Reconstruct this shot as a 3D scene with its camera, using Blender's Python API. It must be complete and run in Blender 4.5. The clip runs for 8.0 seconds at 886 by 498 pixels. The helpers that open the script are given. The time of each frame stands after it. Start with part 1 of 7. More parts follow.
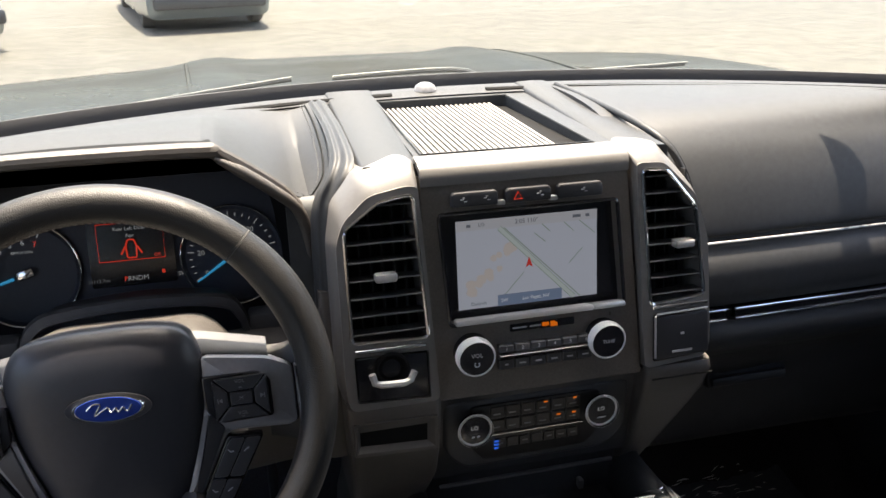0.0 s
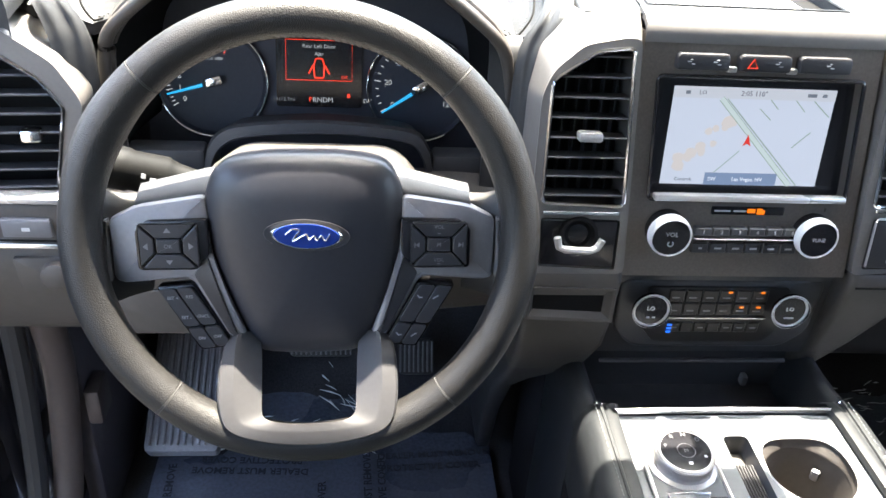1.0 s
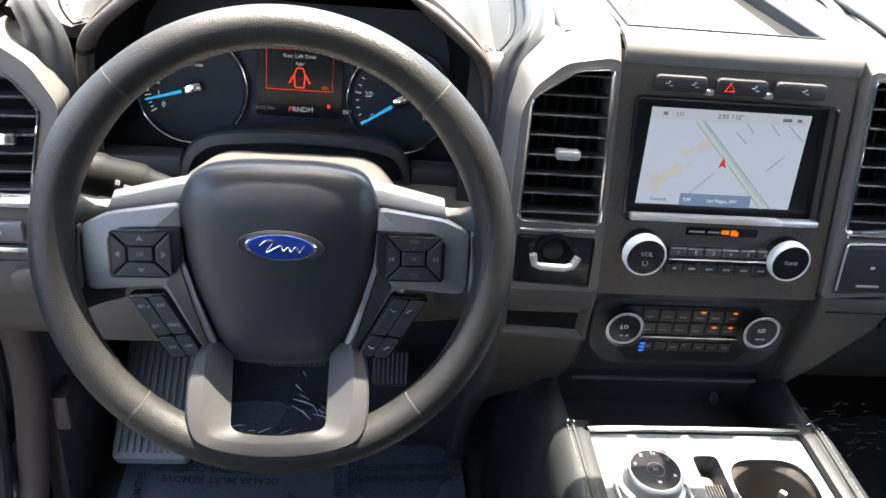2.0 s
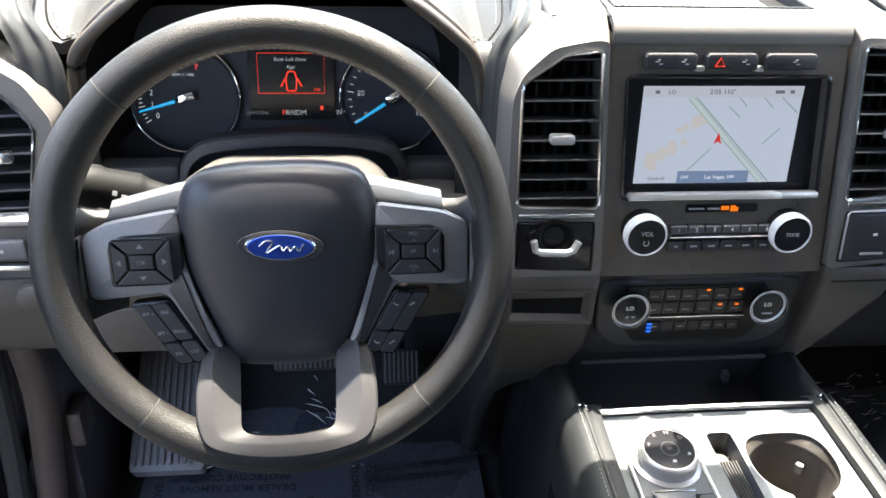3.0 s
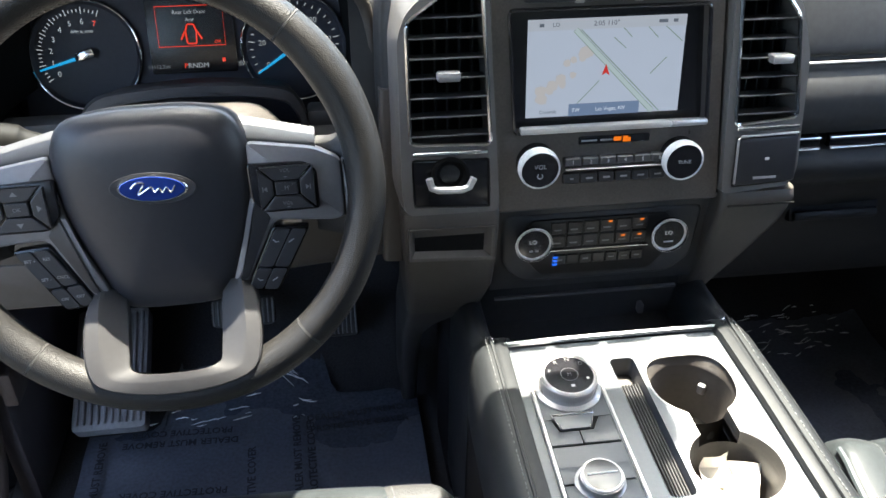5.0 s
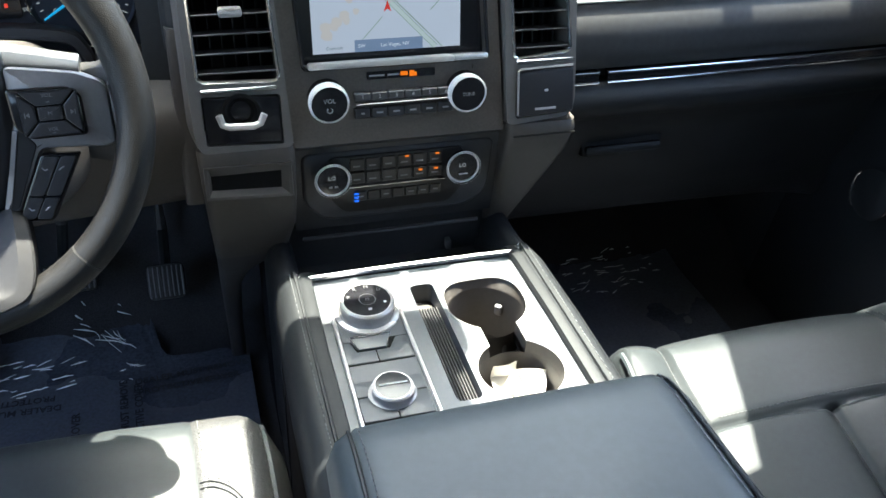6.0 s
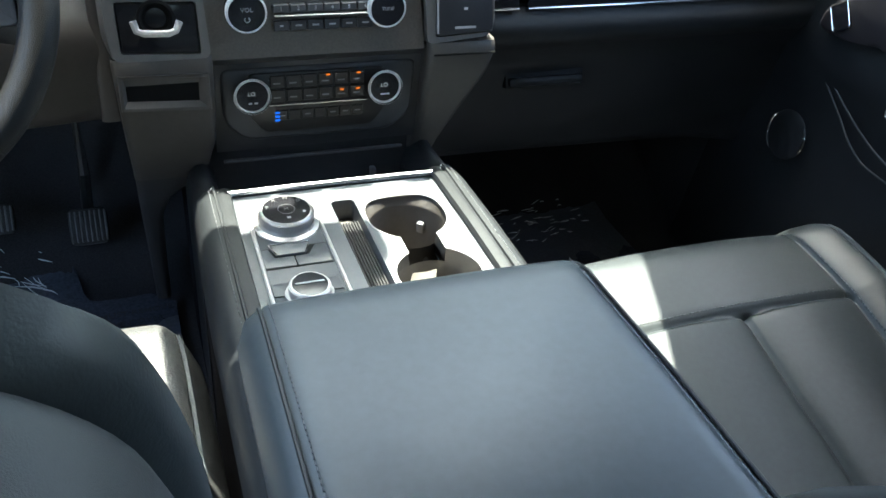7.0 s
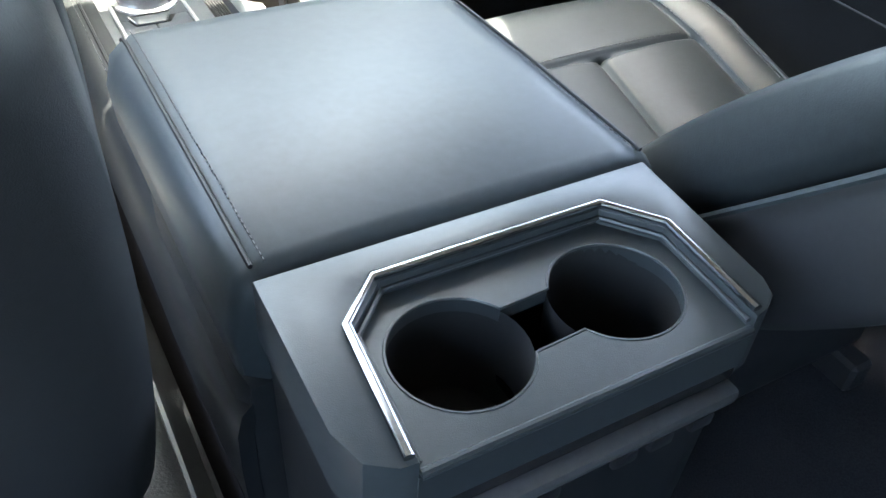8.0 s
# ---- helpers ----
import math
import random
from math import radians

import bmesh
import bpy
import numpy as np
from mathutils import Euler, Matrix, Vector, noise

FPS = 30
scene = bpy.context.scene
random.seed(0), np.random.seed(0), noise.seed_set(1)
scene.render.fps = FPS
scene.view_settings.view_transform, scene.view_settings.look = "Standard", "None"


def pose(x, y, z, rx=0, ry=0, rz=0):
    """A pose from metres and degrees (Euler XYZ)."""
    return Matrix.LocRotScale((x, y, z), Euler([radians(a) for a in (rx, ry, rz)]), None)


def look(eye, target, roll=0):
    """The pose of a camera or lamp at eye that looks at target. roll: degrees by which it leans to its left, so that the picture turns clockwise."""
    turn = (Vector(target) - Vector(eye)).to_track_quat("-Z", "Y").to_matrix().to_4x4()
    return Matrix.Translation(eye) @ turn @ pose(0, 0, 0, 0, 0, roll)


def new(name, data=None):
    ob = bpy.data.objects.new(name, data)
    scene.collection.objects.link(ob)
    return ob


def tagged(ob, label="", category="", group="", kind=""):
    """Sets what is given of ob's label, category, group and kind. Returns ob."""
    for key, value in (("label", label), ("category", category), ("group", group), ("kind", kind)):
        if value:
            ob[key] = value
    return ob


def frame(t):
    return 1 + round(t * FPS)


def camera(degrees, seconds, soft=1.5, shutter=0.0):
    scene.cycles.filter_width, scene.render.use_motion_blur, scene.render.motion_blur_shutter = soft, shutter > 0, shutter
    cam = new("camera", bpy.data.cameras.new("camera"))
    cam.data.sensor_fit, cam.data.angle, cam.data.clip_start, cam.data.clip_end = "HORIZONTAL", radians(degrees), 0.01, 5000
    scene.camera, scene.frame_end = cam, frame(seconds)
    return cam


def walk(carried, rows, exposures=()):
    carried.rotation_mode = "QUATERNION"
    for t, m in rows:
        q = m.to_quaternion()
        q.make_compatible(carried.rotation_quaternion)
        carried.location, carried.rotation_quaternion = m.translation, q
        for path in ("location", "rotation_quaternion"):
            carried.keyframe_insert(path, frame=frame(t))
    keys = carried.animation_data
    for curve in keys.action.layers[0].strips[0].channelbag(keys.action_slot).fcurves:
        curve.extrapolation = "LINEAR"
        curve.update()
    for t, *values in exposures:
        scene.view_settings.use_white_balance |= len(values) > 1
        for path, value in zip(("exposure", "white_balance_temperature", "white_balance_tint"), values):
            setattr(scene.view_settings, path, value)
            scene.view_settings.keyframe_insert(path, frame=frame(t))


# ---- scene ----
cam = camera(55.3, 8.0)
PATH = [
    (0, (-0.348, 0.108, 1.127), (0.123, 1.895, 0.364), -0.2),
    (0.3, (-0.400, 0.144, 1.115), (-0.010, 1.931, 0.306), 2.9),
    (0.5, (-0.421, 0.175, 1.11), (-0.063, 1.898, 0.159), 4.8),
    (0.7, (-0.427, 0.169, 1.099), (-0.132, 1.851, 0.058), 5.4),
    (1, (-0.42, 0.181, 1.101), (-0.235, 1.852, 0.017), 4.2),
    (1.5, (-0.418, 0.18, 1.105), (-0.214, 1.849, 0.023), 6.4),
    (2, (-0.416, 0.183, 1.105), (-0.184, 1.862, 0.045), 6.5),
    (3.5, (-0.408, 0.174, 1.096), (-0.209, 1.857, 0.034), 0.9),
    (4, (-0.407, 0.176, 1.096), (-0.21, 1.839, 0.003), 0.5),
    (5.5, (-0.259, 0.091, 1.073), (0.068, 1.704, -0.064), 0.7),
    (6, (-0.236, 0.048, 1.051), (0.281, 1.611, -0.085), 3.2),
    (6.5, (-0.229, 0.013, 1.01), (0.336, 1.566, -0.117), 3.2),
    (7, (-0.222, -0.025, 0.966), (0.416, 1.503, -0.155), 5.2),
    (7.5, (-0.234, -0.086, 0.918), (0.478, 1.374, -0.25), 7.4),
    (7.8, (-0.241, -0.143, 0.891), (0.511, 1.209, -0.375), 5.4),
    (8, (-0.249, -0.162, 0.87), (0.555, 1.117, -0.44), 4.5),
]
walk(cam, [(t, look(eye, target, roll)) for t, eye, target, roll in PATH],
     [(0.0, 2.60, 6750, 12), (0.4, 2.62, 6650, 11), (0.7, 3.35, 6400, 10), (1.0, 4.12, 6250, 9), (1.5, 4.95, 6200, 9), (2.0, 3.72, 6300, 9), (3.5, 3.88, 6250, 8),
      (4.0, 4.48, 6200, 8), (5.5, 3.22, 6050, 4), (6.0, 3.58, 5950, 2), (6.5, 3.75, 5900, 0), (7.0, 3.64, 5850, -2), (7.5, 3.95, 6000, 0), (8.0, 4.55, 6300, 2)])

# ---- world, sun, sky ----
world = bpy.data.worlds.new("sky")
scene.world = world
world.use_nodes = True
SUN_WAY = Vector((-0.075, -0.28, -1.0)).normalized()      # the way the sunlight travels
SUN_EL = math.asin(-SUN_WAY.z)
wn = world.node_tree
sky = wn.nodes.new("ShaderNodeTexSky")
sky.sky_type = "NISHITA"
sky.sun_disc = False
sky.sun_elevation = SUN_EL
sky.sun_rotation = math.atan2(-SUN_WAY.x, -SUN_WAY.y)
sky.dust_density = 5.0
sky.ozone_density = 0.6
wn.nodes["Background"].inputs["Strength"].default_value = 0.15
wn.links.new(sky.outputs["Color"], wn.nodes["Background"].inputs["Color"])
sun = new("sun", bpy.data.lights.new("sun", "SUN"))
sun.data.energy = 4.2
sun.data.angle = radians(0.53)
sun.data.color = (1.0, 0.89, 0.73)
sun.matrix_world = look((0, 0, 5), Vector((0, 0, 5)) + SUN_WAY)

# ---- materials ----


def material(name, base, rough=0.5, metal=0.0, vary=0.15, scale=30.0, bump=0.0, bump_scale=400.0, kind="noise",
             coat=0.0, spec=0.5, spread=0.1):
    """A surface with colour and gloss that vary at two scales, and a fine relief."""
    m = bpy.data.materials.new(name)
    m.use_nodes = True
    nt = m.node_tree
    n, l = nt.nodes, nt.links
    b = n["Principled BSDF"]
    co = n.new("ShaderNodeTexCoord")
    big = n.new("ShaderNodeTexNoise")
    big.inputs["Scale"].default_value = scale * 0.12
    big.inputs["Detail"].default_value = 4
    small = n.new("ShaderNodeTexNoise")
    small.inputs["Scale"].default_value = scale * 6
    small.inputs["Detail"].default_value = 3
    mixv = n.new("ShaderNodeMath")
    mixv.operation = "ADD"
    l.new(co.outputs["Object"], big.inputs["Vector"])
    l.new(co.outputs["Object"], small.inputs["Vector"])
    l.new(big.outputs["Fac"], mixv.inputs[0])
    l.new(small.outputs["Fac"], mixv.inputs[1])
    ramp = n.new("ShaderNodeMapRange")
    ramp.inputs["From Min"].default_value = 0.6
    ramp.inputs["From Max"].default_value = 1.4
    ramp.inputs["To Min"].default_value = 1 - vary
    ramp.inputs["To Max"].default_value = 1 + vary
    l.new(mixv.outputs[0], ramp.inputs["Value"])
    mul = n.new("ShaderNodeVectorMath")
    mul.operation = "SCALE"
    mul.inputs[0].default_value = base
    l.new(ramp.outputs["Result"], mul.inputs["Scale"])
    l.new(mul.outputs["Vector"], b.inputs["Base Color"])
    rr = n.new("ShaderNodeMapRange")
    rr.inputs["From Min"].default_value = 0.3
    rr.inputs["From Max"].default_value = 0.7
    rr.inputs["To Min"].default_value = max(0.02, rough - spread)
    rr.inputs["To Max"].default_value = min(1.0, rough + spread)
    l.new(big.outputs["Fac"], rr.inputs["Value"])
    l.new(rr.outputs["Result"], b.inputs["Roughness"])
    b.inputs["Metallic"].default_value = metal
    b.inputs["Coat Weight"].default_value = coat
    b.inputs["Coat Roughness"].default_value = 0.08
    b.inputs["Specular IOR Level"].default_value = spec
    if bump:
        if kind == "cells":
            t = n.new("ShaderNodeTexVoronoi")
            t.inputs["Scale"].default_value = bump_scale
            out = t.outputs["Distance"]
        elif kind == "weave":
            t = n.new("ShaderNodeTexWave")
            t.inputs["Scale"].default_value = bump_scale
            t.inputs["Distortion"].default_value = 1.5
            out = t.outputs["Fac"]
        else:
            t = n.new("ShaderNodeTexNoise")
            t.inputs["Scale"].default_value = bump_scale
            t.inputs["Detail"].default_value = 5
            out = t.outputs["Fac"]
        l.new(co.outputs["Object"], t.inputs["Vector"])
        bp = n.new("ShaderNodeBump")
        bp.inputs["Strength"].default_value = bump
        bp.inputs["Distance"].default_value = 0.002
        l.new(out, bp.inputs["Height"])
        l.new(bp.outputs["Normal"], b.inputs["Normal"])
    return m


GLOW = 0.053      # lit displays against the open exposure


def glow(name, colour, strength):
    m = bpy.data.materials.new(name)
    m.use_nodes = True
    b = m.node_tree.nodes["Principled BSDF"]
    b.inputs["Base Color"].default_value = (*[c * 0.1 for c in colour], 1)
    b.inputs["Roughness"].default_value = 0.25
    b.inputs["Emission Color"].default_value = (*colour, 1)
    b.inputs["Emission Strength"].default_value = strength * GLOW
    return m


def glass_material(name, tint, gloss_rough=0.01):
    m = bpy.data.materials.new(name)
    m.use_nodes = True
    n, l = m.node_tree.nodes, m.node_tree.links
    n.remove(n["Principled BSDF"])
    tr = n.new("ShaderNodeBsdfTransparent")
    tr.inputs["Color"].default_value = (*tint, 1)
    gl = n.new("ShaderNodeBsdfGlossy")
    gl.inputs["Roughness"].default_value = gloss_rough
    fr = n.new("ShaderNodeFresnel")
    fr.inputs["IOR"].default_value = 1.45
    mx = n.new("ShaderNodeMixShader")
    l.new(fr.outputs["Fac"], mx.inputs["Fac"])
    l.new(tr.outputs["BSDF"], mx.inputs[1])
    l.new(gl.outputs["BSDF"], mx.inputs[2])
    l.new(mx.outputs["Shader"], n["Material Output"].inputs["Surface"])
    return m


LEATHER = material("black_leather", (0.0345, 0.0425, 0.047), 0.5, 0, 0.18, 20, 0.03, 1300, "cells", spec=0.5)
LEATHER_DASH = material("grained_dash_skin", (0.028, 0.029, 0.030), 0.52, 0, 0.22, 20, 0.12, 1100, "cells", spec=0.30)
WHEEL_LEATHER = material("wheel_leather", (0.0125, 0.0120, 0.0116), 0.44, 0, 0.3, 30, 0.22, 900, "cells", spec=0.34)
STALK = material("black_stalk_plastic", (0.006, 0.006, 0.0055), 0.55, 0, 0.2, 40, 0.1, 1500, spec=0.15)
SPOKE_LOW = material("satin_silver_spoke", (0.036, 0.0355, 0.037), 0.5, 0.1, 0.1, 40, 0.05, 2500, spec=0.25)
TRIM_BROWN = material("dark_brown_trim", (0.056, 0.043, 0.038), 0.5, 0, 0.2, 25, 0.2, 1400, "cells", spec=0.35)
# Lighter than the other grey plastic: light on the ribs is in the colour.
FOOT_GREY = material("lit_grey_footrest", (0.19, 0.185, 0.20), 0.5, 0, 0.2, 25, 0.2, 1400, "cells")
KEY_MARK = material("soft_grey_key_print", (0.16, 0.16, 0.165), 0.5, 0, 0.1, 60)
SEAT_LEATHER = material("black_seat_leather", (0.0235, 0.0275, 0.0295), 0.46, 0, 0.22, 22, 0.10, 700, "noise", spec=0.33)
# Same leather as the lid, darkened: the shade on the sides is in the colour.
SHADED_LEATHER = material("shaded_side_leather", (0.0135, 0.0150, 0.0165), 0.5, 0, 0.2, 25, 0.06, 1200, "cells", spec=0.25)
HUB_SKIN = material("smooth_hub_skin", (0.021, 0.0215, 0.026), 0.42, 0, 0.15, 30, 0.06, 1300, "cells")
LEG_PLASTIC = material("dark_taupe_plastic", (0.044, 0.039, 0.034), 0.5, 0, 0.15, 25, 0.15, 1400, "cells")
PLASTIC = material("dark_plastic", (0.03, 0.03, 0.032), 0.5, 0, 0.15, 30, 0.15, 1500, "noise")
PLASTIC_TAUPE = material("taupe_grained_plastic", (0.054, 0.047, 0.041), 0.5, 0, 0.15, 25, 0.25, 1400, "cells")
PLASTIC_GREY = material("grey_grained_plastic", (0.12, 0.12, 0.125), 0.45, 0, 0.12, 25, 0.2, 1400, "cells")
BEZEL = material("brushed_dark_bezel", (0.092, 0.080, 0.070), 0.36, 0.25, 0.25, 60, 0.08, 900, "noise")
GLOSS = material("gloss_black", (0.012, 0.012, 0.014), 0.16, 0, 0.1, 40, spread=0.06)
CLIMATE = material("satin_brown_black_key", (0.016, 0.0150, 0.0140), 0.34, 0, 0.12, 60, 0.05, 2000, spec=0.4)
PRESET = material("slate_preset_key", (0.045, 0.045, 0.047), 0.4, 0, 0.12, 60, 0.05, 2000)
BUTTON = material("soft_black_button", (0.022, 0.022, 0.025), 0.42, 0, 0.12, 60, 0.05, 2000)
SATIN = material("satin_silver_paint", (0.42, 0.41, 0.40), 0.34, 0.55, 0.08, 40, 0.04, 2500)
VENT_TRIM = material("satin_taupe_paint", (0.142, 0.136, 0.129), 0.38, 0.3, 0.08, 40, 0.04, 2500)
BRIGHT = material("bright_satin_metal", (0.50, 0.49, 0.48), 0.28, 0.5, 0.05, 30, spread=0.05)
# Chrome knob rings: bright reflections are put into this pale, mostly non-metal colour.
RING = material("pale_reflection_ring", (0.80, 0.80, 0.80), 0.25, 0.25, 0.05, 30, spread=0.05)
PLASTIC_SLATE = material("slate_grey_plastic", (0.038, 0.043, 0.046), 0.4, 0, 0.12, 25, 0.08, 1400, "cells")
SPOKE_TOP = material("smooth_dark_spoke_skin", (0.034, 0.035, 0.038), 0.45, 0, 0.12, 25, 0.08, 1400, "cells", spec=0.35)
SATIN_DARK = material("satin_grey_paint", (0.12, 0.117, 0.118), 0.36, 0.35, 0.1, 40, 0.04, 2500)
CHROME = material("chrome", (0.80, 0.80, 0.80), 0.16, 1.0, 0.05, 30, spread=0.05)
CHROME_DARK = material("smoked_chrome", (0.33, 0.34, 0.355), 0.2, 1.0, 0.05, 30, spread=0.05)
DECK = material("satin_console_deck", (0.088, 0.095, 0.104), 0.40, 0.3, 0.08, 40, 0.05, 2500)
RUBBER = material("ribbed_rubber", (0.018, 0.018, 0.019), 0.6, 0, 0.15, 40, 0.1, 900)
CARPET = material("grey_carpet", (0.042, 0.042, 0.047), 0.95, 0, 0.45, 60, 0.9, 700, spec=0.1)
# Grey carpet darkened to near-black: shade beside the console put into its colour.
SHADED_CARPET = material("shaded_carpet", (0.013, 0.013, 0.015), 0.95, 0, 0.45, 60, 0.9, 700, spec=0.1)
KICK = material("purple_grey_kick_panel", (0.060, 0.054, 0.060), 0.55, 0, 0.2, 25, 0.2, 1400, "cells", spec=0.3)
MAT_FILM = material("film_covered_mat", (0.088, 0.098, 0.128), 0.3, 0, 0.4, 30, 0.55, 38, "noise", coat=0.6)
HEADLINER = material("grey_headliner_cloth", (0.42, 0.41, 0.39), 0.9, 0, 0.08, 40, 0.3, 1200)
BODY_PAINT = material("black_car_paint", (0.012, 0.012, 0.014), 0.2, 0.1, 0.1, 30, coat=1.0, spread=0.05)
# Broad mottling stands in for streaky reflections on the paint.
HOOD_PAINT = material("charcoal_car_paint", (0.0125, 0.0112, 0.0075), 0.34, 0.0, 0.8, 14, 0.25, 7, spec=0.04, spread=0.15)
DARK_THREAD = material("dark_thread", (0.035, 0.034, 0.033), 0.8, 0, 0.2, 80)
THREAD = material("grey_thread", (0.095, 0.098, 0.10), 0.8, 0, 0.2, 80)
LEATHER_GRAIN = material("grained_side_leather", (0.040, 0.0405, 0.041), 0.5, 0, 0.25, 30, 0.5, 330, "noise", spec=0.4)
SPOKE = material("satin_pewter_paint", (0.185, 0.180, 0.188), 0.42, 0.25, 0.1, 40, 0.04, 2500)
DIM_MARK = material("worn_grey_marking", (0.07, 0.07, 0.073), 0.5, 0, 0.1, 60)
WELL = material("dark_taupe_well_liner", (0.045, 0.040, 0.035), 0.5, 0, 0.2, 30, 0.2, 900)
PLATE = material("slate_satin_plate", (0.042, 0.047, 0.054), 0.42, 0.15, 0.08, 40, 0.05, 2500)
# Near-black for joints; in hollows it carries their shade in the colour.
SHADOWGAP = material("black_gap_shade", (0.006, 0.006, 0.006), 0.8, 0, 0.1, 40, spec=0.1)
# Lifted from black: display glow and haze over the dials are in the colour.
CLUSTER_FACE = material("hazed_blue_black_dial", (0.034, 0.036, 0.046), 0.5, 0, 0.1, 40, spec=0.2)
DOOR_SKIN = material("black_grained_door_skin", (0.0085, 0.0095, 0.0110), 0.5, 0, 0.2, 25, 0.2, 1400, "cells", spec=0.3)
PULL = material("mauve_grey_smooth_plastic", (0.0125, 0.0112, 0.0130), 0.55, 0, 0.12, 30, 0.06, 1500, spec=0.18)
GLOVEBOX = material("blue_black_grained_plastic", (0.0135, 0.0150, 0.0170), 0.5, 0, 0.2, 25, 0.2, 1400, "cells", spec=0.3)
BADGE_BLUE = material("blue_enamel", (0.012, 0.035, 0.22), 0.18, 0.2, 0.1, 40, coat=0.8)
WHITE_MARK = material("white_marking", (0.5, 0.5, 0.5), 0.5, 0, 0.05, 60)
GREY_MARK = material("grey_marking", (0.3, 0.3, 0.31), 0.5, 0, 0.05, 60)
METAL_TRAY = material("ribbed_tray_liner", (0.20, 0.19, 0.175), 0.45, 0, 0.1, 40)
YELLOW = material("yellow_tag_card", (0.85, 0.55, 0.01), 0.5, 0, 0.08, 40)
GROUND = material("pale_dusty_ground", (0.054, 0.0495, 0.0415), 0.9, 0, 0.6, 0.9, 0.15, 12)
PALE_CAR = material("grey_green_car_paint", (0.16, 0.18, 0.17), 0.3, 0.3, 0.1, 3, coat=0.8)
TYRE = material("tyre_rubber", (0.02, 0.02, 0.02), 0.8, 0, 0.2, 20)
PAPER = material("pale_paper", (0.7, 0.68, 0.62), 0.7, 0, 0.05, 40)
GLASS = glass_material("windscreen_glass", (0.93, 0.96, 0.94))
TINTED = glass_material("tinted_glass", (0.66, 0.68, 0.68))
SCREEN_BASE = glow("lit_map_background", (0.62, 0.665, 0.775), 1.0)
SCREEN_BAR = glow("lit_map_header", (0.62, 0.64, 0.70), 0.95)
SCREEN_ROAD = glow("lit_map_road", (0.38, 0.50, 0.42), 0.7)
SCREEN_ROAD_FILL = glow("lit_map_road_fill", (0.60, 0.69, 0.68), 1.0)
SCREEN_PATCH = glow("lit_map_patch", (0.68, 0.625, 0.60), 1.0)
SCREEN_BLUE = glow("lit_map_banner", (0.24, 0.32, 0.48), 0.9)
SCREEN_TEXT = glow("lit_map_text", (0.25, 0.28, 0.34), 0.6)
SCREEN_WHITE = glow("lit_white_text", (0.8, 0.85, 0.95), 1.0)
SCREEN_RED = glow("lit_red_arrow", (0.75, 0.05, 0.04), 1.0)
RED_GLOW = glow("lit_red_warning", (0.9, 0.06, 0.03), 1.2)
ORANGE_GLOW = glow("lit_amber_lamp", (1.0, 0.21, 0.008), 1.3)
BLUE_GLOW = glow("lit_blue_lamp", (0.015, 0.16, 1.0), 1.6)
CYAN_GLOW = glow("lit_cyan_needle", (0.04, 0.45, 0.85), 1.2)
DIAL_GLOW = glow("lit_dial_marks", (0.75, 0.78, 0.8), 0.6)
DIM_GLOW = glow("dim_lit_symbols", (0.6, 0.62, 0.65), 0.28)

# ---- building blocks ----


def thing(name, base, label, category, group="", kind=""):
    ob = new(name)
    ob.location = base
    ob.empty_display_size = 0.05
    return tagged(ob, label, category, group, kind)


def finish(bm, mat, name, smooth=35):
    me = bpy.data.meshes.new(name)
    bmesh.ops.recalc_face_normals(bm, faces=bm.faces)
    bm.to_mesh(me)
    bm.free()
    for p in me.polygons:
        p.use_smooth = True
    me.set_sharp_from_angle(angle=radians(smooth))
    me.materials.append(mat)
    return me


def facing(bm, mat, name, way):
    """A mesh whose faces all look the given way."""
    for f in bm.faces:
        f.normal_update()
        if f.normal.dot(Vector(way)) < 0:
            f.normal_flip()
    me = bpy.data.meshes.new(name)
    bm.to_mesh(me)
    bm.free()
    for q in me.polygons:
        q.use_smooth = True
    me.materials.append(mat)
    return me


def part(name, bm, mat, parent=None, label="", smooth=35):
    """One mesh object under a thing or under a part; its mesh is in world places."""
    me = bm if isinstance(bm, bpy.types.Mesh) else finish(bm, mat, name, smooth)
    ob = new(name, me)
    if parent is not None:
        ob.parent = parent
        if parent.type == "EMPTY":
            ob.matrix_parent_inverse = Matrix.Translation(-parent.location)
    return tagged(ob, label)


def B():
    return bmesh.new()


def axes(origin, x, z):
    """A pose whose local x and z point those ways; y completes it."""
    x, z = Vector(x).normalized(), Vector(z).normalized()
    y = z.cross(x).normalized()
    x = y.cross(z)
    m = Matrix((x, y, z)).transposed().to_4x4()
    m.translation = Vector(origin)
    return m


def rbox(bm, c, s, r=0.003, seg=2, m=None):
    """A box of size s about c with rounded edges."""
    t = Matrix.Translation(c) @ Matrix.Diagonal((*s, 1))
    vs = bmesh.ops.create_cube(bm, size=1, matrix=t)["verts"]
    if r > 0:
        es = list({e for v in vs for e in v.link_edges})
        out = bmesh.ops.bevel(bm, geom=es, offset=min(r, min(s) * 0.45), segments=seg, profile=0.5, affect="EDGES")
        vs = list({v for v in out["verts"]} | {v for v in vs if v.is_valid})
    if m is not None:
        allv = {v for v in vs if v.is_valid}
        for v in list(allv):
            for f in v.link_faces:
                allv.update(f.verts)
        bmesh.ops.transform(bm, matrix=m, verts=list(allv))
    return bm


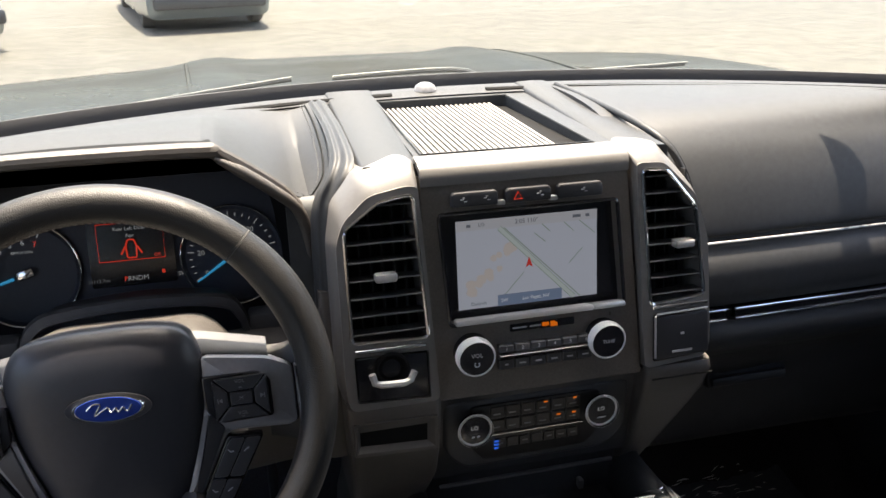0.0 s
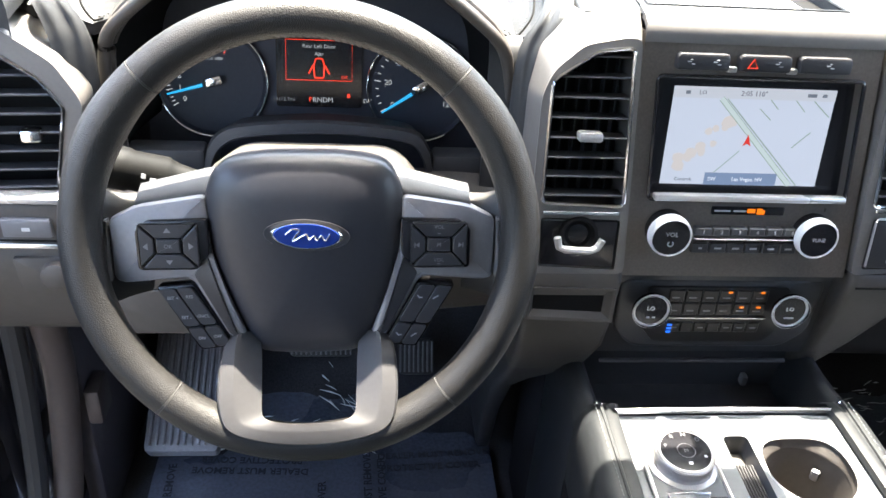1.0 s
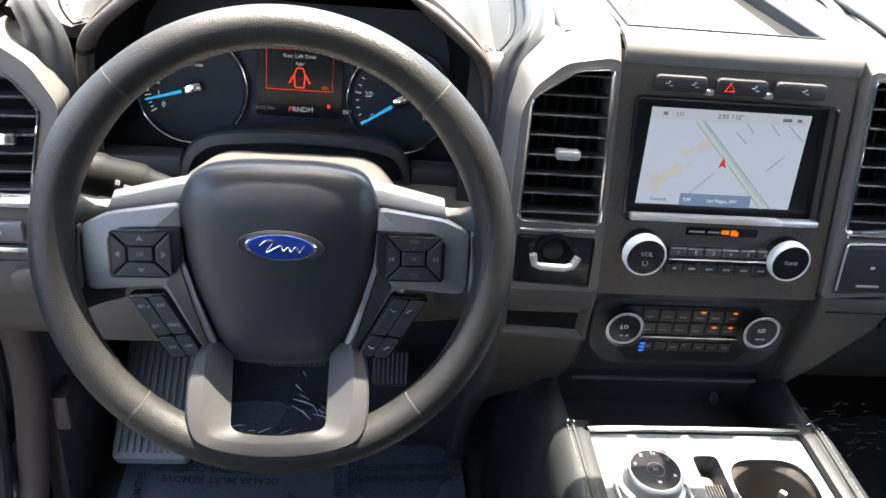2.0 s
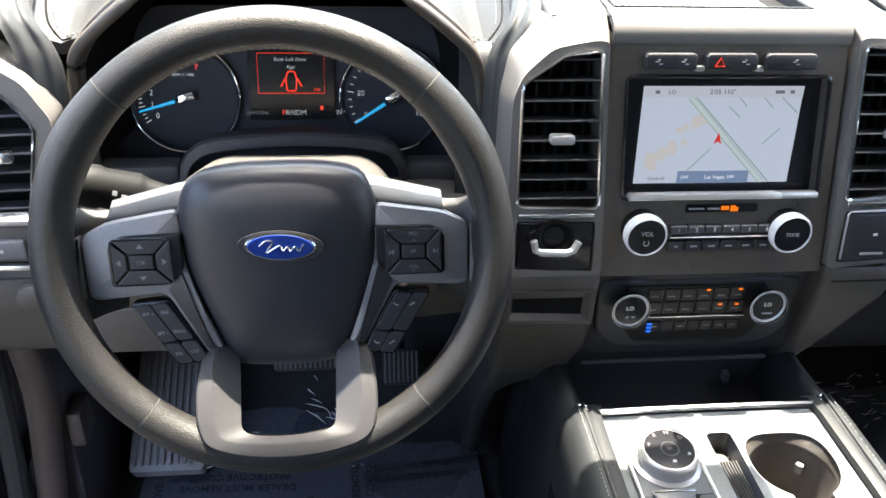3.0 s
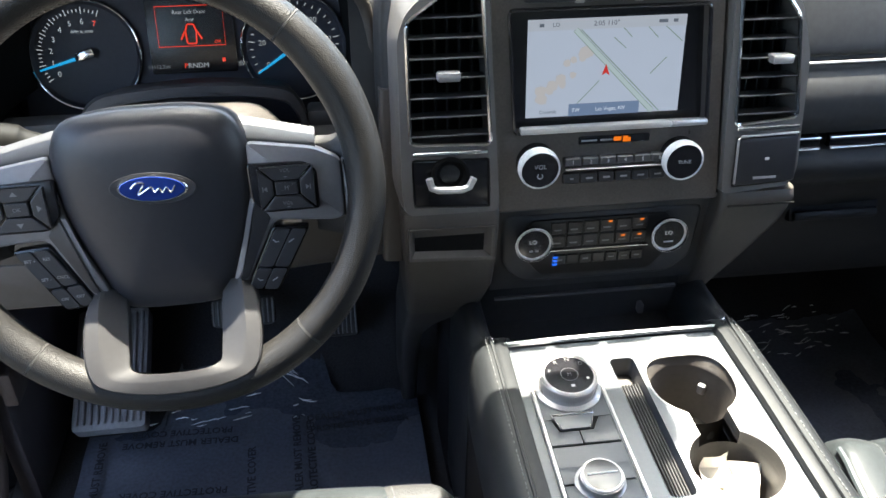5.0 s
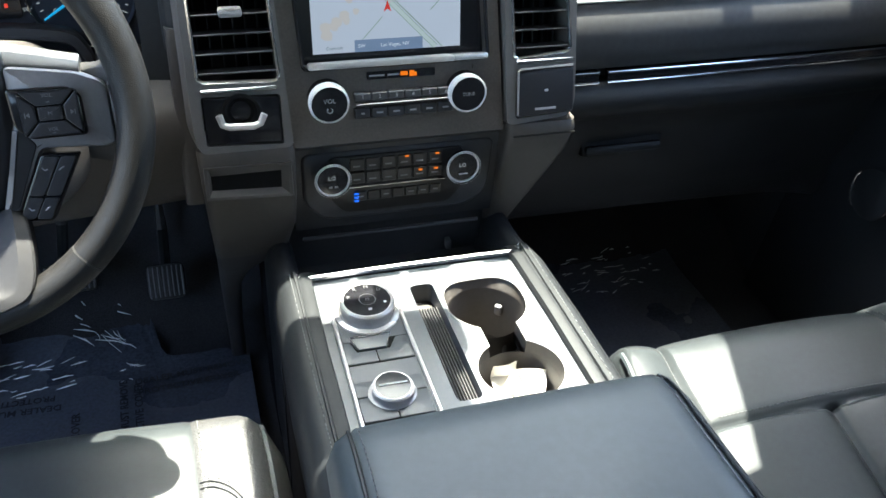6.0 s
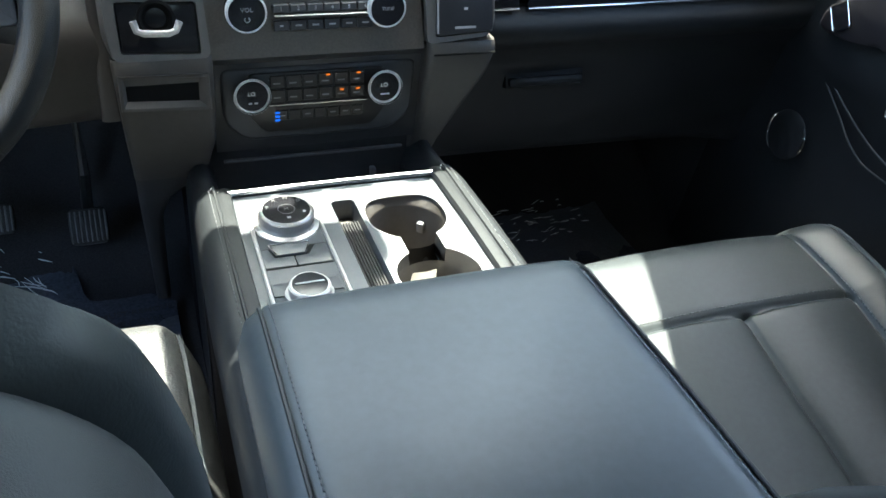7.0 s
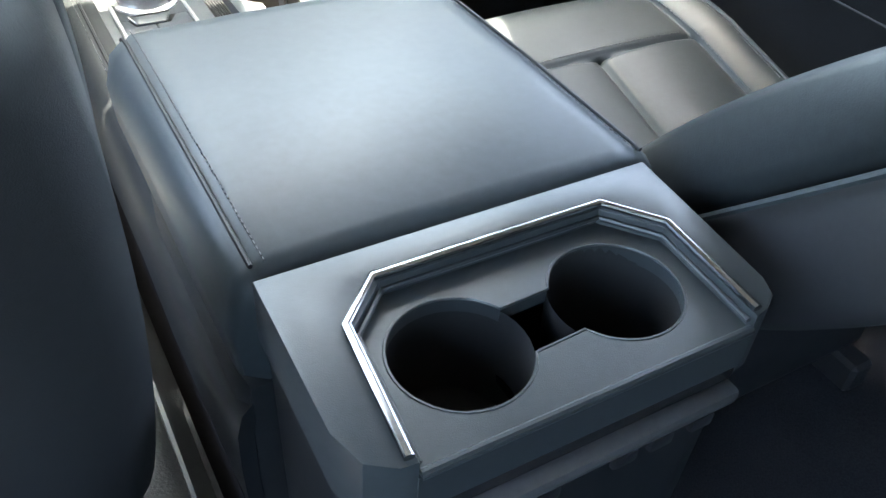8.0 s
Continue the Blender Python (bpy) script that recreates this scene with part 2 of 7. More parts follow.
def solid(outline, depth, m=None, r=0.0, seg=2):
    """A flat outline (local x, y), front at z = 0, that goes back by depth; its front edge is rounded."""
    bm = B()
    f = bm.faces.new([bm.verts.new((x, y, 0)) for x, y in outline])
    f.normal_update()
    if f.normal.z < 0:
        f.normal_flip()
    ex = bmesh.ops.extrude_face_region(bm, geom=[f])
    top = [v for v in ex["geom"] if isinstance(v, bmesh.types.BMVert)]
    for v in bm.verts:
        if v not in top:
            v.co.z -= depth
    if f.is_valid and all(v.co.z < -1e-9 for v in f.verts):
        pass
    if r > 0:
        es = [e for e in bm.edges if all(v.co.z > -1e-6 for v in e.verts)]
        bmesh.ops.bevel(bm, geom=es, offset=r, segments=seg, profile=0.5, affect="EDGES")
    if m is not None:
        bm.transform(m)
    return bm


def rounded(outline, r, n=4):
    """Rounds the corners of an outline."""
    out = []
    k = len(outline)
    for i in range(k):
        p, a, b = Vector(outline[i]), Vector(outline[i - 1]), Vector(outline[(i + 1) % k])
        d = min(r, (a - p).length * 0.45, (b - p).length * 0.45)
        p0, p1 = p + (a - p).normalized() * d, p + (b - p).normalized() * d
        for j in range(n + 1):
            t = j / n
            out.append(tuple((1 - t) ** 2 * p0 + 2 * t * (1 - t) * p + t * t * p1))
    return out


def rect(x0, y0, x1, y1, r=0.0, n=4):
    o = [(x0, y0), (x1, y0), (x1, y1), (x0, y1)]
    return rounded(o, r, n) if r else o


def circle(cx, cy, r, n=32, a0=0.0, a1=2 * math.pi):
    full = abs(a1 - a0 - 2 * math.pi) < 1e-6
    k = n if full else n - 1
    return [(cx + r * math.cos(a0 + (a1 - a0) * i / k), cy + r * math.sin(a0 + (a1 - a0) * i / k)) for i in range(n)]


def plate(outer, holes, depth, m=None, hole_depth=None):
    """A flat plate, front at z = 0, with holes through it whose walls go back by hole_depth."""
    bm = B()

    def loop(pts, z):
        vs = [bm.verts.new((x, y, z)) for x, y in pts]
        return vs, [bm.edges.new((vs[i - 1], vs[i])) for i in range(len(vs))]

    loops = [loop(outer, 0)] + [loop(h, 0) for h in holes]
    bmesh.ops.triangle_fill(bm, edges=[e for _, es in loops for e in es], use_beauty=True)
    for i, (vs, es) in enumerate(loops):
        d = depth if i == 0 or hole_depth is None else hole_depth
        low = [bm.verts.new((v.co.x, v.co.y, -d)) for v in vs]
        for j in range(len(vs)):
            bm.faces.new((vs[j - 1], vs[j], low[j], low[j - 1]))
    if m is not None:
        bm.transform(m)
    return bm


def lathe(profile, n=32, m=None, bm=None):
    """Turns a profile of (radius, height) round the local z axis."""
    bm = bm or B()
    rings = []
    for r, z in profile:
        if r < 1e-6:
            rings.append([bm.verts.new((0, 0, z))])
        else:
            rings.append([bm.verts.new((r * math.cos(2 * math.pi * i / n), r * math.sin(2 * math.pi * i / n), z)) for i in range(n)])
    for a, b in zip(rings, rings[1:]):
        for i in range(n):
            j = (i + 1) % n
            if len(a) == 1 and len(b) > 1:
                bm.faces.new((a[0], b[i], b[j]))
            elif len(b) == 1 and len(a) > 1:
                bm.faces.new((a[i], a[j], b[0]))
            elif len(a) > 1:
                bm.faces.new((a[i], a[j], b[j], b[i]))
    if m is not None:
        bm.transform(m)
    return bm


def tube(points, r, seg=8, closed=False, bm=None, flat=1.0, up=(0, 0, 1)):
    """A round bar along points; r may be one radius a point. flat squeezes it along up."""
    bm = bm or B()
    ps = [Vector(p) for p in points]
    k = len(ps)
    rs = r if isinstance(r, (list, tuple)) else [r] * k
    rings = []
    for i, p in enumerate(ps):
        a = ps[i - 1] if closed or i else p
        b = ps[(i + 1) % k] if closed or i < k - 1 else p
        d = (b - a).normalized()
        u = Vector(up)
        if abs(d.dot(u)) > 0.95:
            u = Vector((1, 0, 0)) if abs(d.x) < 0.9 else Vector((0, 1, 0))
        s = d.cross(u).normalized()
        w = s.cross(d)
        rings.append([bm.verts.new(p + rs[i] * (math.cos(2 * math.pi * j / seg) * s + flat * math.sin(2 * math.pi * j / seg) * w)) for j in range(seg)])
    pairs = list(zip(rings, rings[1:])) + ([(rings[-1], rings[0])] if closed else [])
    for a, b in pairs:
        for j in range(seg):
            bm.faces.new((a[j - 1], a[j], b[j], b[j - 1]))
    if not closed:
        bm.faces.new(rings[0])
        bm.faces.new(list(reversed(rings[-1])))
    return bm


def loft(rings, caps=True, closed=True, bm=None):
    """A skin over rings of points, each with the same count."""
    bm = bm or B()
    vs = [[bm.verts.new(p) for p in ring] for ring in rings]
    k = len(vs[0])
    for a, b in zip(vs, vs[1:]):
        for j in range(0 if closed else 1, k):
            bm.faces.new((a[j - 1], a[j], b[j], b[j - 1]))
    if caps and closed:
        bm.faces.new(vs[0])
        bm.faces.new(list(reversed(vs[-1])))
    return bm


def sheet(rows, thick, way=(0, 0, -1)):
    """A curved sheet from rows of points, with thickness along way."""
    bm = B()
    w = Vector(way) * thick
    top = [[bm.verts.new(p) for p in r] for r in rows]
    low = [[bm.verts.new(Vector(p) + w) for p in r] for r in rows]
    for g in (top, low):
        for a, b in zip(g, g[1:]):
            for j in range(1, len(a)):
                bm.faces.new((a[j - 1], a[j], b[j], b[j - 1]))
    for a, b in zip((top[0], top[-1]), (low[0], low[-1])):
        for j in range(1, len(a)):
            bm.faces.new((a[j - 1], a[j], b[j], b[j - 1]))
    for c in (0, -1):
        for i in range(1, len(top)):
            bm.faces.new((top[i - 1][c], top[i][c], low[i][c], low[i - 1][c]))
    return bm


def smooth_path(pts, n=6, closed=False):
    """A smooth line through points."""
    ps = [Vector(p) for p in pts]
    k = len(ps)
    out = []
    for i in range(k if closed else k - 1):
        p1, p2 = ps[i], ps[(i + 1) % k]
        p0 = ps[i - 1] if closed or i else p1
        p3 = ps[(i + 2) % k] if closed or i < k - 2 else p2
        for j in range(n):
            t = j / n
            out.append(0.5 * ((2 * p1) + (p2 - p0) * t + (2 * p0 - 5 * p1 + 4 * p2 - p3) * t * t + (3 * p1 - p0 - 3 * p2 + p3) * t ** 3))
    if not closed:
        out.append(ps[-1])
    return out


def stitches(pts, step=0.006, size=0.0011, bm=None):
    """A row of single sewn stitches along a line."""
    bm = bm or B()
    ps = [Vector(p) for p in pts]
    carry = 0.0
    for a, b in zip(ps, ps[1:]):
        d = b - a
        ln = d.length
        if ln < 1e-6:
            continue
        t = carry
        while t < ln:
            p0 = a + d * (t / ln)
            p1 = a + d * (min(t + step * 0.62, ln) / ln)
            if (p1 - p0).length > 1e-4:
                tube([p0, p1], size, 5, bm=bm)
            t += step
        carry = t - ln
    return bm


def text_mesh(words, size, m, depth=0.0003, align="CENTER", bold=0.0):
    cu = bpy.data.curves.new("lettering", "FONT")
    cu.body, cu.size, cu.extrude, cu.align_x, cu.align_y = words, size, depth, align, "CENTER"
    cu.resolution_u = 2
    cu.offset = bold
    ob = bpy.data.objects.new("lettering", cu)
    scene.collection.objects.link(ob)
    me = bpy.data.meshes.new_from_object(ob.evaluated_get(bpy.context.evaluated_depsgraph_get()))
    bpy.data.objects.remove(ob)
    bpy.data.curves.remove(cu)
    me.transform(m)
    return me


def lettering(words, size, m, mat, parent, align="CENTER", name="lettering", bold=0.0):
    me = text_mesh(words, size, m, align=align, bold=bold)
    me.materials.clear()
    me.materials.append(mat)
    return part(name, me, mat, parent)


def bars(spots, h, m, mat, parent, name="marking", depth=0.0005):
    """Small flat marks: (x, y, width) in the local plane."""
    for x, y, w in spots:
        bm = rbox(B(), (x, y, 0), (w, h, depth), 0)
        bm.transform(m)
        ob = part(name, bm, mat, parent)
    return ob



# ---- the ground outside and the car's shell ----
GZ = -0.62
rows = []
ring = [0, 3, 6, 10, 16, 25, 40, 70, 120, 300, 900, 2500]
bm = B()
prev = None
for r in ring:
    cur = [bm.verts.new((r * math.cos(a), r * math.sin(a), GZ + (0.02 * noise.noise((r * math.cos(a) * 0.2, r * math.sin(a) * 0.2, 0)) if 4 < r < 200 else 0))) for a in [2 * math.pi * i / 48 for i in range(48)]] if r else [bm.verts.new((0, 0, GZ))]
    if prev:
        for i in range(48):
            j = (i + 1) % 48
            bm.faces.new((prev[0], cur[i], cur[j]) if len(prev) == 1 else (prev[i], cur[i], cur[j], prev[j]))
    prev = cur
tagged(part("ground", bm, GROUND), "pale dusty sunlit lot outside the windscreen", "ground", kind="structure")

# cabin floor: flat behind, rising to the toe board in front
prof = [(-2.2, 0.0), (1.05, 0.0), (1.30, 0.01), (1.45, 0.09), (1.56, 0.24), (1.60, 0.50), (1.60, 0.76)]
rows = [[(x, y, z + (0.004 * noise.noise((x * 9, y * 9, 1)))) for x in np.linspace(-0.86, 0.86, 30)] for y, z in [Vector((a[0], a[1])).lerp(Vector((b[0], b[1])), k / 4) for a, b in zip(prof, prof[1:]) for k in range(4)] + [Vector(prof[-1])]]
tagged(part("floor", sheet(rows, 0.03), CARPET), "dark grey carpeted cabin floor and toe board", "floor", kind="structure")

# cabin sides: lower walls, pillars and rails round the window openings
def side(name, label, boxes, mat=PLASTIC):
    bm = B()
    for (x0, y0, z0), (x1, y1, z1) in boxes:
        rbox(bm, ((x0 + x1) / 2, (y0 + y1) / 2, (z0 + z1) / 2), (x1 - x0, y1 - y0, z1 - z0), 0.004, 1)
    return tagged(part(name, bm, mat), label, "wall", kind="structure")


side("wall_right", "dark cabin side with door window openings", [((0.86, -2.2, -0.05), (0.93, 1.22, 0.82)), ((0.86, 1.22, -0.05), (0.93, 1.60, 0.765)), ((0.87, -2.2, 1.24), (0.93, 0.80, 1.30)), ((0.87, -0.06, 0.82), (0.93, 0.02, 1.24)), ((0.87, -1.2, 0.82), (0.93, -1.1, 1.24))])
# Unseen rear doorway on the left is walled to half height to limit light.
side("wall_left", "dark cabin side with two open doorways", [((-0.93, -2.2, -0.05), (-0.86, -1.10, 0.82)), ((-0.93, -1.10, -0.05), (-0.86, -0.10, 0.62)), ((-0.93, -0.10, -0.05), (-0.86, -0.02, 0.82)), ((-0.93, 1.16, -0.05), (-0.86, 1.64, 0.82)), ((-0.93, -0.02, -0.05), (-0.86, 1.16, 0.0)), ((-0.93, -2.2, 1.24), (-0.87, 0.80, 1.30)), ((-0.93, -0.10, 0.82), (-0.87, -0.02, 1.24)), ((-0.93, -1.2, 0.82), (-0.87, -1.1, 1.24))])
side("wall_rear", "dark rear end of the cabin with window", [((-0.93, -2.26, -0.05), (0.93, -2.2, 0.82)), ((-0.93, -2.26, 0.82), (-0.78, -2.2, 1.30)), ((0.78, -2.26, 0.82), (0.93, -2.2, 1.30)), ((-0.78, -2.26, 1.22), (0.78, -2.2, 1.30))])
side("wall_front", "dark bulkhead behind the dashboard", [((-0.93, 1.60, -0.05), (0.93, 1.64, 0.775))])

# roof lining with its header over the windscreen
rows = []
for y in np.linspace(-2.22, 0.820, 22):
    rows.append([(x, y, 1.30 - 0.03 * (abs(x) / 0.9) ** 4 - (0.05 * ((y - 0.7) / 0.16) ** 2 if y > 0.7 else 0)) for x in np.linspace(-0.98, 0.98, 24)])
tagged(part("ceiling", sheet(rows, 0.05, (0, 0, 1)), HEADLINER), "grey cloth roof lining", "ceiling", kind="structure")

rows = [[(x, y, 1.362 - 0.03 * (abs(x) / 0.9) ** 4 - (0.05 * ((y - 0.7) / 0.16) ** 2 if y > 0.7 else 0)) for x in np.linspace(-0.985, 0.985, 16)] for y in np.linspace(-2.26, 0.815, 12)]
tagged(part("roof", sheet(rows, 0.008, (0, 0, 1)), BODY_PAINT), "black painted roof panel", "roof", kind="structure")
# unseen tinted glass in the rear openings, added to dim the light from behind
for name, x0, y0, x1, y1 in (("window_2", 0.895, -1.10, 0.900, -0.06), ("window_3", 0.895, -2.20, 0.900, -1.20), ("window_4", -0.900, -2.20, -0.895, -1.20), ("window_5", -0.78, -2.235, 0.78, -2.230)):
    z1 = 1.24 if abs(x1 - x0) < 0.1 else 1.22
    bm = rbox(B(), ((x0 + x1) / 2, (y0 + y1) / 2, (0.82 + z1) / 2), (x1 - x0, y1 - y0, z1 - 0.82), 0)
    tagged(part(name, bm, TINTED), "unseen tinted rear pane that dims the light from behind", "window", kind="structure")

# windscreen: a curved pane from the cowl to the header
def screen_point(u, v):
    x = (2 * u - 1) * (0.84 - 0.14 * v)
    s2 = (2 * u - 1) ** 2
    return (x, 1.56 - 0.26 * s2 * (1 - v) - 0.04 * s2 * v - 0.70 * v + 0.20 * v * (1 - v), 0.80 + 0.457 * v)


bm = B()
for lift in (0.0, 0.005):
    g = [[bm.verts.new(Vector(screen_point(u, v)) + Vector((0, 0.5, 0.85)) * lift) for u in np.linspace(0, 1, 25)] for v in np.linspace(0, 1, 13)]
    for r0, r1 in zip(g, g[1:]):
        for j in range(1, len(r0)):
            bm.faces.new((r0[j - 1], r1[j - 1], r1[j], r0[j]))
pane = tagged(part("window_1", facing(bm, GLASS, "window_1", (0, -0.5, -0.85)), GLASS), "raked clear windscreen", "window", kind="structure")
pane.visible_shadow = False
for sgn in (-1, 1):
    u = 0.0 if sgn < 0 else 1.0
    pts = [Vector(screen_point(u, v)) + Vector((sgn * (0.065 - 0.035 * v) if sgn < 0 else -0.055 + 0.085 * v, 0.0, -0.02)) for v in np.linspace(0.0, 1.05, 11)]
    tagged(part("pillar_left" if sgn < 0 else "pillar_right", tube(pts, 0.042, 12, flat=1.3), PLASTIC), "dark plastic windscreen pillar trim", "pillar", kind="structure")

# black band along the foot of the glass
rows = [[(x, 1.452 - 0.40 * x * x + dy, z) for x in np.linspace(-0.84, 0.84, 36)] for dy, z in ((0.0, 0.822), (0.0, 0.850), (0.006, 0.862))]
tagged(part("windscreen_band", sheet(rows, 0.004, (0, 1, 0)), RUBBER), "black rubber band along the foot of the windscreen", "trim", kind="structure")

# bonnet seen through the windscreen, with two raised flanks
def hood_z(x, y):
    a = abs(x)
    z = 0.780 - 0.066 * (max(0.0, y - 1.6) / 0.95) ** 1.7
    z += 0.015 * math.exp(-((a - 0.36) / 0.075) ** 2)
    z -= 0.006 * min(1.0, max(0.0, (a - 0.43) / 0.10)) + 0.06 * max(0.0, (a - 0.88) / 0.12) ** 2
    return z


rows = [[(x, y - 0.22 * abs(x) ** 2.2 * (y - 1.6), hood_z(x, y)) for x in np.linspace(-1.0, 1.0, 49)] for y in np.linspace(1.60, 2.62, 22)]
hood = thing("bonnet", (0, 2.1, 0.74), "dark charcoal painted car bonnet with raised flanks", "bonnet")
part("panel", sheet(rows, 0.02), HOOD_PAINT, hood)
for sgn in (-1, 1):
    pts = [(sgn * (0.40 + 0.03 * t), 1.70 + 0.80 * t - 0.22 * (0.40 + 0.03 * t) ** 2.2 * (0.1 + 0.80 * t), hood_z(0.40 + 0.03 * t, 1.70 + 0.80 * t) - 0.002) for t in np.linspace(0, 1, 9)]
    part("crease", tube(pts, 0.006, 6), HOOD_PAINT, hood)
rows = [[(x, y - 0.10 * x * x, 0.790 - 0.01 * (y - 1.50) / 0.16) for x in np.linspace(-0.86, 0.86, 30)] for y in np.linspace(1.54, 1.70, 5)]
tagged(part("cowl", sheet(rows, 0.02), PLASTIC), "black plastic cowl below the windscreen", "cowl", kind="structure")
# Paler than the black arms: the sun's glint on them is in the colour.
WIPER = material("wiper_sun_glint", (0.13, 0.13, 0.125), 0.4, 0.3, 0.2, 40)
for line in ([(-0.58, 1.53, 0.815), (-0.481, 1.55, 0.824), (-0.36, 1.55, 0.838), (-0.23, 1.55, 0.852)], [(-0.16, 1.55, 0.850), (0.05, 1.55, 0.854), (0.134, 1.55, 0.834), (0.33, 1.55, 0.838), (0.509, 1.545, 0.843)]):
    x0 = line[0][0]
    w = thing("wiper", (x0, 1.52, 0.85), "black wiper arm resting on the cowl", "wiper", "wipers")
    part("arm", tube(smooth_path(line, 4), 0.0016, 8), WIPER, w)
    part("blade", tube([Vector(p) + Vector((0, 0.012, -0.006)) for p in smooth_path(line, 4)], 0.0035, 8), RUBBER, w)

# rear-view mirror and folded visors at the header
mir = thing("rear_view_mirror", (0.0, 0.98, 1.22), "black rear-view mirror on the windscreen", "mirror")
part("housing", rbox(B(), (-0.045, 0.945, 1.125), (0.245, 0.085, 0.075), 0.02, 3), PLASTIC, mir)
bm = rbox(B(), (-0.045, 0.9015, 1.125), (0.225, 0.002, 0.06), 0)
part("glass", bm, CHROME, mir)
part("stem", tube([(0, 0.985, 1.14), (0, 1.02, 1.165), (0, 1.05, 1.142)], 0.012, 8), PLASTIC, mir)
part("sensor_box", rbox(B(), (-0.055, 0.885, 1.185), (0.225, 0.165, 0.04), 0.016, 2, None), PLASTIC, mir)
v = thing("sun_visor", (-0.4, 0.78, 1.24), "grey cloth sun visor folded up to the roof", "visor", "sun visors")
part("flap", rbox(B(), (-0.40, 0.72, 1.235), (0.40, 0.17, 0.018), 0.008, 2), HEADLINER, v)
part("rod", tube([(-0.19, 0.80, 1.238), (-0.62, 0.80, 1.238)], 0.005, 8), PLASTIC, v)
# Unseen flap, sized and turned to throw its shade on the passenger seat.
v = thing("sun_visor", (0.6, 0.86, 1.24), "grey cloth sun visor, out of view, turned to shade the passenger seat", "visor", "sun visors")
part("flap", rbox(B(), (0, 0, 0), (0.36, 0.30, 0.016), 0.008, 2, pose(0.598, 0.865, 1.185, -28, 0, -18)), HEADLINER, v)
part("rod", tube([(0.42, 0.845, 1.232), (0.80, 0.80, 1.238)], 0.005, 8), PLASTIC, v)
# Unseen card, added and cut so its shadow falls on the passenger pad.
cardm = axes((0.468, 1.123, 1.030), (1, 0, 0), (0, -0.2, -1))
pc = thing("shadow_card", (0.43, 1.123, 1.03), "unseen card added inside the windscreen to shade the passenger pad", "card")
part("sheet", solid([(0.004, -0.0295), (0.030, -0.0255), (0.055, -0.0200), (0.072, -0.014), (0.077, -0.0085), (0.081, -0.004), (0.084, 0.035), (0.036, 0.035), (0.032, -0.002), (0.028, -0.0075), (0.020, -0.013), (0.012, -0.0215)], 0.002, cardm), PAPER, pc)

# parked cars across the lot
def parked_car(x, y, turn, label):
    c = thing("parked_car", (x, y, GZ), label, "car", "parked cars")
    m = pose(x, y, GZ, 0, 0, turn)
    rings = []
    for yy, zl, zh, w in ((-2.3, 0.36, 0.72, 0.66), (-2.15, 0.18, 0.86, 0.86), (-1.2, 0.14, 0.98, 0.93), (0.0, 0.14, 1.0, 0.94), (1.2, 0.14, 1.02, 0.93), (2.1, 0.20, 0.95, 0.86), (2.3, 0.42, 0.80, 0.7)):
        o = rounded([(-w, zl), (w, zl), (w * 1.02, (zl + zh) / 2), (w * 0.93, zh), (-w * 0.93, zh), (-w * 1.02, (zl + zh) / 2)], 0.12, 3)
        rings.append([m @ Vector((a, yy, b)) for a, b in o])
    part("body", loft(rings), PALE_CAR, c)
    rings = []
    for yy, zt, w in ((-1.5, 1.0, 0.82), (-0.8, 1.42, 0.70), (0.9, 1.46, 0.70), (1.9, 1.0, 0.80)):
        o = rounded([(-w - 0.05, 0.95), (w + 0.05, 0.95), (w, zt), (-w, zt)], 0.08, 3)
        rings.append([m @ Vector((a, yy, b)) for a, b in o])
    part("cabin", loft(rings), GLOSS, c)
    for sx in (-1, 1):
        for sy in (-1.4, 1.45):
            wm = m @ axes((sx * 0.80, sy, 0.33), (0, 1, 0), (sx, 0, 0))
            wl = part("wheel", lathe([(0, 0.06), (0.19, 0.07), (0.20, 0.04)], 20, wm), SATIN_DARK, c)
            part("tyre", lathe([(0.20, 0.05), (0.24, 0.09), (0.31, 0.09), (0.335, 0.05), (0.335, -0.08), (0.2, -0.1)], 24, wm), TYRE, wl)
    for sx in (-1, 1):
        part("headlight", rbox(B(), (sx * 0.62, -2.2, 0.72), (0.34, 0.12, 0.13), 0.04, 2, m), CHROME, c)
    part("bumper", rbox(B(), (0, -2.28, 0.42), (1.6, 0.12, 0.2), 0.05, 2, m), PLASTIC, c)


parked_car(-0.75, 15.3, 10, "grey-green car parked across the sunny lot")
parked_car(-5.1, 13.0, 48, "grey-green car parked beside another one")

# ---- dashboard ----
SN = Vector((0, -math.cos(0.157), math.sin(0.157)))
SM = axes((0, 0.958, 0.62), (1, 0, 0), SN)


def sv(z):
    """A height on the raked stack face, as its local y."""
    return (z - 0.62) / math.cos(0.157)


def spts(pts):
    return [(x, sv(z)) for x, z in pts]


def lerp_list(table, x):
    xs, ys = zip(*table)
    return float(np.interp(x, xs, ys))


dash = thing("dashboard", (0, 1.2, 0.3), "black leather-grained dashboard with silver trim, sunlit on top", "dashboard")

def far_y(x):
    """Where the dash top ends, along the curved foot of the windscreen."""
    return 1.40 - 0.40 * x * x


FAR_Z = 0.854
# driver's side: the pad over the instruments, as a skin from windscreen to lip
LIP = [(-0.90, 0.80), (-0.80, 0.835), (-0.735, 0.815), (-0.705, 0.798), (-0.685, 0.806), (-0.60, 0.879), (-0.585, 0.885), (-0.375, 0.885), (-0.36, 0.879), (-0.275, 0.806), (-0.258, 0.797), (-0.238, 0.815), (-0.222, 0.84)]
LIP_Y = [(-0.90, 1.04), (-0.75, 1.05), (-0.70, 1.072), (-0.60, 1.028), (-0.36, 1.028), (-0.26, 1.072), (-0.235, 1.05), (-0.222, 1.04)]
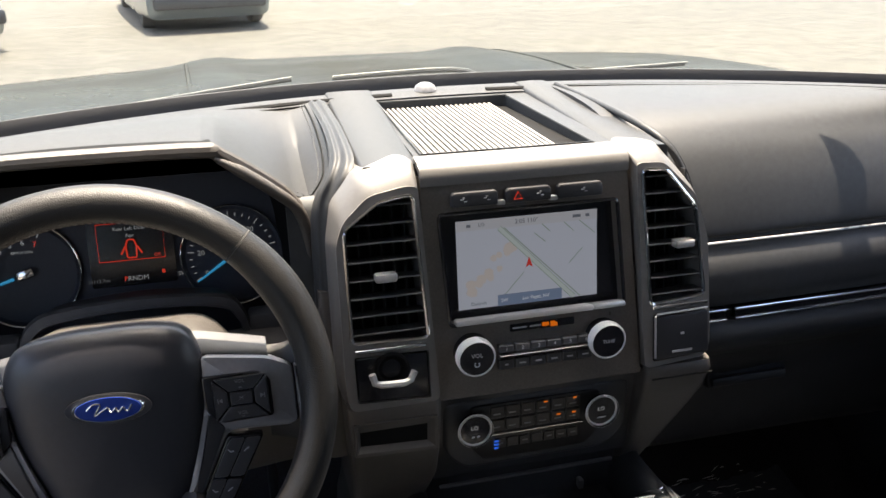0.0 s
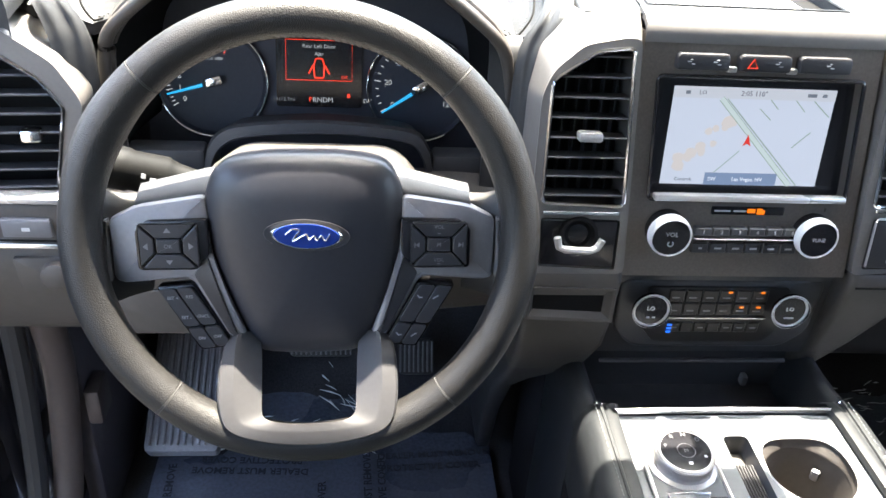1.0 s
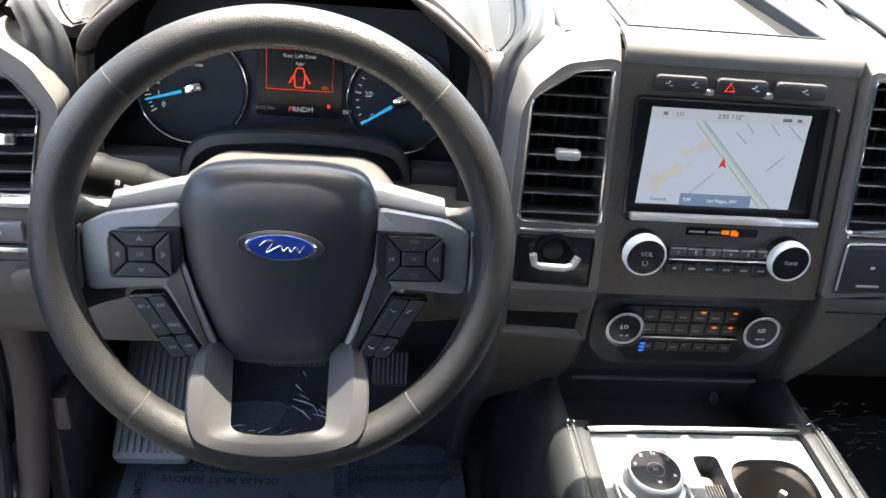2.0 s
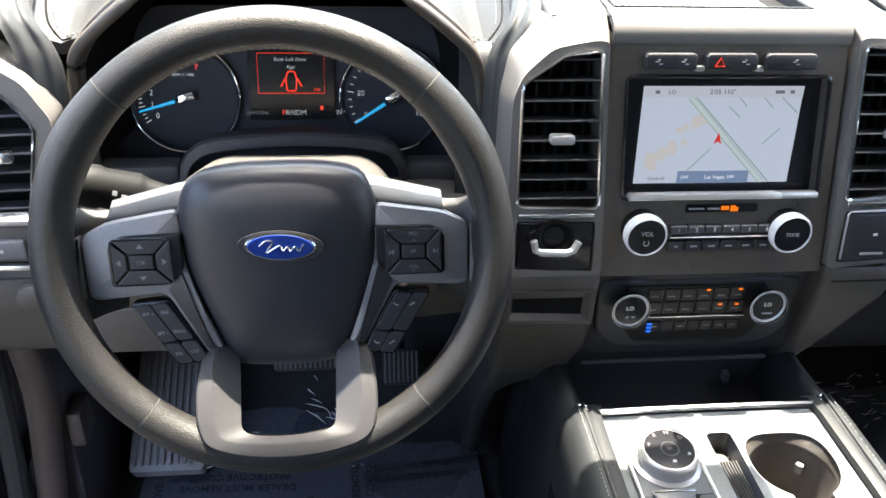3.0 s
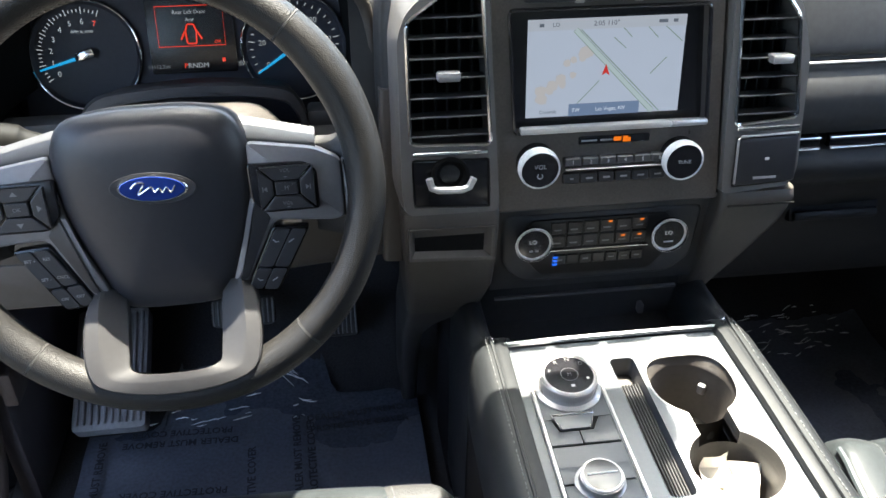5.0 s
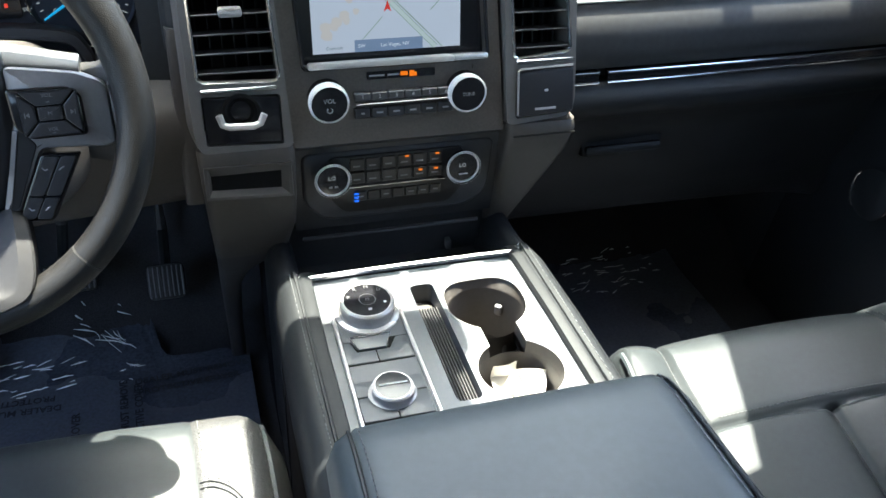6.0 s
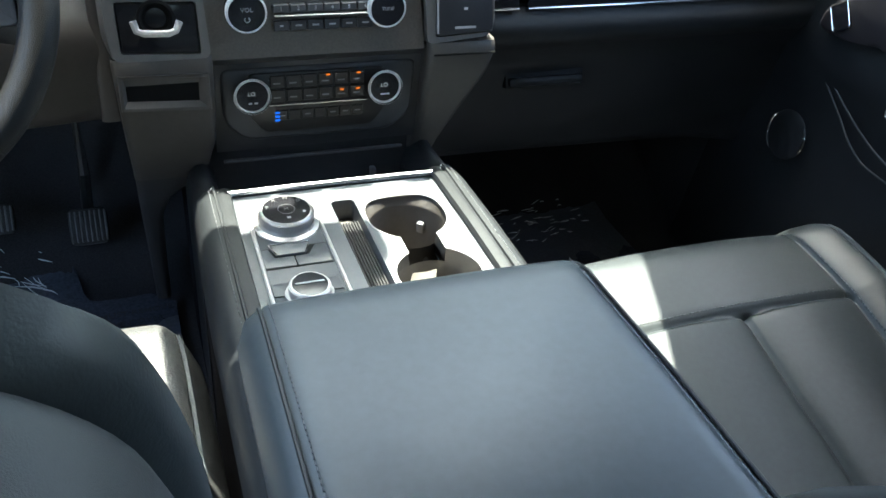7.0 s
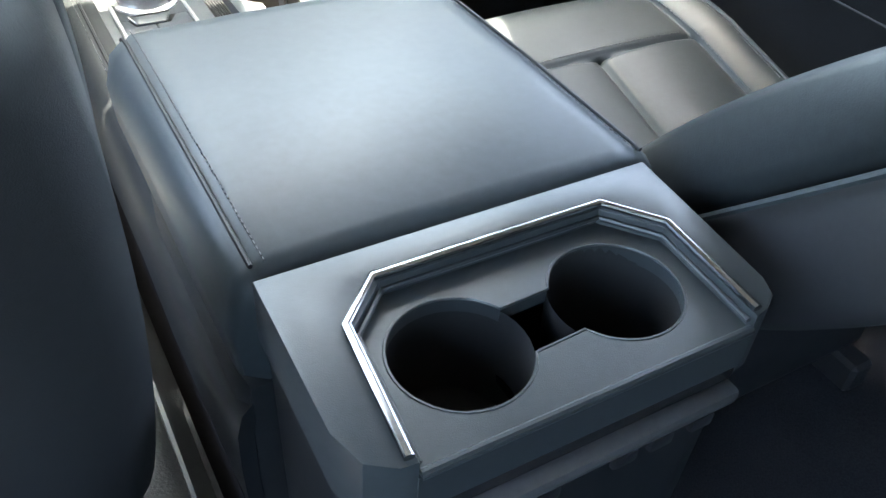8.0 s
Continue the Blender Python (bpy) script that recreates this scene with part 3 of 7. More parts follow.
xs = sorted(set([round(v, 4) for v in np.linspace(-0.86, -0.222, 60)] + [a for a, _ in LIP[1:]]))
rows = []
for s in np.linspace(0, 1, 16):
    row = []
    for x in xs:
        z0, y0 = lerp_list(LIP, x), lerp_list(LIP_Y, x)
        far = far_y(x)
        y = y0 + (far - y0) * s
        k = s * s * (3 - 2 * s)
        z = z0 + (FAR_Z - z0) * k + 0.008 * math.sin(math.pi * s)
        row.append((x, y, z))
    rows.append(row)
part("driver_pad", sheet(rows, 0.012), LEATHER_DASH, dash, "bright sunlit dash pad over the instruments", smooth=50)
# rolled lip round the instrument opening
half = [(0.214, 1.064, 0.66), (0.216, 1.066, 0.72), (0.212, 1.066, 0.775), (0.196, 1.060, 0.806), (0.170, 1.048, 0.834), (0.122, 1.026, 0.874), (0.105, 1.022, 0.880)]
lip = [(-0.48 - a, b, c) for a, b, c in half] + [(-0.48, 1.02, 0.882)] + [(-0.48 + a, b, c) for a, b, c in reversed(half)]
part("hood_lip", tube(smooth_path(lip, 5), 0.0085, 10), PLASTIC_TAUPE, dash)
# Near-black inside: the shade under the hood is put into its colour.
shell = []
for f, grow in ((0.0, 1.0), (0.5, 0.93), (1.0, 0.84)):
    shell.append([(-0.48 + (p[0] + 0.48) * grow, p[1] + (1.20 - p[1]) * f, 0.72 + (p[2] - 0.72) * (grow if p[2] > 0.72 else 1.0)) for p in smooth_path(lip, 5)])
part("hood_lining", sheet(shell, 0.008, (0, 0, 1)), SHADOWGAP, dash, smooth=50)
# padded rails each side of the instrument opening
for sgn in (-1, 1):
    c = -0.48
    pts = [(c + sgn * 0.118, 1.018, 0.871), (c + sgn * 0.145, 1.025, 0.852), (c + sgn * 0.180, 1.037, 0.822), (c + sgn * 0.204, 1.048, 0.796), (c + sgn * 0.214, 1.054, 0.765), (c + sgn * 0.216, 1.056, 0.72)]
    rp = smooth_path(pts, 5)
    part("rail", tube(rp, [0.0085 * min(1.0, 0.35 + 0.13 * i) for i in range(len(rp))], 12, flat=0.8), PLASTIC_TAUPE, dash, smooth=60)
for sgn in (1, -1):
    def side_x(x):
        return x if sgn > 0 else -0.96 - x
    rings = []
    for z, y, c, w in ((0.48, 0.995, -0.249, 0.014), (0.58, 1.0, -0.248, 0.013), (0.66, 1.006, -0.248, 0.0125), (0.70, 1.014, -0.248, 0.0125)):
        c = side_x(c)
        rings.append([(a, b, z) for a, b in rounded([(c - w, y), (c + w, y), (c + w, y + 0.10), (c - w, y + 0.10)], 0.008, 4)])
    part("side_cheek", loft(rings), PLASTIC_TAUPE, dash, smooth=60)
    left = smooth_path([(-0.263, 1.030, 0.68), (-0.263, 1.032, 0.745), (-0.262, 1.036, 0.782), (-0.257, 1.041, 0.806), (-0.243, 1.046, 0.830), (-0.232, 1.072, 0.846), (-0.227, 1.14, 0.855), (-0.226, 1.22, 0.8575), (-0.228, 1.33, 0.857)], 6)
    right = smooth_path([(-0.234, 1.000, 0.68), (-0.234, 1.004, 0.745), (-0.231, 1.010, 0.788), (-0.226, 1.014, 0.812), (-0.215, 1.022, 0.838), (-0.206, 1.05, 0.850), (-0.203, 1.12, 0.855), (-0.202, 1.20, 0.8575), (-0.203, 1.33, 0.858)], 6)
    rows = []
    for p, q in zip(left, right):
        if sgn < 0 and p.y > 1.19:
            continue
        row = []
        for t in np.linspace(0, 1, 21):
            m_ = p.lerp(q, t) + Vector((0, -0.0030, 0.0040)) * (math.exp(-((t - 0.22) / 0.13) ** 2) + math.exp(-((t - 0.68) / 0.17) ** 2) - 0.25)
            row.append((side_x(m_.x), m_.y, m_.z))
        rows.append(row)
    part("pad_border", sheet(rows, 0.012, (0, 0.5, -0.8)), LEATHER_DASH, dash, "rolled leather shoulder of the pad", smooth=60)
rows = [[(x, y + 0.02 * abs(x + 0.262), z) for x in (-0.288, -0.275, -0.262, -0.250, -0.240)] for y, z in ((1.066, 0.802), (1.054, 0.785), (1.050, 0.760), (1.046, 0.72), (1.042, 0.66), (1.040, 0.60))]
part("shoulder_panel", sheet(rows, 0.006, (0, 1, 0)), LEATHER_DASH, dash, "grained leather strip beside the instrument hood", smooth=60)
# stitched seams on the driver's pad
def pad_z(x, y):
    z0, y0 = lerp_list(LIP, x), lerp_list(LIP_Y, x)
    far = far_y(x)
    s = max(0, min(1, (y - y0) / (far - y0)))
    return z0 + (FAR_Z - z0) * s * s * (3 - 2 * s) + 0.008 * math.sin(math.pi * s)


for sgn in (1, -1):
    line = smooth_path([(-0.266, 1.072, 0), (-0.250, 1.078, 0), (-0.239, 1.092, 0), (-0.234, 1.125, 0), (-0.232, 1.18, 0), (-0.232, 1.25, 0), (-0.234, 1.315, 0)], 6)
    pts = [(p.x if sgn > 0 else -0.96 - p.x, p.y) for p in line if sgn > 0 or p.y < 1.17]
    part("seam_groove", tube([(x, y, pad_z(x, y) + 0.0006) for x, y in pts], 0.0013, 6), SHADOWGAP, dash)
    pts = [(x - sgn * 0.006, y + 0.004) for x, y in pts]
    part("stitching", stitches([(x, y, pad_z(x, y) + 0.001) for x, y in pts], 0.006, 0.0007), THREAD, dash)

# strips that run back to the windscreen beside the tray
for a, b, y0, y1 in (((-0.206, -0.136), (-0.198, -0.125), 1.014, 1.38), ((0.110, 0.178), (0.105, 0.160), 1.014, 1.38), ((-0.860, -0.756), (-0.830, -0.762), 0.99, 1.16)):
    rows = []
    for s in [-0.004] + list(np.linspace(0, 1, 12)):
        x0, x1 = a[0] + (b[0] - a[0]) * s, a[1] + (b[1] - a[1]) * s
        y = y0 + (y1 - y0) * s
        z = 0.825 if s < 0 else 0.846 + 0.010 * s
        rows.append([(x0, y, z - 0.010), (x0 + 0.0015, y, z + 0.0005), (x0 + 0.005, y, z + 0.0030), ((x0 + x1) / 2, y, z + 0.0040), (x1 - 0.005, y, z + 0.0030), (x1 - 0.0015, y, z + 0.0005), (x1, y, z - 0.010)])
    part("top_strip", sheet(rows, 0.01), LEATHER_DASH, dash, smooth=50)
edge = smooth_path([(0.163, 1.345, 0.8585), (0.170, 1.20, 0.8590), (0.178, 1.09, 0.8545), (0.192, 1.045, 0.840), (0.208, 1.030, 0.812), (0.222, 1.026, 0.775), (0.229, 1.026, 0.735), (0.231, 1.028, 0.705)], 6)
part("pad_piping", tube(edge, 0.0048, 10), LEATHER_DASH, dash, "rolled leather edge of the passenger pad", smooth=60)
part("seam_groove", tube([p + Vector((0.0055, 0.001, 0.0005)) for p in edge], 0.0016, 6), SHADOWGAP, dash)

# storage tray on top with a ribbed floor
bm = plate(rect(-0.138, 1.022, 0.112, 1.385), [rounded([(-0.129, 1.036), (0.086, 1.036), (0.070, 1.318), (-0.127, 1.318)], 0.006)], 0.012, axes((0, 0, 0.851), (1, 0, 0), (0, 0, 1)), 0.034)
part("tray_surround", bm, LEATHER_DASH, dash)
# Near-black floor: shade between and beside the ribs is in the colour.
tray = part("tray_floor", rbox(B(), (0, 0, -0.006), (0.217, 0.284, 0.004), 0, 1, pose(-0.022, 1.178, 0.8435, -1.2, 0, 0)), SHADOWGAP, dash)
for i in range(23):
    x = -0.099 + 0.162 * i / 22
    part("rib", rbox(B(), (x, 0.0, 0), (0.0044, 0.272, 0.008), 0.0010, 1, pose(-0.022, 1.176, 0.8435, -1.2, 0, 0)), METAL_TRAY, tray)
pts = [(-0.130, 1.035, 0.852), (0.087, 1.035, 0.852), (0.071, 1.319, 0.852), (-0.128, 1.319, 0.852)]
part("tray_edge", tube(pts, 0.002, 6, closed=True), LEATHER_DASH, dash)
rows = [[(x, far_y(x) + d, z) for x in np.linspace(-0.86, 0.86, 40)] for d, z in ((-0.06, 0.8535), (-0.03, 0.8565), (-0.008, 0.8560), (0.004, 0.852), (0.010, 0.842))]
part("defroster_panel", sheet(rows, 0.01), LEATHER_DASH, dash, smooth=50)
# sensor bud and defroster slots along the windscreen
part("light_sensor", lathe([(0, 0.013), (0.008, 0.0115), (0.015, 0.007), (0.018, 0)], 20, axes((-0.043, 1.37, 0.856), (1, 0, 0), (0, 0, 1))), PLASTIC_GREY, dash)
# Sheet closes the gap; its black stands for shade and it stops stray sun.
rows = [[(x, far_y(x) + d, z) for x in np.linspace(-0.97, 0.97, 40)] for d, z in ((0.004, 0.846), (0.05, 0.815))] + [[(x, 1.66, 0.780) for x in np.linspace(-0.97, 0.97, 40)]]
part("gap_shade", sheet(rows, 0.004), SHADOWGAP, dash)
for x0, x1 in ((-0.62, -0.235), (0.17, 0.74)):
    part("cover_seam", tube([(x, far_y(x) - 0.064, 0.8545 if x < 0 else 0.8605 - 0.006 * x) for x in np.linspace(x0, x1, 16)], 0.0014, 6), SHADOWGAP, dash)
for x0, x1 in ((-0.66, -0.10), (0.05, 0.70)):
    part("defroster_slot", tube([(x, far_y(x) - 0.045, 0.8560) for x in np.linspace(x0, x1, 14)], 0.006, 6, flat=0.4), SHADOWGAP, dash)

# passenger's side: one long padded section
SEC = [(1.40, 0.855), (1.33, 0.859), (1.25, 0.861), (1.175, 0.857), (1.124, 0.844), (1.088, 0.819), (1.065, 0.786), (1.049, 0.750), (1.038, 0.718), (1.037, 0.707), (1.046, 0.702)]
sec = [(p.x, p.y) for p in smooth_path([(a, b, 0) for a, b in SEC], 4)]


def along(x, y, z):
    """The passenger side bows away towards the door."""
    k = max(0.0, (x - 0.25) / 0.6)
    return (x, y + 0.03 * k * k - (0.40 * x * x * max(0, (y - 1.1) / 0.30)), z - 0.008 * k * k)


px = list(np.linspace(0.150, 0.86, 32))
part("passenger_pad", sheet([[along(x, y, z) for y, z in sec] for x in px], 0.012, (0, 0.3, -1)), LEATHER_DASH, dash, "leather-grained pad above the glovebox", smooth=50)
pts = [along(x, 1.033, 0.699) for x in np.linspace(0.235, 0.86, 16)]
part("seam_strip", tube(pts, 0.0019, 8), SATIN, dash, "thin silver line along the pad")
SEC2 = [(1.048, 0.696), (1.037, 0.692), (1.024, 0.679), (1.016, 0.662), (1.013, 0.645), (1.012, 0.628), (1.017, 0.612)]
sec2 = [(p.x, p.y) for p in smooth_path([(a, b, 0) for a, b in SEC2], 4)]
part("middle_panel", sheet([[along(x, y, z) for y, z in sec2] for x in px], 0.012, (0, 1, 0)), LEATHER_DASH, dash, smooth=50)
for x0, x1 in ((0.236, 0.290), (0.304, 0.845)):
    o = []
    for x in np.linspace(x0, x1, 20):
        o.append([along(x, 1.016, 0.609), along(x, 1.011, 0.606), along(x, 1.010, 0.597), along(x, 1.015, 0.594)])
    strip = part("trim_strip", sheet(o, 0.008, (0, 1, 0)), GLOSS, dash, "dark gloss strip with a chrome edge")
    part("chrome_edge", tube([along(x, 1.008, 0.595) for x in np.linspace(x0, x1, 20)], 0.0017, 8), CHROME, strip)
    part("chrome_edge", tube([along(x, 1.010, 0.609) for x in np.linspace(x0, x1, 20)], 0.0009, 6), CHROME, strip)
SEC3 = [(1.021, 0.594), (1.012, 0.588), (1.003, 0.575), (1.001, 0.562), (1.006, 0.547), (1.018, 0.535)]
sec3 = [(p.x, p.y) for p in smooth_path([(a, b, 0) for a, b in SEC3], 4)]
part("lower_roll", sheet([[along(x, y, z) for y, z in sec3] for x in px], 0.012, (0, 1, 0)), GLOVEBOX, dash, "padded roll under the trim strip", smooth=50)
SEC4 = [(1.018, 0.536), (1.046, 0.50), (1.060, 0.46), (1.078, 0.40), (1.105, 0.34), (1.15, 0.30), (1.30, 0.28)]
sec4 = [(p.x, p.y) for p in smooth_path([(a, b, 0) for a, b in SEC4], 3)]
part("glovebox_door", sheet([[along(x, y, z) for y, z in sec4] for x in px], 0.012, (0, 1, 0)), GLOVEBOX, dash, "black grained glovebox lid", smooth=50)
gl = axes((0.37, 1.055, 0.478), (1, 0, 0), (0, -0.95, 0.3))
latch = part("latch_plate", solid(rect(-0.066, -0.022, 0.066, 0.022, 0.006), 0.02, gl, 0.002), GLOVEBOX, dash)
part("latch_handle", rbox(B(), (0.0, -0.012, 0.003), (0.125, 0.014, 0.012), 0.005, 2, gl), GLOVEBOX, latch)

# driver's side below the instruments: knee panel and side switches
SECD = [(1.02, 0.64), (0.985, 0.625), (0.958, 0.605), (0.95, 0.57), (0.955, 0.53), (0.97, 0.48), (0.995, 0.465), (1.10, 0.44), (1.32, 0.40)]
secd = [(p.x, p.y) for p in smooth_path([(a, b, 0) for a, b in SECD], 3)]
part("knee_panel", sheet([[(x, y + (0.05 * max(0, (x + 0.60) / 0.35)), z) for y, z in secd] for x in np.linspace(-0.84, -0.245, 26)], 0.012, (0, 1, 0)), PLASTIC_TAUPE, dash, "taupe lower panel under the wheel", smooth=50)
km = axes((-0.665, 0.9485, 0.515), (1, 0, 0), (0, -1, 0.05))
part("panel_flap", solid(rect(-0.065, -0.030, 0.06, 0.028, 0.006), 0.012, km, 0.002), PLASTIC_TAUPE, dash)

# Added block inside the dash that keeps a sliver of sun off the mat.
part("sun_block", rbox(B(), (-0.205, 1.28, 0.74), (0.10, 0.22, 0.06), 0.004, 1), PLASTIC, dash)

# instrument cluster
CN = Vector((0, -math.cos(0.26), math.sin(0.26)))
CM = axes((-0.48, 1.175, 0.70), (1, 0, 0), CN)
clu = thing("instrument_cluster", (-0.48, 1.18, 0.6), "lit instrument cluster with two dials and a red door warning", "instrument cluster")
part("face", solid(rounded([(-0.205, -0.115), (0.205, -0.115), (0.205, 0.05), (0.16, 0.105), (-0.16, 0.105), (-0.205, 0.05)], 0.02), 0.01, CM), CLUSTER_FACE, clu)


def clock_point(cx, cy, r, deg):
    a = radians(deg)
    return (cx + r * math.cos(a), cy + r * math.sin(a))


for cx, marks, name, needle in ((-0.126, ["0", "1", "2", "3", "4", "5", "6", "7"], "tachometer", 196), (0.126, ["0", "20", "40", "60", "80", "100", "120"], "speedometer", 213)):
    cm = CM @ Matrix.Translation((cx, -0.004, 0))
    SPAN = 145 if cx < 0 else 241
    dial = part("dial", lathe([(0, 0.004), (0.060, 0.004), (0.064, 0.007), (0.066, 0.004), (0.066, 0)], 48, cm), CLUSTER_FACE, clu)
    ringpts = [cm @ Vector((*clock_point(0, 0, 0.0655, d), 0.008)) for d in np.linspace(-165, 100, 50)] if cx < 0 else [cm @ Vector((*clock_point(0, 0, 0.0655, d), 0.008)) for d in np.linspace(30, 300, 50)]
    part("ring", tube(ringpts, 0.0011, 6), CHROME, dial)
    bm = B()
    k = len(marks)
    for i in range((k - 1) * 4 + 1):
        d = 212 - (SPAN * i / ((k - 1) * 4))
        long = i % 4 == 0
        rbox(bm, (0, 0, 0), (0.008 if long else 0.004, 0.0012, 0.0006), 0, 1, cm @ Matrix.Translation((*clock_point(0, 0, 0.053, d), 0.0055)) @ pose(0, 0, 0, 0, 0, d))
    part("scale", bm, DIAL_GLOW, dial)
    for i, s in enumerate(marks):
        d = 212 - SPAN * i / (k - 1)
        mat = RED_GLOW if (s == "7") else DIAL_GLOW
        lettering(s, 0.0095, cm @ Matrix.Translation((*clock_point(0, 0, 0.040, d), 0.0055)), mat, dial)
    bm = tube([cm @ Vector((*clock_point(0, 0, 0.012, needle), 0.012)), cm @ Vector((*clock_point(0, 0, 0.056, needle), 0.012))], [0.0022, 0.0012], 6)
    part("needle", bm, CYAN_GLOW, dial)
    part("needle_hub", rbox(B(), (0.002, 0.001, 0.013), (0.022, 0.012, 0.008), 0.003, 2, cm @ pose(0, 0, 0, 0, 0, needle - 180)), CHROME, dial)
lettering("RPM X 1000", 0.005, CM @ Matrix.Translation((-0.126, 0.024, 0.006)), DIAL_GLOW, clu)
wm = CM @ Matrix.Translation((0.002, 0.024, 0.004))
part("info_screen", solid(rect(-0.052, -0.055, 0.052, 0.035, 0.004), 0.003, wm), GLOSS, clu)
bm = tube([wm @ Vector((x, y, 0.002)) for x, y in rect(-0.040, -0.022, 0.040, 0.026)], 0.0006, 5, closed=True)
part("warning_frame", bm, RED_GLOW, clu)
lettering("Rear Left Door", 0.0064, wm @ Matrix.Translation((0, 0.0185, 0.002)), DIAL_GLOW, clu)
lettering("Ajar", 0.0064, wm @ Matrix.Translation((0, 0.0095, 0.002)), DIAL_GLOW, clu)
lettering("OK", 0.006, wm @ Matrix.Translation((0.031, -0.018, 0.002)), RED_GLOW, clu)
bm = tube([wm @ Vector((x, y, 0.002)) for x, y in rounded([(-0.0055, -0.019), (0.0055, -0.019), (0.0065, -0.004), (0.004, 0.004), (-0.004, 0.004), (-0.0065, -0.004)], 0.002)], 0.0011, 5, closed=True)
tube([wm @ Vector(p) for p in ((-0.007, -0.004, 0.002), (-0.0125, -0.014, 0.002))], 0.0013, 5, bm=bm)
tube([wm @ Vector(p) for p in ((0.007, -0.004, 0.002), (0.0125, -0.014, 0.002))], 0.0013, 5, bm=bm)
part("door_symbol", bm, RED_GLOW, clu)
lettering("P", 0.0088, wm @ Matrix.Translation((-0.0105, -0.046, 0.002)), RED_GLOW, clu)
lettering("RNDM", 0.0088, wm @ Matrix.Translation((0.0045, -0.046, 0.002)), DIAL_GLOW, clu)
lettering("24112.7mi", 0.0064, wm @ Matrix.Translation((-0.043, -0.046, 0.002)), DIM_GLOW, clu)
lettering("SW", 0.0072, wm @ Matrix.Translation((0.059, -0.046, 0.002)), DIAL_GLOW, clu)
bars([(0.036, -0.040, 0.004)], 0.005, wm @ Matrix.Translation((0, 0, 0.002)), RED_GLOW, clu, "belt_lamp")
brow = [(-0.607, 0.62), (-0.600, 0.660), (-0.585, 0.683), (-0.555, 0.694), (-0.463, 0.700), (-0.372, 0.692), (-0.350, 0.675), (-0.342, 0.65), (-0.338, 0.62)]
arch = [(p.x, p.y) for p in smooth_path([(a, b, 0) for a, b in brow], 5)]
mid_x = -0.472
rows = []
for k, y, dz in ((1.0, 1.072, -0.004), (1.0, 1.064, -0.001), (0.99, 1.058, -0.003), (0.955, 1.056, -0.011), (0.945, 1.060, -0.014), (0.94, 1.12, -0.018)):
    rows.append([(mid_x + (x - mid_x) * k, y, z + dz) for x, z in arch])
part("lower_brow", sheet(rows, 0.003, (0, 0, -1)), PLASTIC, clu, "dark arched cowl under the dials", smooth=50)
for s in (-1, 1):
    x0, x1 = (-0.69, -0.602) if s < 0 else (-0.343, -0.262)
    part("brow_wing", rbox(B(), ((x0 + x1) / 2, 1.075, 0.642), (x1 - x0, 0.03, 0.034), 0.006, 2), PLASTIC, clu)

# ---- centre stack ----
stk = thing("centre_stack", (0, 1.0, 0.4), "dark centre stack with lit map screen, knobs and silver-framed vents", "centre stack")
# dark bezel with the screen recess
bm = plate(spts([(-0.140, 0.57), (0.134, 0.57), (0.112, 0.838), (-0.142, 0.838)]), [rounded(spts([(-0.113, 0.664), (0.108, 0.664), (0.097, 0.794), (-0.122, 0.794)]), 0.006)], 0.05, SM, 0.016)
part("bezel", bm, BEZEL, stk)
rows = []
for y, z in ((0.9895, 0.836), (0.9925, 0.846), (1.004, 0.852), (1.026, 0.854)):
    rows.append([(x, y + 0.0 * x, z) for x in (-0.142, -0.05, 0.04, 0.114)])
part("top_cap", sheet(rows, 0.008), VENT_TRIM, stk, "pale satin cap above the screen", smooth=60)
# framed lip round the screen
pts = [SM @ Vector((x, y, 0.002)) for x, y in rounded(spts([(-0.114, 0.662), (0.110, 0.662), (0.099, 0.795), (-0.123, 0.795)]), 0.006)]
part("screen_lip", tube(pts, 0.0022, 6, closed=True), GLOSS, stk)
part("screen_sill", rbox(B(), (0, sv(0.6655), 0.003), (0.218, 0.008, 0.012), 0.003, 2, SM), BRIGHT, stk, "bright silver ledge under the screen")
# screen
DM = SM @ Matrix.Translation((-0.0105, sv(0.729), -0.012))
W, H = 0.178, 0.108
scr = part("touchscreen", solid(rect(-0.118, -0.068, 0.118, 0.066, 0.006), 0.012, DM @ Matrix.Translation((0.006, 0, 0))), GLOSS, stk, "touchscreen showing a pale road map")


def flat(outline, dz):
    return solid(outline, 0.0004, DM @ Matrix.Translation((0, 0, dz)))


part("map", flat(rect(-W / 2, -H / 2, W / 2, H / 2), 0.0012), SCREEN_BASE, scr)
part("header_bar", flat(rect(-W / 2, H / 2 - 0.012, W / 2, H / 2), 0.0020), SCREEN_BAR, scr)
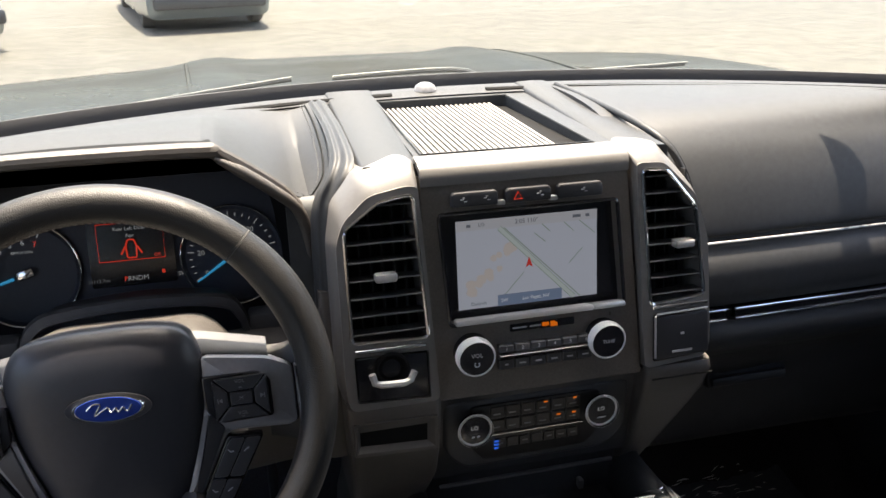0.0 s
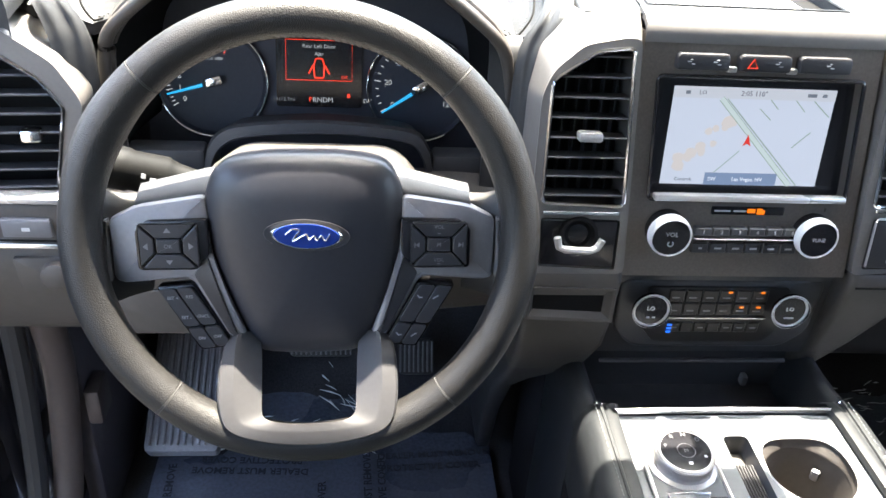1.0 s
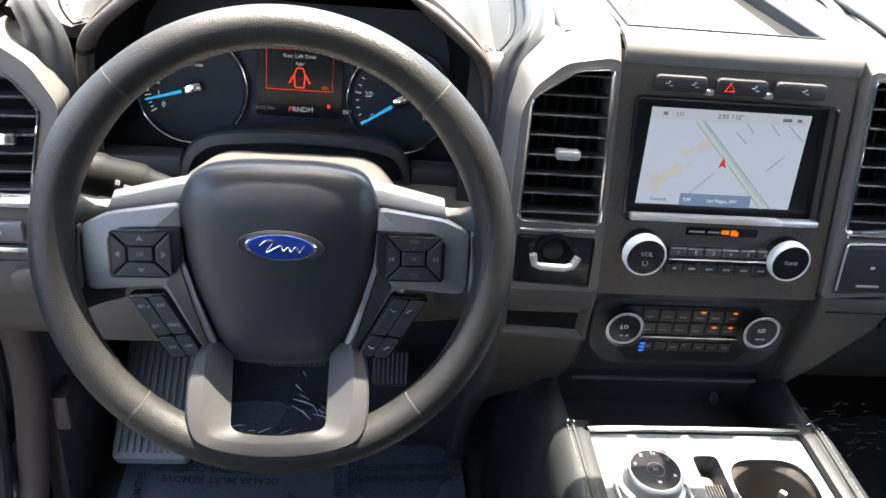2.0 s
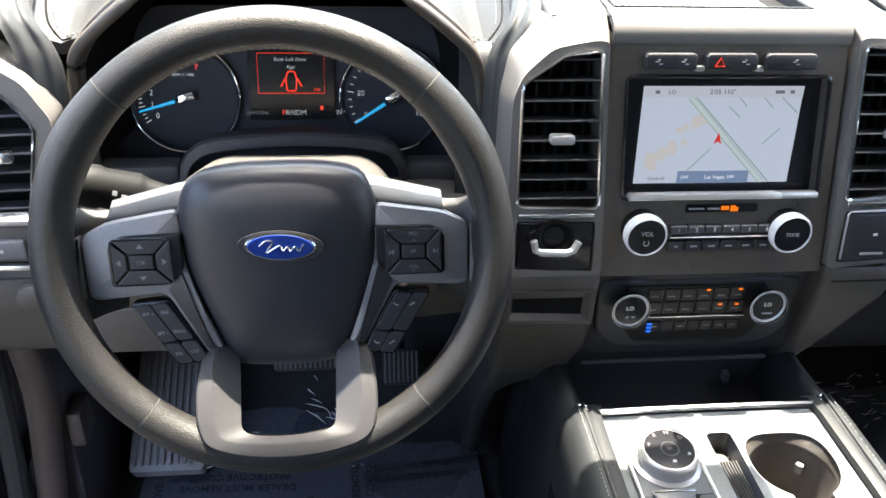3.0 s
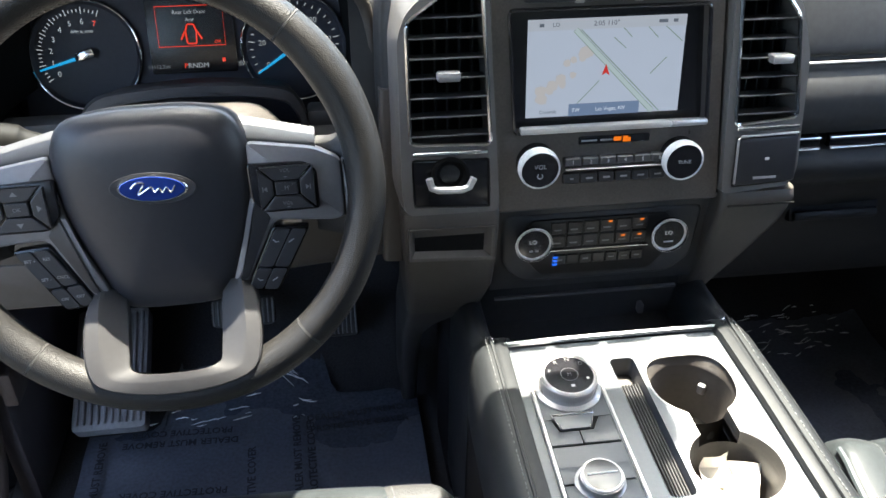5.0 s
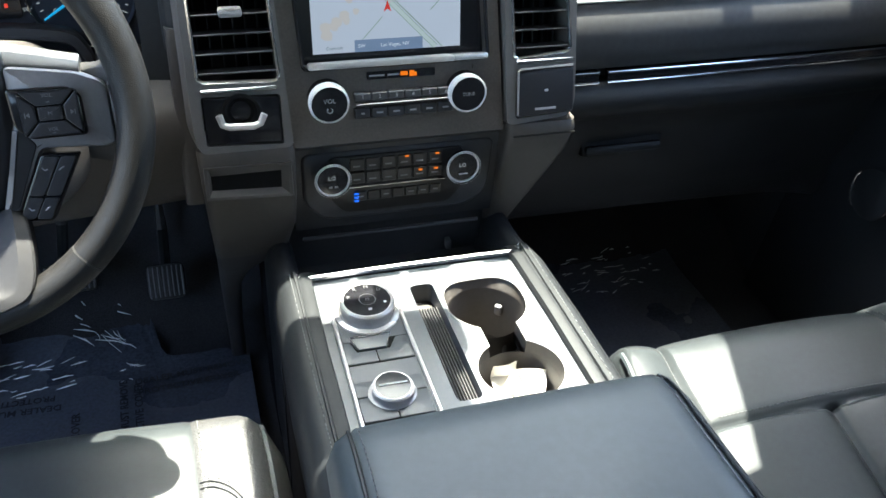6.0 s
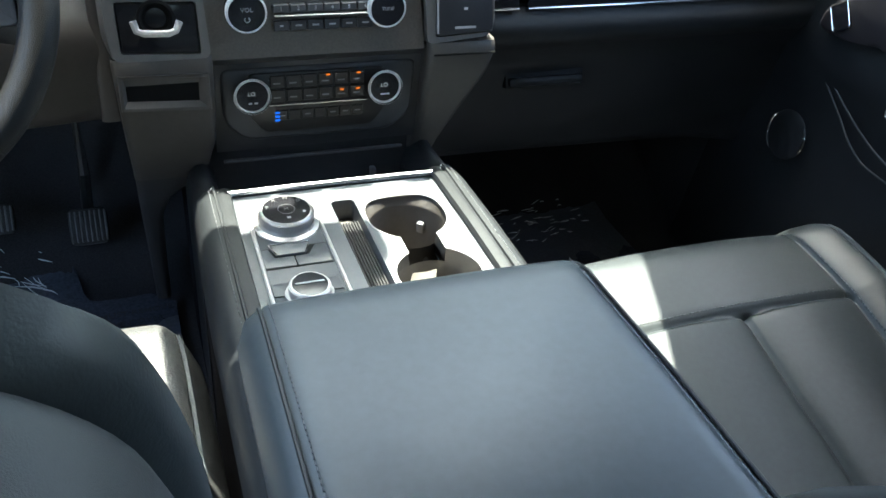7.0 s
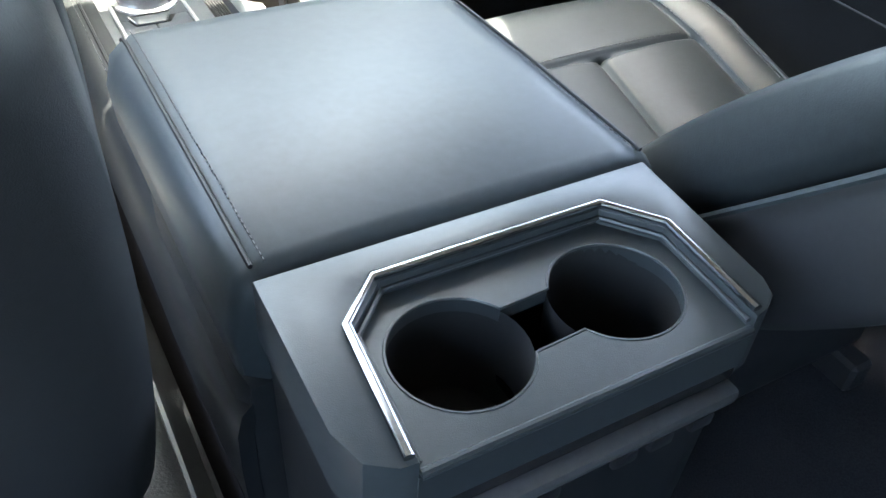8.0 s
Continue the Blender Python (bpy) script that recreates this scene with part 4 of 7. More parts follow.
for a, b, w, mat, dz in (((-0.036, 0.042), (0.058, -0.053), 0.0062, SCREEN_ROAD, 0.0020), ((-0.036, 0.042), (0.058, -0.053), 0.0048, SCREEN_ROAD_FILL, 0.0026),
                         ((-0.030, 0.042), (0.066, -0.053), 0.0012, SCREEN_ROAD, 0.0032), ((-0.04, -0.05), (-0.006, -0.015), 0.0008, SCREEN_TEXT, 0.0020),
                         ((0.018, 0.042), (0.028, 0.032), 0.001, SCREEN_TEXT, 0.0020), ((0.046, 0.042), (0.058, 0.030), 0.001, SCREEN_TEXT, 0.0020),
                         ((0.066, 0.042), (0.086, 0.025), 0.001, SCREEN_TEXT, 0.0020), ((0.052, -0.010), (0.07, 0.008), 0.0008, SCREEN_TEXT, 0.0020), ((0.008, 0.032), (0.022, 0.020), 0.001, SCREEN_TEXT, 0.0020)):
    d = Vector((b[0] - a[0], b[1] - a[1]))
    nn = Vector((-d.y, d.x)).normalized() * w / 2
    o = [(a[0] + nn.x, a[1] + nn.y), (b[0] + nn.x, b[1] + nn.y), (b[0] - nn.x, b[1] - nn.y), (a[0] - nn.x, a[1] - nn.y)]
    part("road", flat(o, dz), SCREEN_ROAD if mat is SCREEN_TEXT else mat, scr)
rnd = random.Random(11)
for i in range(13):
    k = i / 12
    x, y, r = -0.071 + 0.050 * k + rnd.uniform(-0.007, 0.007), -0.034 + 0.052 * k + rnd.uniform(-0.006, 0.006), rnd.uniform(0.0035, 0.0075)
    part("block", flat(rounded([(x + r * rnd.uniform(0.8, 1.2) * math.cos(a), y + r * rnd.uniform(0.8, 1.2) * math.sin(a)) for a in (0.4, 1.3, 2.4, 3.5, 4.5, 5.5)], r * 0.3), 0.0016 + 0.00003 * i), SCREEN_PATCH, scr)
part("place_banner", flat(rect(-0.040, -0.054, 0.042, -0.040), 0.0024), SCREEN_BLUE, scr)
lettering("SW", 0.006, DM @ Matrix.Translation((-0.032, -0.047, 0.0034)), SCREEN_WHITE, scr)
lettering("Las Vegas, NV", 0.006, DM @ Matrix.Translation((0.008, -0.047, 0.0034)), SCREEN_WHITE, scr)
lettering("Controls", 0.0055, DM @ Matrix.Translation((-0.064, -0.048, 0.0026)), SCREEN_TEXT, scr)
lettering("2:05 110\u00b0", 0.0075, DM @ Matrix.Translation((-0.002, 0.048, 0.0030)), SCREEN_TEXT, scr)
lettering("LO", 0.0062, DM @ Matrix.Translation((-0.058, 0.048, 0.0030)), SCREEN_TEXT, scr)
bars([(0.062, 0.048, 0.010), (0.076, 0.048, 0.005), (-0.074, 0.048, 0.005)], 0.0035, DM @ Matrix.Translation((0, 0, 0.003)), SCREEN_TEXT, scr, "status_mark")
part("arrow", flat([(0.0, -0.006), (0.0045, -0.009), (0.0, 0.004), (-0.0045, -0.009)], 0.0040), SCREEN_RED, scr)
# three button pods above the screen
for x0, x1, n in ((-0.108, -0.053, 2), (-0.043, 0.012, 2), (0.021, 0.077, 1)):
    pm = SM @ Matrix.Translation(((x0 + x1) / 2, sv(0.8105), 0.010))
    w = (x1 - x0) / 2
    pod = part("button_pod", solid(rounded([(-w, -0.008), (w, -0.008), (w, 0.006), (w - 0.003, 0.009), (-w + 0.003, 0.009), (-w, 0.006)], 0.003), 0.014, pm, 0.002), BUTTON, stk)
    for i in range(n):
        cx = (-w / 2, w / 2)[i] if n == 2 else 0.004
        red = x0 == -0.043 and i == 0
        if red:
            o = tube([pm @ Vector(p) for p in ((cx - 0.005, -0.0035, 0.0008), (cx + 0.005, -0.0035, 0.0008), (cx, 0.005, 0.0008))], 0.0012, 5, closed=True)
            part("hazard_symbol", o, RED_GLOW, pod)
        else:
            bars([(cx - 0.002, 0.001, 0.004), (cx + 0.0022, -0.0014, 0.0036), (cx, 0.0030, 0.0024)], 0.0009, pm @ Matrix.Translation((0, 0, 0.0006)), WHITE_MARK, pod, "symbol")
for x in (-0.048, 0.0165):
    part("pod_link", rbox(B(), (x, sv(0.8035), 0.002), (0.010, 0.006, 0.008), 0.001, 1, SM), SATIN, stk)
# airbag lamp strip
part("airbag_strip", solid(rect(-0.040, sv(0.650) - 0.0045, 0.043, sv(0.650) + 0.0045, 0.0015), 0.004, SM @ Matrix.Translation((0, 0, 0.002))), GLOSS, stk)
bars([(-0.028, sv(0.65), 0.018), (-0.008, sv(0.65), 0.014)], 0.0018, SM @ Matrix.Translation((0, 0, 0.0026)), GREY_MARK, stk, "lamp_wording")
bars([(0.005, sv(0.6505), 0.009), (0.0145, sv(0.651), 0.006), (0.016, sv(0.649), 0.009)], 0.0048, SM @ Matrix.Translation((0, 0, 0.0026)), ORANGE_GLOW, stk, "amber_lamp")


def knob(x, z, r, front, name, parent, lip=0.945):
    """A round knob with a bright knurled ring and a dark face."""
    back = 0.958 + 0.158 * (z - 0.62)
    h = back - front
    km = axes((x, back, z), (1, 0, 0), (0, -1, 0.07))
    kb = part(name, lathe([(r * 1.02, -0.01), (r * 1.02, h * 0.35), (r, h * 0.5), (r, h * 0.9), (r * 0.97, h - 0.003), (r * 0.85, h - 0.003), (0, h - 0.003)], 40, km), GLOSS, parent)
    bm = lathe([(r * 1.035, h * 0.45), (r * 1.045, h * 0.6), (r * 1.03, h * 0.92), (r * 1.0, h + 0.0008), (r * (lip + 0.02), h + 0.0010), (r * lip, h - 0.001)], 60, km)
    part("ring", bm, RING, kb)
    bm = B()
    for i in range(44):
        rbox(bm, (r * 1.04, 0, h * 0.72), (0.0012, 0.0014, h * 0.4), 0, 1, km @ pose(0, 0, 0, 0, 0, 360 * i / 44))
    part("knurling", bm, RING, kb)
    part("face", lathe([(0, h - 0.0006), (r * (lip - 0.02), h - 0.0006), (r * lip, h - 0.003)], 40, km), GLOSS, kb)
    return kb, km @ Matrix.Translation((0, 0, h + 0.0004))


vol, vm = knob(-0.089, 0.628, 0.0222, 0.935, "volume_knob", stk)
lettering("VOL", 0.0075, vm @ Matrix.Translation((0, 0.004, 0)), GREY_MARK, vol)
part("power_symbol", tube([vm @ Vector((0.003 * math.cos(a), -0.007 + 0.003 * math.sin(a), 0)) for a in np.linspace(2.2, 7.2, 14)], 0.0005, 5), WHITE_MARK, vol)
tun, tm = knob(0.080, 0.626, 0.0222, 0.938, "tuning_knob", stk)
lettering("TUNE", 0.0060, tm, GREY_MARK, tun)
# number keys and the key row below
for i in range(6):
    x = -0.047 + 0.0205 * i
    key = part("preset_key", rbox(B(), (x, sv(0.627), 0.003), (0.0195, 0.010, 0.010), 0.0015, 1, SM), PRESET, stk)
    lettering(str(i + 1), 0.0065, SM @ Matrix.Translation((x, sv(0.627), 0.0088)), WHITE_MARK, key)
for i in range(6):
    x = -0.047 + 0.0205 * i
    key = part("function_key", rbox(B(), (x, sv(0.607), 0.002), (0.0195, 0.013, 0.008), 0.0015, 1, SM), BUTTON, stk)
    bars([(x, sv(0.607), 0.008 if i else 0.004)], 0.002, SM @ Matrix.Translation((0, 0, 0.0064)), GREY_MARK, key, "symbol")
part("key_line", rbox(B(), (0.004, sv(0.6185), 0.004), (0.118, 0.0016, 0.010), 0.0008, 1, SM), SATIN, stk)

# lower body and climate panel
rows = []
for z, y, xl, xr in ((0.575, 0.952, -0.140, 0.137), (0.565, 0.958, -0.136, 0.138), (0.555, 0.972, -0.132, 0.139), (0.50, 0.974, -0.130, 0.139), (0.452, 0.978, -0.130, 0.139), (0.43, 0.985, -0.130, 0.139)):
    rows.append([(x, y, z) for x in np.linspace(xl, xr, 8)])
part("lower_fascia", sheet(rows, 0.05, (0, 1, 0)), PLASTIC, stk, smooth=45)
KM = axes((0, 0.968, 0.50), (1, 0, 0), (0, -1, 0.05))
cp = part("climate_panel", solid(rounded([(-0.122, 0.050), (0.132, 0.050), (0.126, -0.025), (0.098, -0.048), (-0.094, -0.048), (-0.120, -0.022)], 0.014), 0.03, KM, 0.005, 3), PLASTIC, stk, "black climate panel with amber and blue lamps")
part("control_face", solid(rounded([(-0.088, 0.042), (0.088, 0.042), (0.088, -0.014), (0.07, -0.036), (-0.07, -0.036), (-0.088, -0.014)], 0.008), 0.005, KM @ Matrix.Translation((0, 0, 0.0035)), 0.001), CLIMATE, cp)
part("chrome_line", rbox(B(), (0.0, 0.000, 0.005), (0.128, 0.0022, 0.004), 0.0008, 1, KM), CHROME, cp)
for r, y in ((0, 0.031), (1, 0.0125)):
    for i in range(6):
        x = -0.052 + 0.0205 * i
        key = part("climate_key", rbox(B(), (x, y, 0.0035), (0.0192, 0.0165, 0.004), 0.0012, 1, KM), CLIMATE, cp)
        bars([(x - 0.001, y - 0.002, 0.009)], 0.0018, KM @ Matrix.Translation((0, 0, 0.0058)), KEY_MARK, key, "symbol")
for i in range(7):
    x = -0.048 + 0.0165 * i
    key = part("lower_key", rbox(B(), (x, -0.014, 0.0035), (0.0155, 0.014, 0.004), 0.0012, 1, KM), CLIMATE, cp)
    if i not in (1, 3):
        bars([(x, -0.014, 0.007)], 0.0016, KM @ Matrix.Translation((0, 0, 0.0058)), KEY_MARK, key, "symbol")
for x, y in ((0.012, 0.037), (0.052, 0.037), (0.030, 0.016), (0.051, 0.016)):
    bars([(x, y, 0.005)], 0.0024, KM @ Matrix.Translation((0, 0, 0.0062)), ORANGE_GLOW, cp, "amber_lamp")
bars([(-0.054, -0.0095, 0.006)], 0.0028, KM @ Matrix.Translation((0, 0, 0.0066)), BLUE_GLOW, cp, "blue_lamp")
bars([(-0.054, -0.0145, 0.006)], 0.0028, KM @ Matrix.Translation((0, 0, 0.0066)), BLUE_GLOW, cp, "blue_lamp")
bars([(-0.054, -0.0195, 0.006)], 0.0028, KM @ Matrix.Translation((0, 0, 0.0066)), BLUE_GLOW, cp, "blue_lamp")
for x, nm in ((-0.086, "driver_temperature_knob"), (0.083, "passenger_temperature_knob")):
    kb, km = knob(x, 0.522, 0.0215, 0.948, nm, cp, 0.89)
    lettering("LO", 0.0075, km @ Matrix.Translation((-0.001, 0.003, 0)), DIAL_GLOW, kb)
    bars([(-0.003, -0.009, 0.004), (0.004, -0.009, 0.004)] if x < 0 else [(0.0, -0.009, 0.012)], 0.002, km, GREY_MARK, kb, "symbol")

# silver-framed vents left and right of the screen
L_OUT = [(-0.249, 0.60), (-0.249, 0.769), (-0.241, 0.815), (-0.213, 0.850), (-0.162, 0.860), (-0.144, 0.858), (-0.130, 0.573), (-0.240, 0.571)]
L_VENT = [(-0.232, 0.658), (-0.233, 0.788), (-0.190, 0.818), (-0.153, 0.823), (-0.142, 0.654)]
L_FRONT = [(-0.2425, 0.60), (-0.2425, 0.772), (-0.233, 0.797), (-0.203, 0.824), (-0.160, 0.832), (-0.146, 0.830), (-0.131, 0.575), (-0.238, 0.575)]
R_FRONT = [(0.136, 0.576), (0.122, 0.834), (0.128, 0.836), (0.157, 0.835), (0.202, 0.792), (0.220, 0.735), (0.227, 0.60), (0.219, 0.583)]
R_OUT = [(0.136, 0.573), (0.112, 0.857), (0.124, 0.860), (0.158, 0.858), (0.208, 0.803), (0.224, 0.738), (0.231, 0.60), (0.222, 0.580)]
R_VENT = [(0.142, 0.659), (0.128, 0.828), (0.160, 0.827), (0.200, 0.780), (0.216, 0.665)]


def vent(outline, front, opening, tab_at, name_label, panel):
    v = thing("air_vent", (tab_at[0], 1.0, 0.6), name_label, "air vent", "dashboard vents")
    hole = rounded(spts(opening), 0.008)
    hole2 = rounded(spts(panel), 0.004)
    m = SM @ Matrix.Translation((0, 0, 0.008))
    bm = plate(rounded(spts(front), 0.010), [hole, hole2], 0.010, m, 0.055)
    es = [e for e in bm.edges if e.is_manifold and len(e.link_faces) == 2 and e.calc_face_angle(0) > 1.2 and (m.inverted() @ e.verts[0].co).z > -0.001 and (m.inverted() @ e.verts[1].co).z > -0.001]
    bmesh.ops.bevel(bm, geom=es, offset=0.003, segments=2, profile=0.5, affect="EDGES")
    part("surround", bm, VENT_TRIM, v, "satin taupe-grey surround")
    rings = []
    for a, z in ((0.0, -0.003), (0.45, -0.011), (1.0, -0.030), (1.0, -0.072)):
        f0, f1 = rounded(spts(front), 0.010), rounded(spts(outline), 0.010)
        rings.append([m @ Vector((p[0] + (q[0] - p[0]) * a, p[1] + (q[1] - p[1]) * a, z)) for p, q in zip(f0, f1)])
    part("flank", loft(rings, caps=False), VENT_TRIM, v, smooth=60)
    rim = [m @ Vector((x, y, 0.0005)) for x, y in hole]
    part("chrome_rim", tube(rim, 0.0022, 6, closed=True), CHROME, v)
    part("back", solid(hole, 0.004, m @ Matrix.Translation((0, 0, -0.050))), SHADOWGAP, v)
    ys = [p[1] for p in hole]
    y0, y1 = min(ys), max(ys)

    def span(y):
        c = []
        for i in range(len(hole)):
            (xa, ya), (xb, yb) = hole[i - 1], hole[i]
            if (ya - y) * (yb - y) <= 0 and abs(ya - yb) > 1e-9:
                c.append(xa + (xb - xa) * (y - ya) / (yb - ya))
        return (min(c), max(c)) if len(c) > 1 else None

    n = 8
    for i in range(n):
        y = y0 + (y1 - y0) * (i + 0.55) / n
        s = span(y)
        if s:
            w = s[1] - s[0]
            bm = rbox(B(), ((s[0] + s[1]) / 2, y, -0.012), (w - 0.001, 0.0023, 0.022), 0.0010, 1, m)
            part("slat", bm, PLASTIC, v)
    for i in range(6):
        x = min(p[0] for p in hole) + (i + 0.5) / 6 * 0.082
        part("fin", rbox(B(), (x, (y0 + y1) / 2, -0.036), (0.0015, (y1 - y0) * 0.9, 0.014), 0, 1, m), GLOVEBOX, v)
    part("tab", rbox(B(), (tab_at[0], sv(tab_at[1]), 0.002), (0.025, 0.010, 0.016), 0.0025, 2, m), SATIN, v, "satin silver slider tab")
    return v, m


vl, vlm = vent(L_OUT, L_FRONT, L_VENT, (-0.189, 0.732), "tall air vent in a satin silver surround beside the wheel", [(-0.230, 0.584), (-0.231, 0.641), (-0.143, 0.639), (-0.142, 0.580)])
vr, vrm = vent(R_OUT, R_FRONT, R_VENT, (0.184, 0.734), "tall air vent in a satin silver surround by the glovebox", [(0.147, 0.584), (0.146, 0.646), (0.222, 0.648), (0.225, 0.588)])
for v, m, o in ((vl, vlm, [(-0.230, 0.647), (-0.146, 0.644)]), (vr, vrm, [(0.144, 0.652), (0.220, 0.655)])):
    part("silver_bar", rbox(B(), ((o[0][0] + o[1][0]) / 2, sv((o[0][1] + o[1][1]) / 2) + 0.002, 0.001), (o[1][0] - o[0][0], 0.0045, 0.006), 0.001, 1, m), CHROME, v)
sw = part("socket_panel", solid(rounded(spts([(-0.229, 0.585), (-0.230, 0.640), (-0.144, 0.638), (-0.143, 0.581)]), 0.004), 0.02, vlm @ Matrix.Translation((0, 0, -0.002)), 0.002), GLOSS, vl, "gloss black panel with a dark round socket")
part("socket", lathe([(0.021, 0.0), (0.021, 0.005), (0.018, 0.006), (0.015, 0.001), (0.0, -0.003)], 28, vlm @ Matrix.Translation((-0.188, sv(0.622), -0.002))), SHADOWGAP, sw)
clip = [(-0.213, 0.622), (-0.210, 0.611), (-0.203, 0.608), (-0.176, 0.607), (-0.168, 0.610), (-0.163, 0.620)]
part("silver_clip", tube([vlm @ Vector((x, sv(z), 0.010)) for x, z in clip], 0.0042, 8), BRIGHT, sw, "bright silver clip under the socket")
pn = part("switch_panel", solid(rounded(spts([(0.148, 0.586), (0.147, 0.644), (0.221, 0.646), (0.224, 0.590)]), 0.005), 0.02, vrm @ Matrix.Translation((0, 0, 0.004)), 0.003), BUTTON, vr, "soft black blanking panel")
bars([(0.185, sv(0.619), 0.005)], 0.003, vrm @ Matrix.Translation((0, 0, 0.0044)), WHITE_MARK, pn, "symbol")
bars([(0.185, sv(0.596), 0.028)], 0.003, vrm @ Matrix.Translation((0, 0, 0.0044)), GREY_MARK, pn, "symbol")
part("panel_edge", tube([vrm @ Vector((x, sv(z), 0.004)) for x, z in ((0.148, 0.590), (0.147, 0.644), (0.150, 0.647), (0.219, 0.6485))], 0.0014, 6), SATIN, pn)

# legs that run down from the vents to the console

def leg(rows):
    """A leg from levels of height, front, outer and inner edge."""
    rings = []
    for z, y, xo, xi in rows:
        a, b = sorted((xo, xi))
        o = rounded([(a, y), (b, y), (b, y + 0.12), (a, y + 0.12)], 0.010, 3)
        rings.append([(x, yy, z) for x, yy in o])
    return loft(rings)


lg = thing("stack_leg", (-0.19, 1.0, 0.1), "dark taupe plastic leg with a coin slot, its shaded inside painted black", "console side", "stack legs")
part("body", leg([(0.578, 0.944, -0.243, -0.130), (0.568, 0.938, -0.243, -0.130), (0.50, 0.948, -0.240, -0.130), (0.46, 0.956, -0.238, -0.132), (0.42, 0.976, -0.236, -0.140), (0.395, 0.992, -0.2355, -0.146)]), LEG_PLASTIC, lg, smooth=50)
part("foot", leg([(0.395, 0.994, -0.2350, -0.150), (0.37, 1.010, -0.2345, -0.170), (0.34, 1.034, -0.2345, -0.192), (0.28, 1.085, -0.234, -0.204), (0.18, 1.140, -0.232, -0.206), (0.06, 1.180, -0.230, -0.206)]), PLASTIC, lg, "dark lower end of the leg", smooth=50)
cm = axes((-0.187, 0.9415, 0.540), (1, 0, 0), (0, -1, 0.12))
slot = part("coin_slot", loft([[cm @ Vector((x, y, z)) for x, y in o] for z, o in ((0.0, [(-0.051, -0.022), (0.052, -0.026), (0.051, 0.020), (-0.051, 0.022)]), (0.0075, [(-0.050, -0.020), (0.050, -0.024), (0.050, 0.019), (-0.050, 0.021)]), (0.0070, [(-0.047, -0.0165), (0.046, -0.0205), (0.047, 0.016), (-0.047, 0.018)]), (0.0015, [(-0.043, -0.0095), (0.0375, -0.0135), (0.0385, 0.014), (-0.043, 0.0165)]))], caps=False), LEG_PLASTIC, lg, "bevelled frame of the coin slot", smooth=10)
# Flat black face that stands in for the shaded inside of the slot.
part("slot_shade", solid([(-0.0432, -0.0097), (0.0377, -0.0137), (0.0387, 0.0142), (-0.0432, 0.0167)], 0.002, cm @ Matrix.Translation((0, 0, 0.0016))), SHADOWGAP, slot)
lg = thing("stack_leg", (0.19, 1.0, 0.1), "dark taupe plastic leg below the blanking panel", "console side", "stack legs")
part("body", leg([(0.578, 0.944, 0.231, 0.138), (0.568, 0.938, 0.231, 0.138), (0.535, 0.944, 0.224, 0.138), (0.50, 0.954, 0.208, 0.138), (0.46, 0.966, 0.190, 0.138), (0.42, 0.985, 0.178, 0.138), (0.37, 1.015, 0.172, 0.138), (0.28, 1.08, 0.170, 0.138)]), LEG_PLASTIC, lg, smooth=50)
part("seam", tube([(0.142, 0.9335, 0.566), (0.226, 0.9335, 0.566)], 0.0012, 6), SHADOWGAP, lg)
for s in (-1, 1):
    part("lower_side", rbox(B(), (s * 0.158, 1.10, 0.20), (0.026, 0.16, 0.40), 0.01, 2), SHADED_CARPET, stk)
part("inner_box", rbox(B(), (0.003, 1.06, 0.70), (0.25, 0.06, 0.28), 0.004, 1), PLASTIC, stk)

# left outer vent and switches by the door
vo = thing("air_vent", (-0.78, 1.0, 0.6), "outer air vent by the driver's door", "air vent", "dashboard vents")
om = axes((-0.80, 0.975, 0.70), (1, 0, 0), (0.12, -1, 0.12))
o_out = rounded([(-0.075, -0.075), (0.075, -0.075), (0.098, 0.045), (0.075, 0.085), (0.02, 0.125), (-0.075, 0.125)], 0.01)
o_in = rounded([(-0.060, -0.055), (0.062, -0.055), (0.080, 0.040), (0.06, 0.070), (0.01, 0.105), (-0.060, 0.105)], 0.006)
part("surround", plate(o_out, [o_in], 0.010, om, 0.05), VENT_TRIM, vo)
part("flank", loft([[om @ Vector((x * k, y * k + dy, z)) for x, y in o_out] for k, dy, z in ((1.0, 0.0, -0.003), (1.03, 0.002, -0.011), (1.07, 0.006, -0.035), (1.07, 0.006, -0.08))], caps=False), VENT_TRIM, vo, smooth=60)
part("chrome_rim", tube([om @ Vector((x, y, 0.0005)) for x, y in o_in], 0.0022, 6, closed=True), CHROME, vo)
part("back", solid(o_in, 0.004, om @ Matrix.Translation((0, 0, -0.045))), SHADOWGAP, vo)
for i in range(8):
    y = -0.045 + 0.0195 * i
    x1 = 0.063 + 0.018 * max(0, (y + 0.055)) / 0.1 - max(0, y - 0.04) * 1.0
    part("slat", rbox(B(), ((x1 - 0.06) / 2, y, -0.012), (x1 + 0.058, 0.0028, 0.022), 0.0012, 1, om), PLASTIC, vo)
part("tab", rbox(B(), (0.047, 0.013, 0.002), (0.02, 0.013, 0.016), 0.003, 2, om), CHROME, vo)
side = thing("switch_bank", (-0.80, 0.95, 0.55), "taupe switch panel with chrome strips by the door", "switch panel")
part("upper_strip", rbox(B(), (-0.80, 0.958, 0.653), (0.16, 0.02, 0.008), 0.003, 2), SATIN, side)
part("panel", rbox(B(), (-0.80, 0.965, 0.627), (0.16, 0.03, 0.044), 0.004, 2), PLASTIC_TAUPE, side)
sb = part("switch", rbox(B(), (-0.765, 0.949, 0.623), (0.050, 0.010, 0.022), 0.003, 2), PLASTIC_GREY, side)
bars([(-0.765, 0.623, 0.008)], 0.004, axes((0, 0.9435, 0), (1, 0, 0), (0, -1, 0)), WHITE_MARK, sb, "symbol")
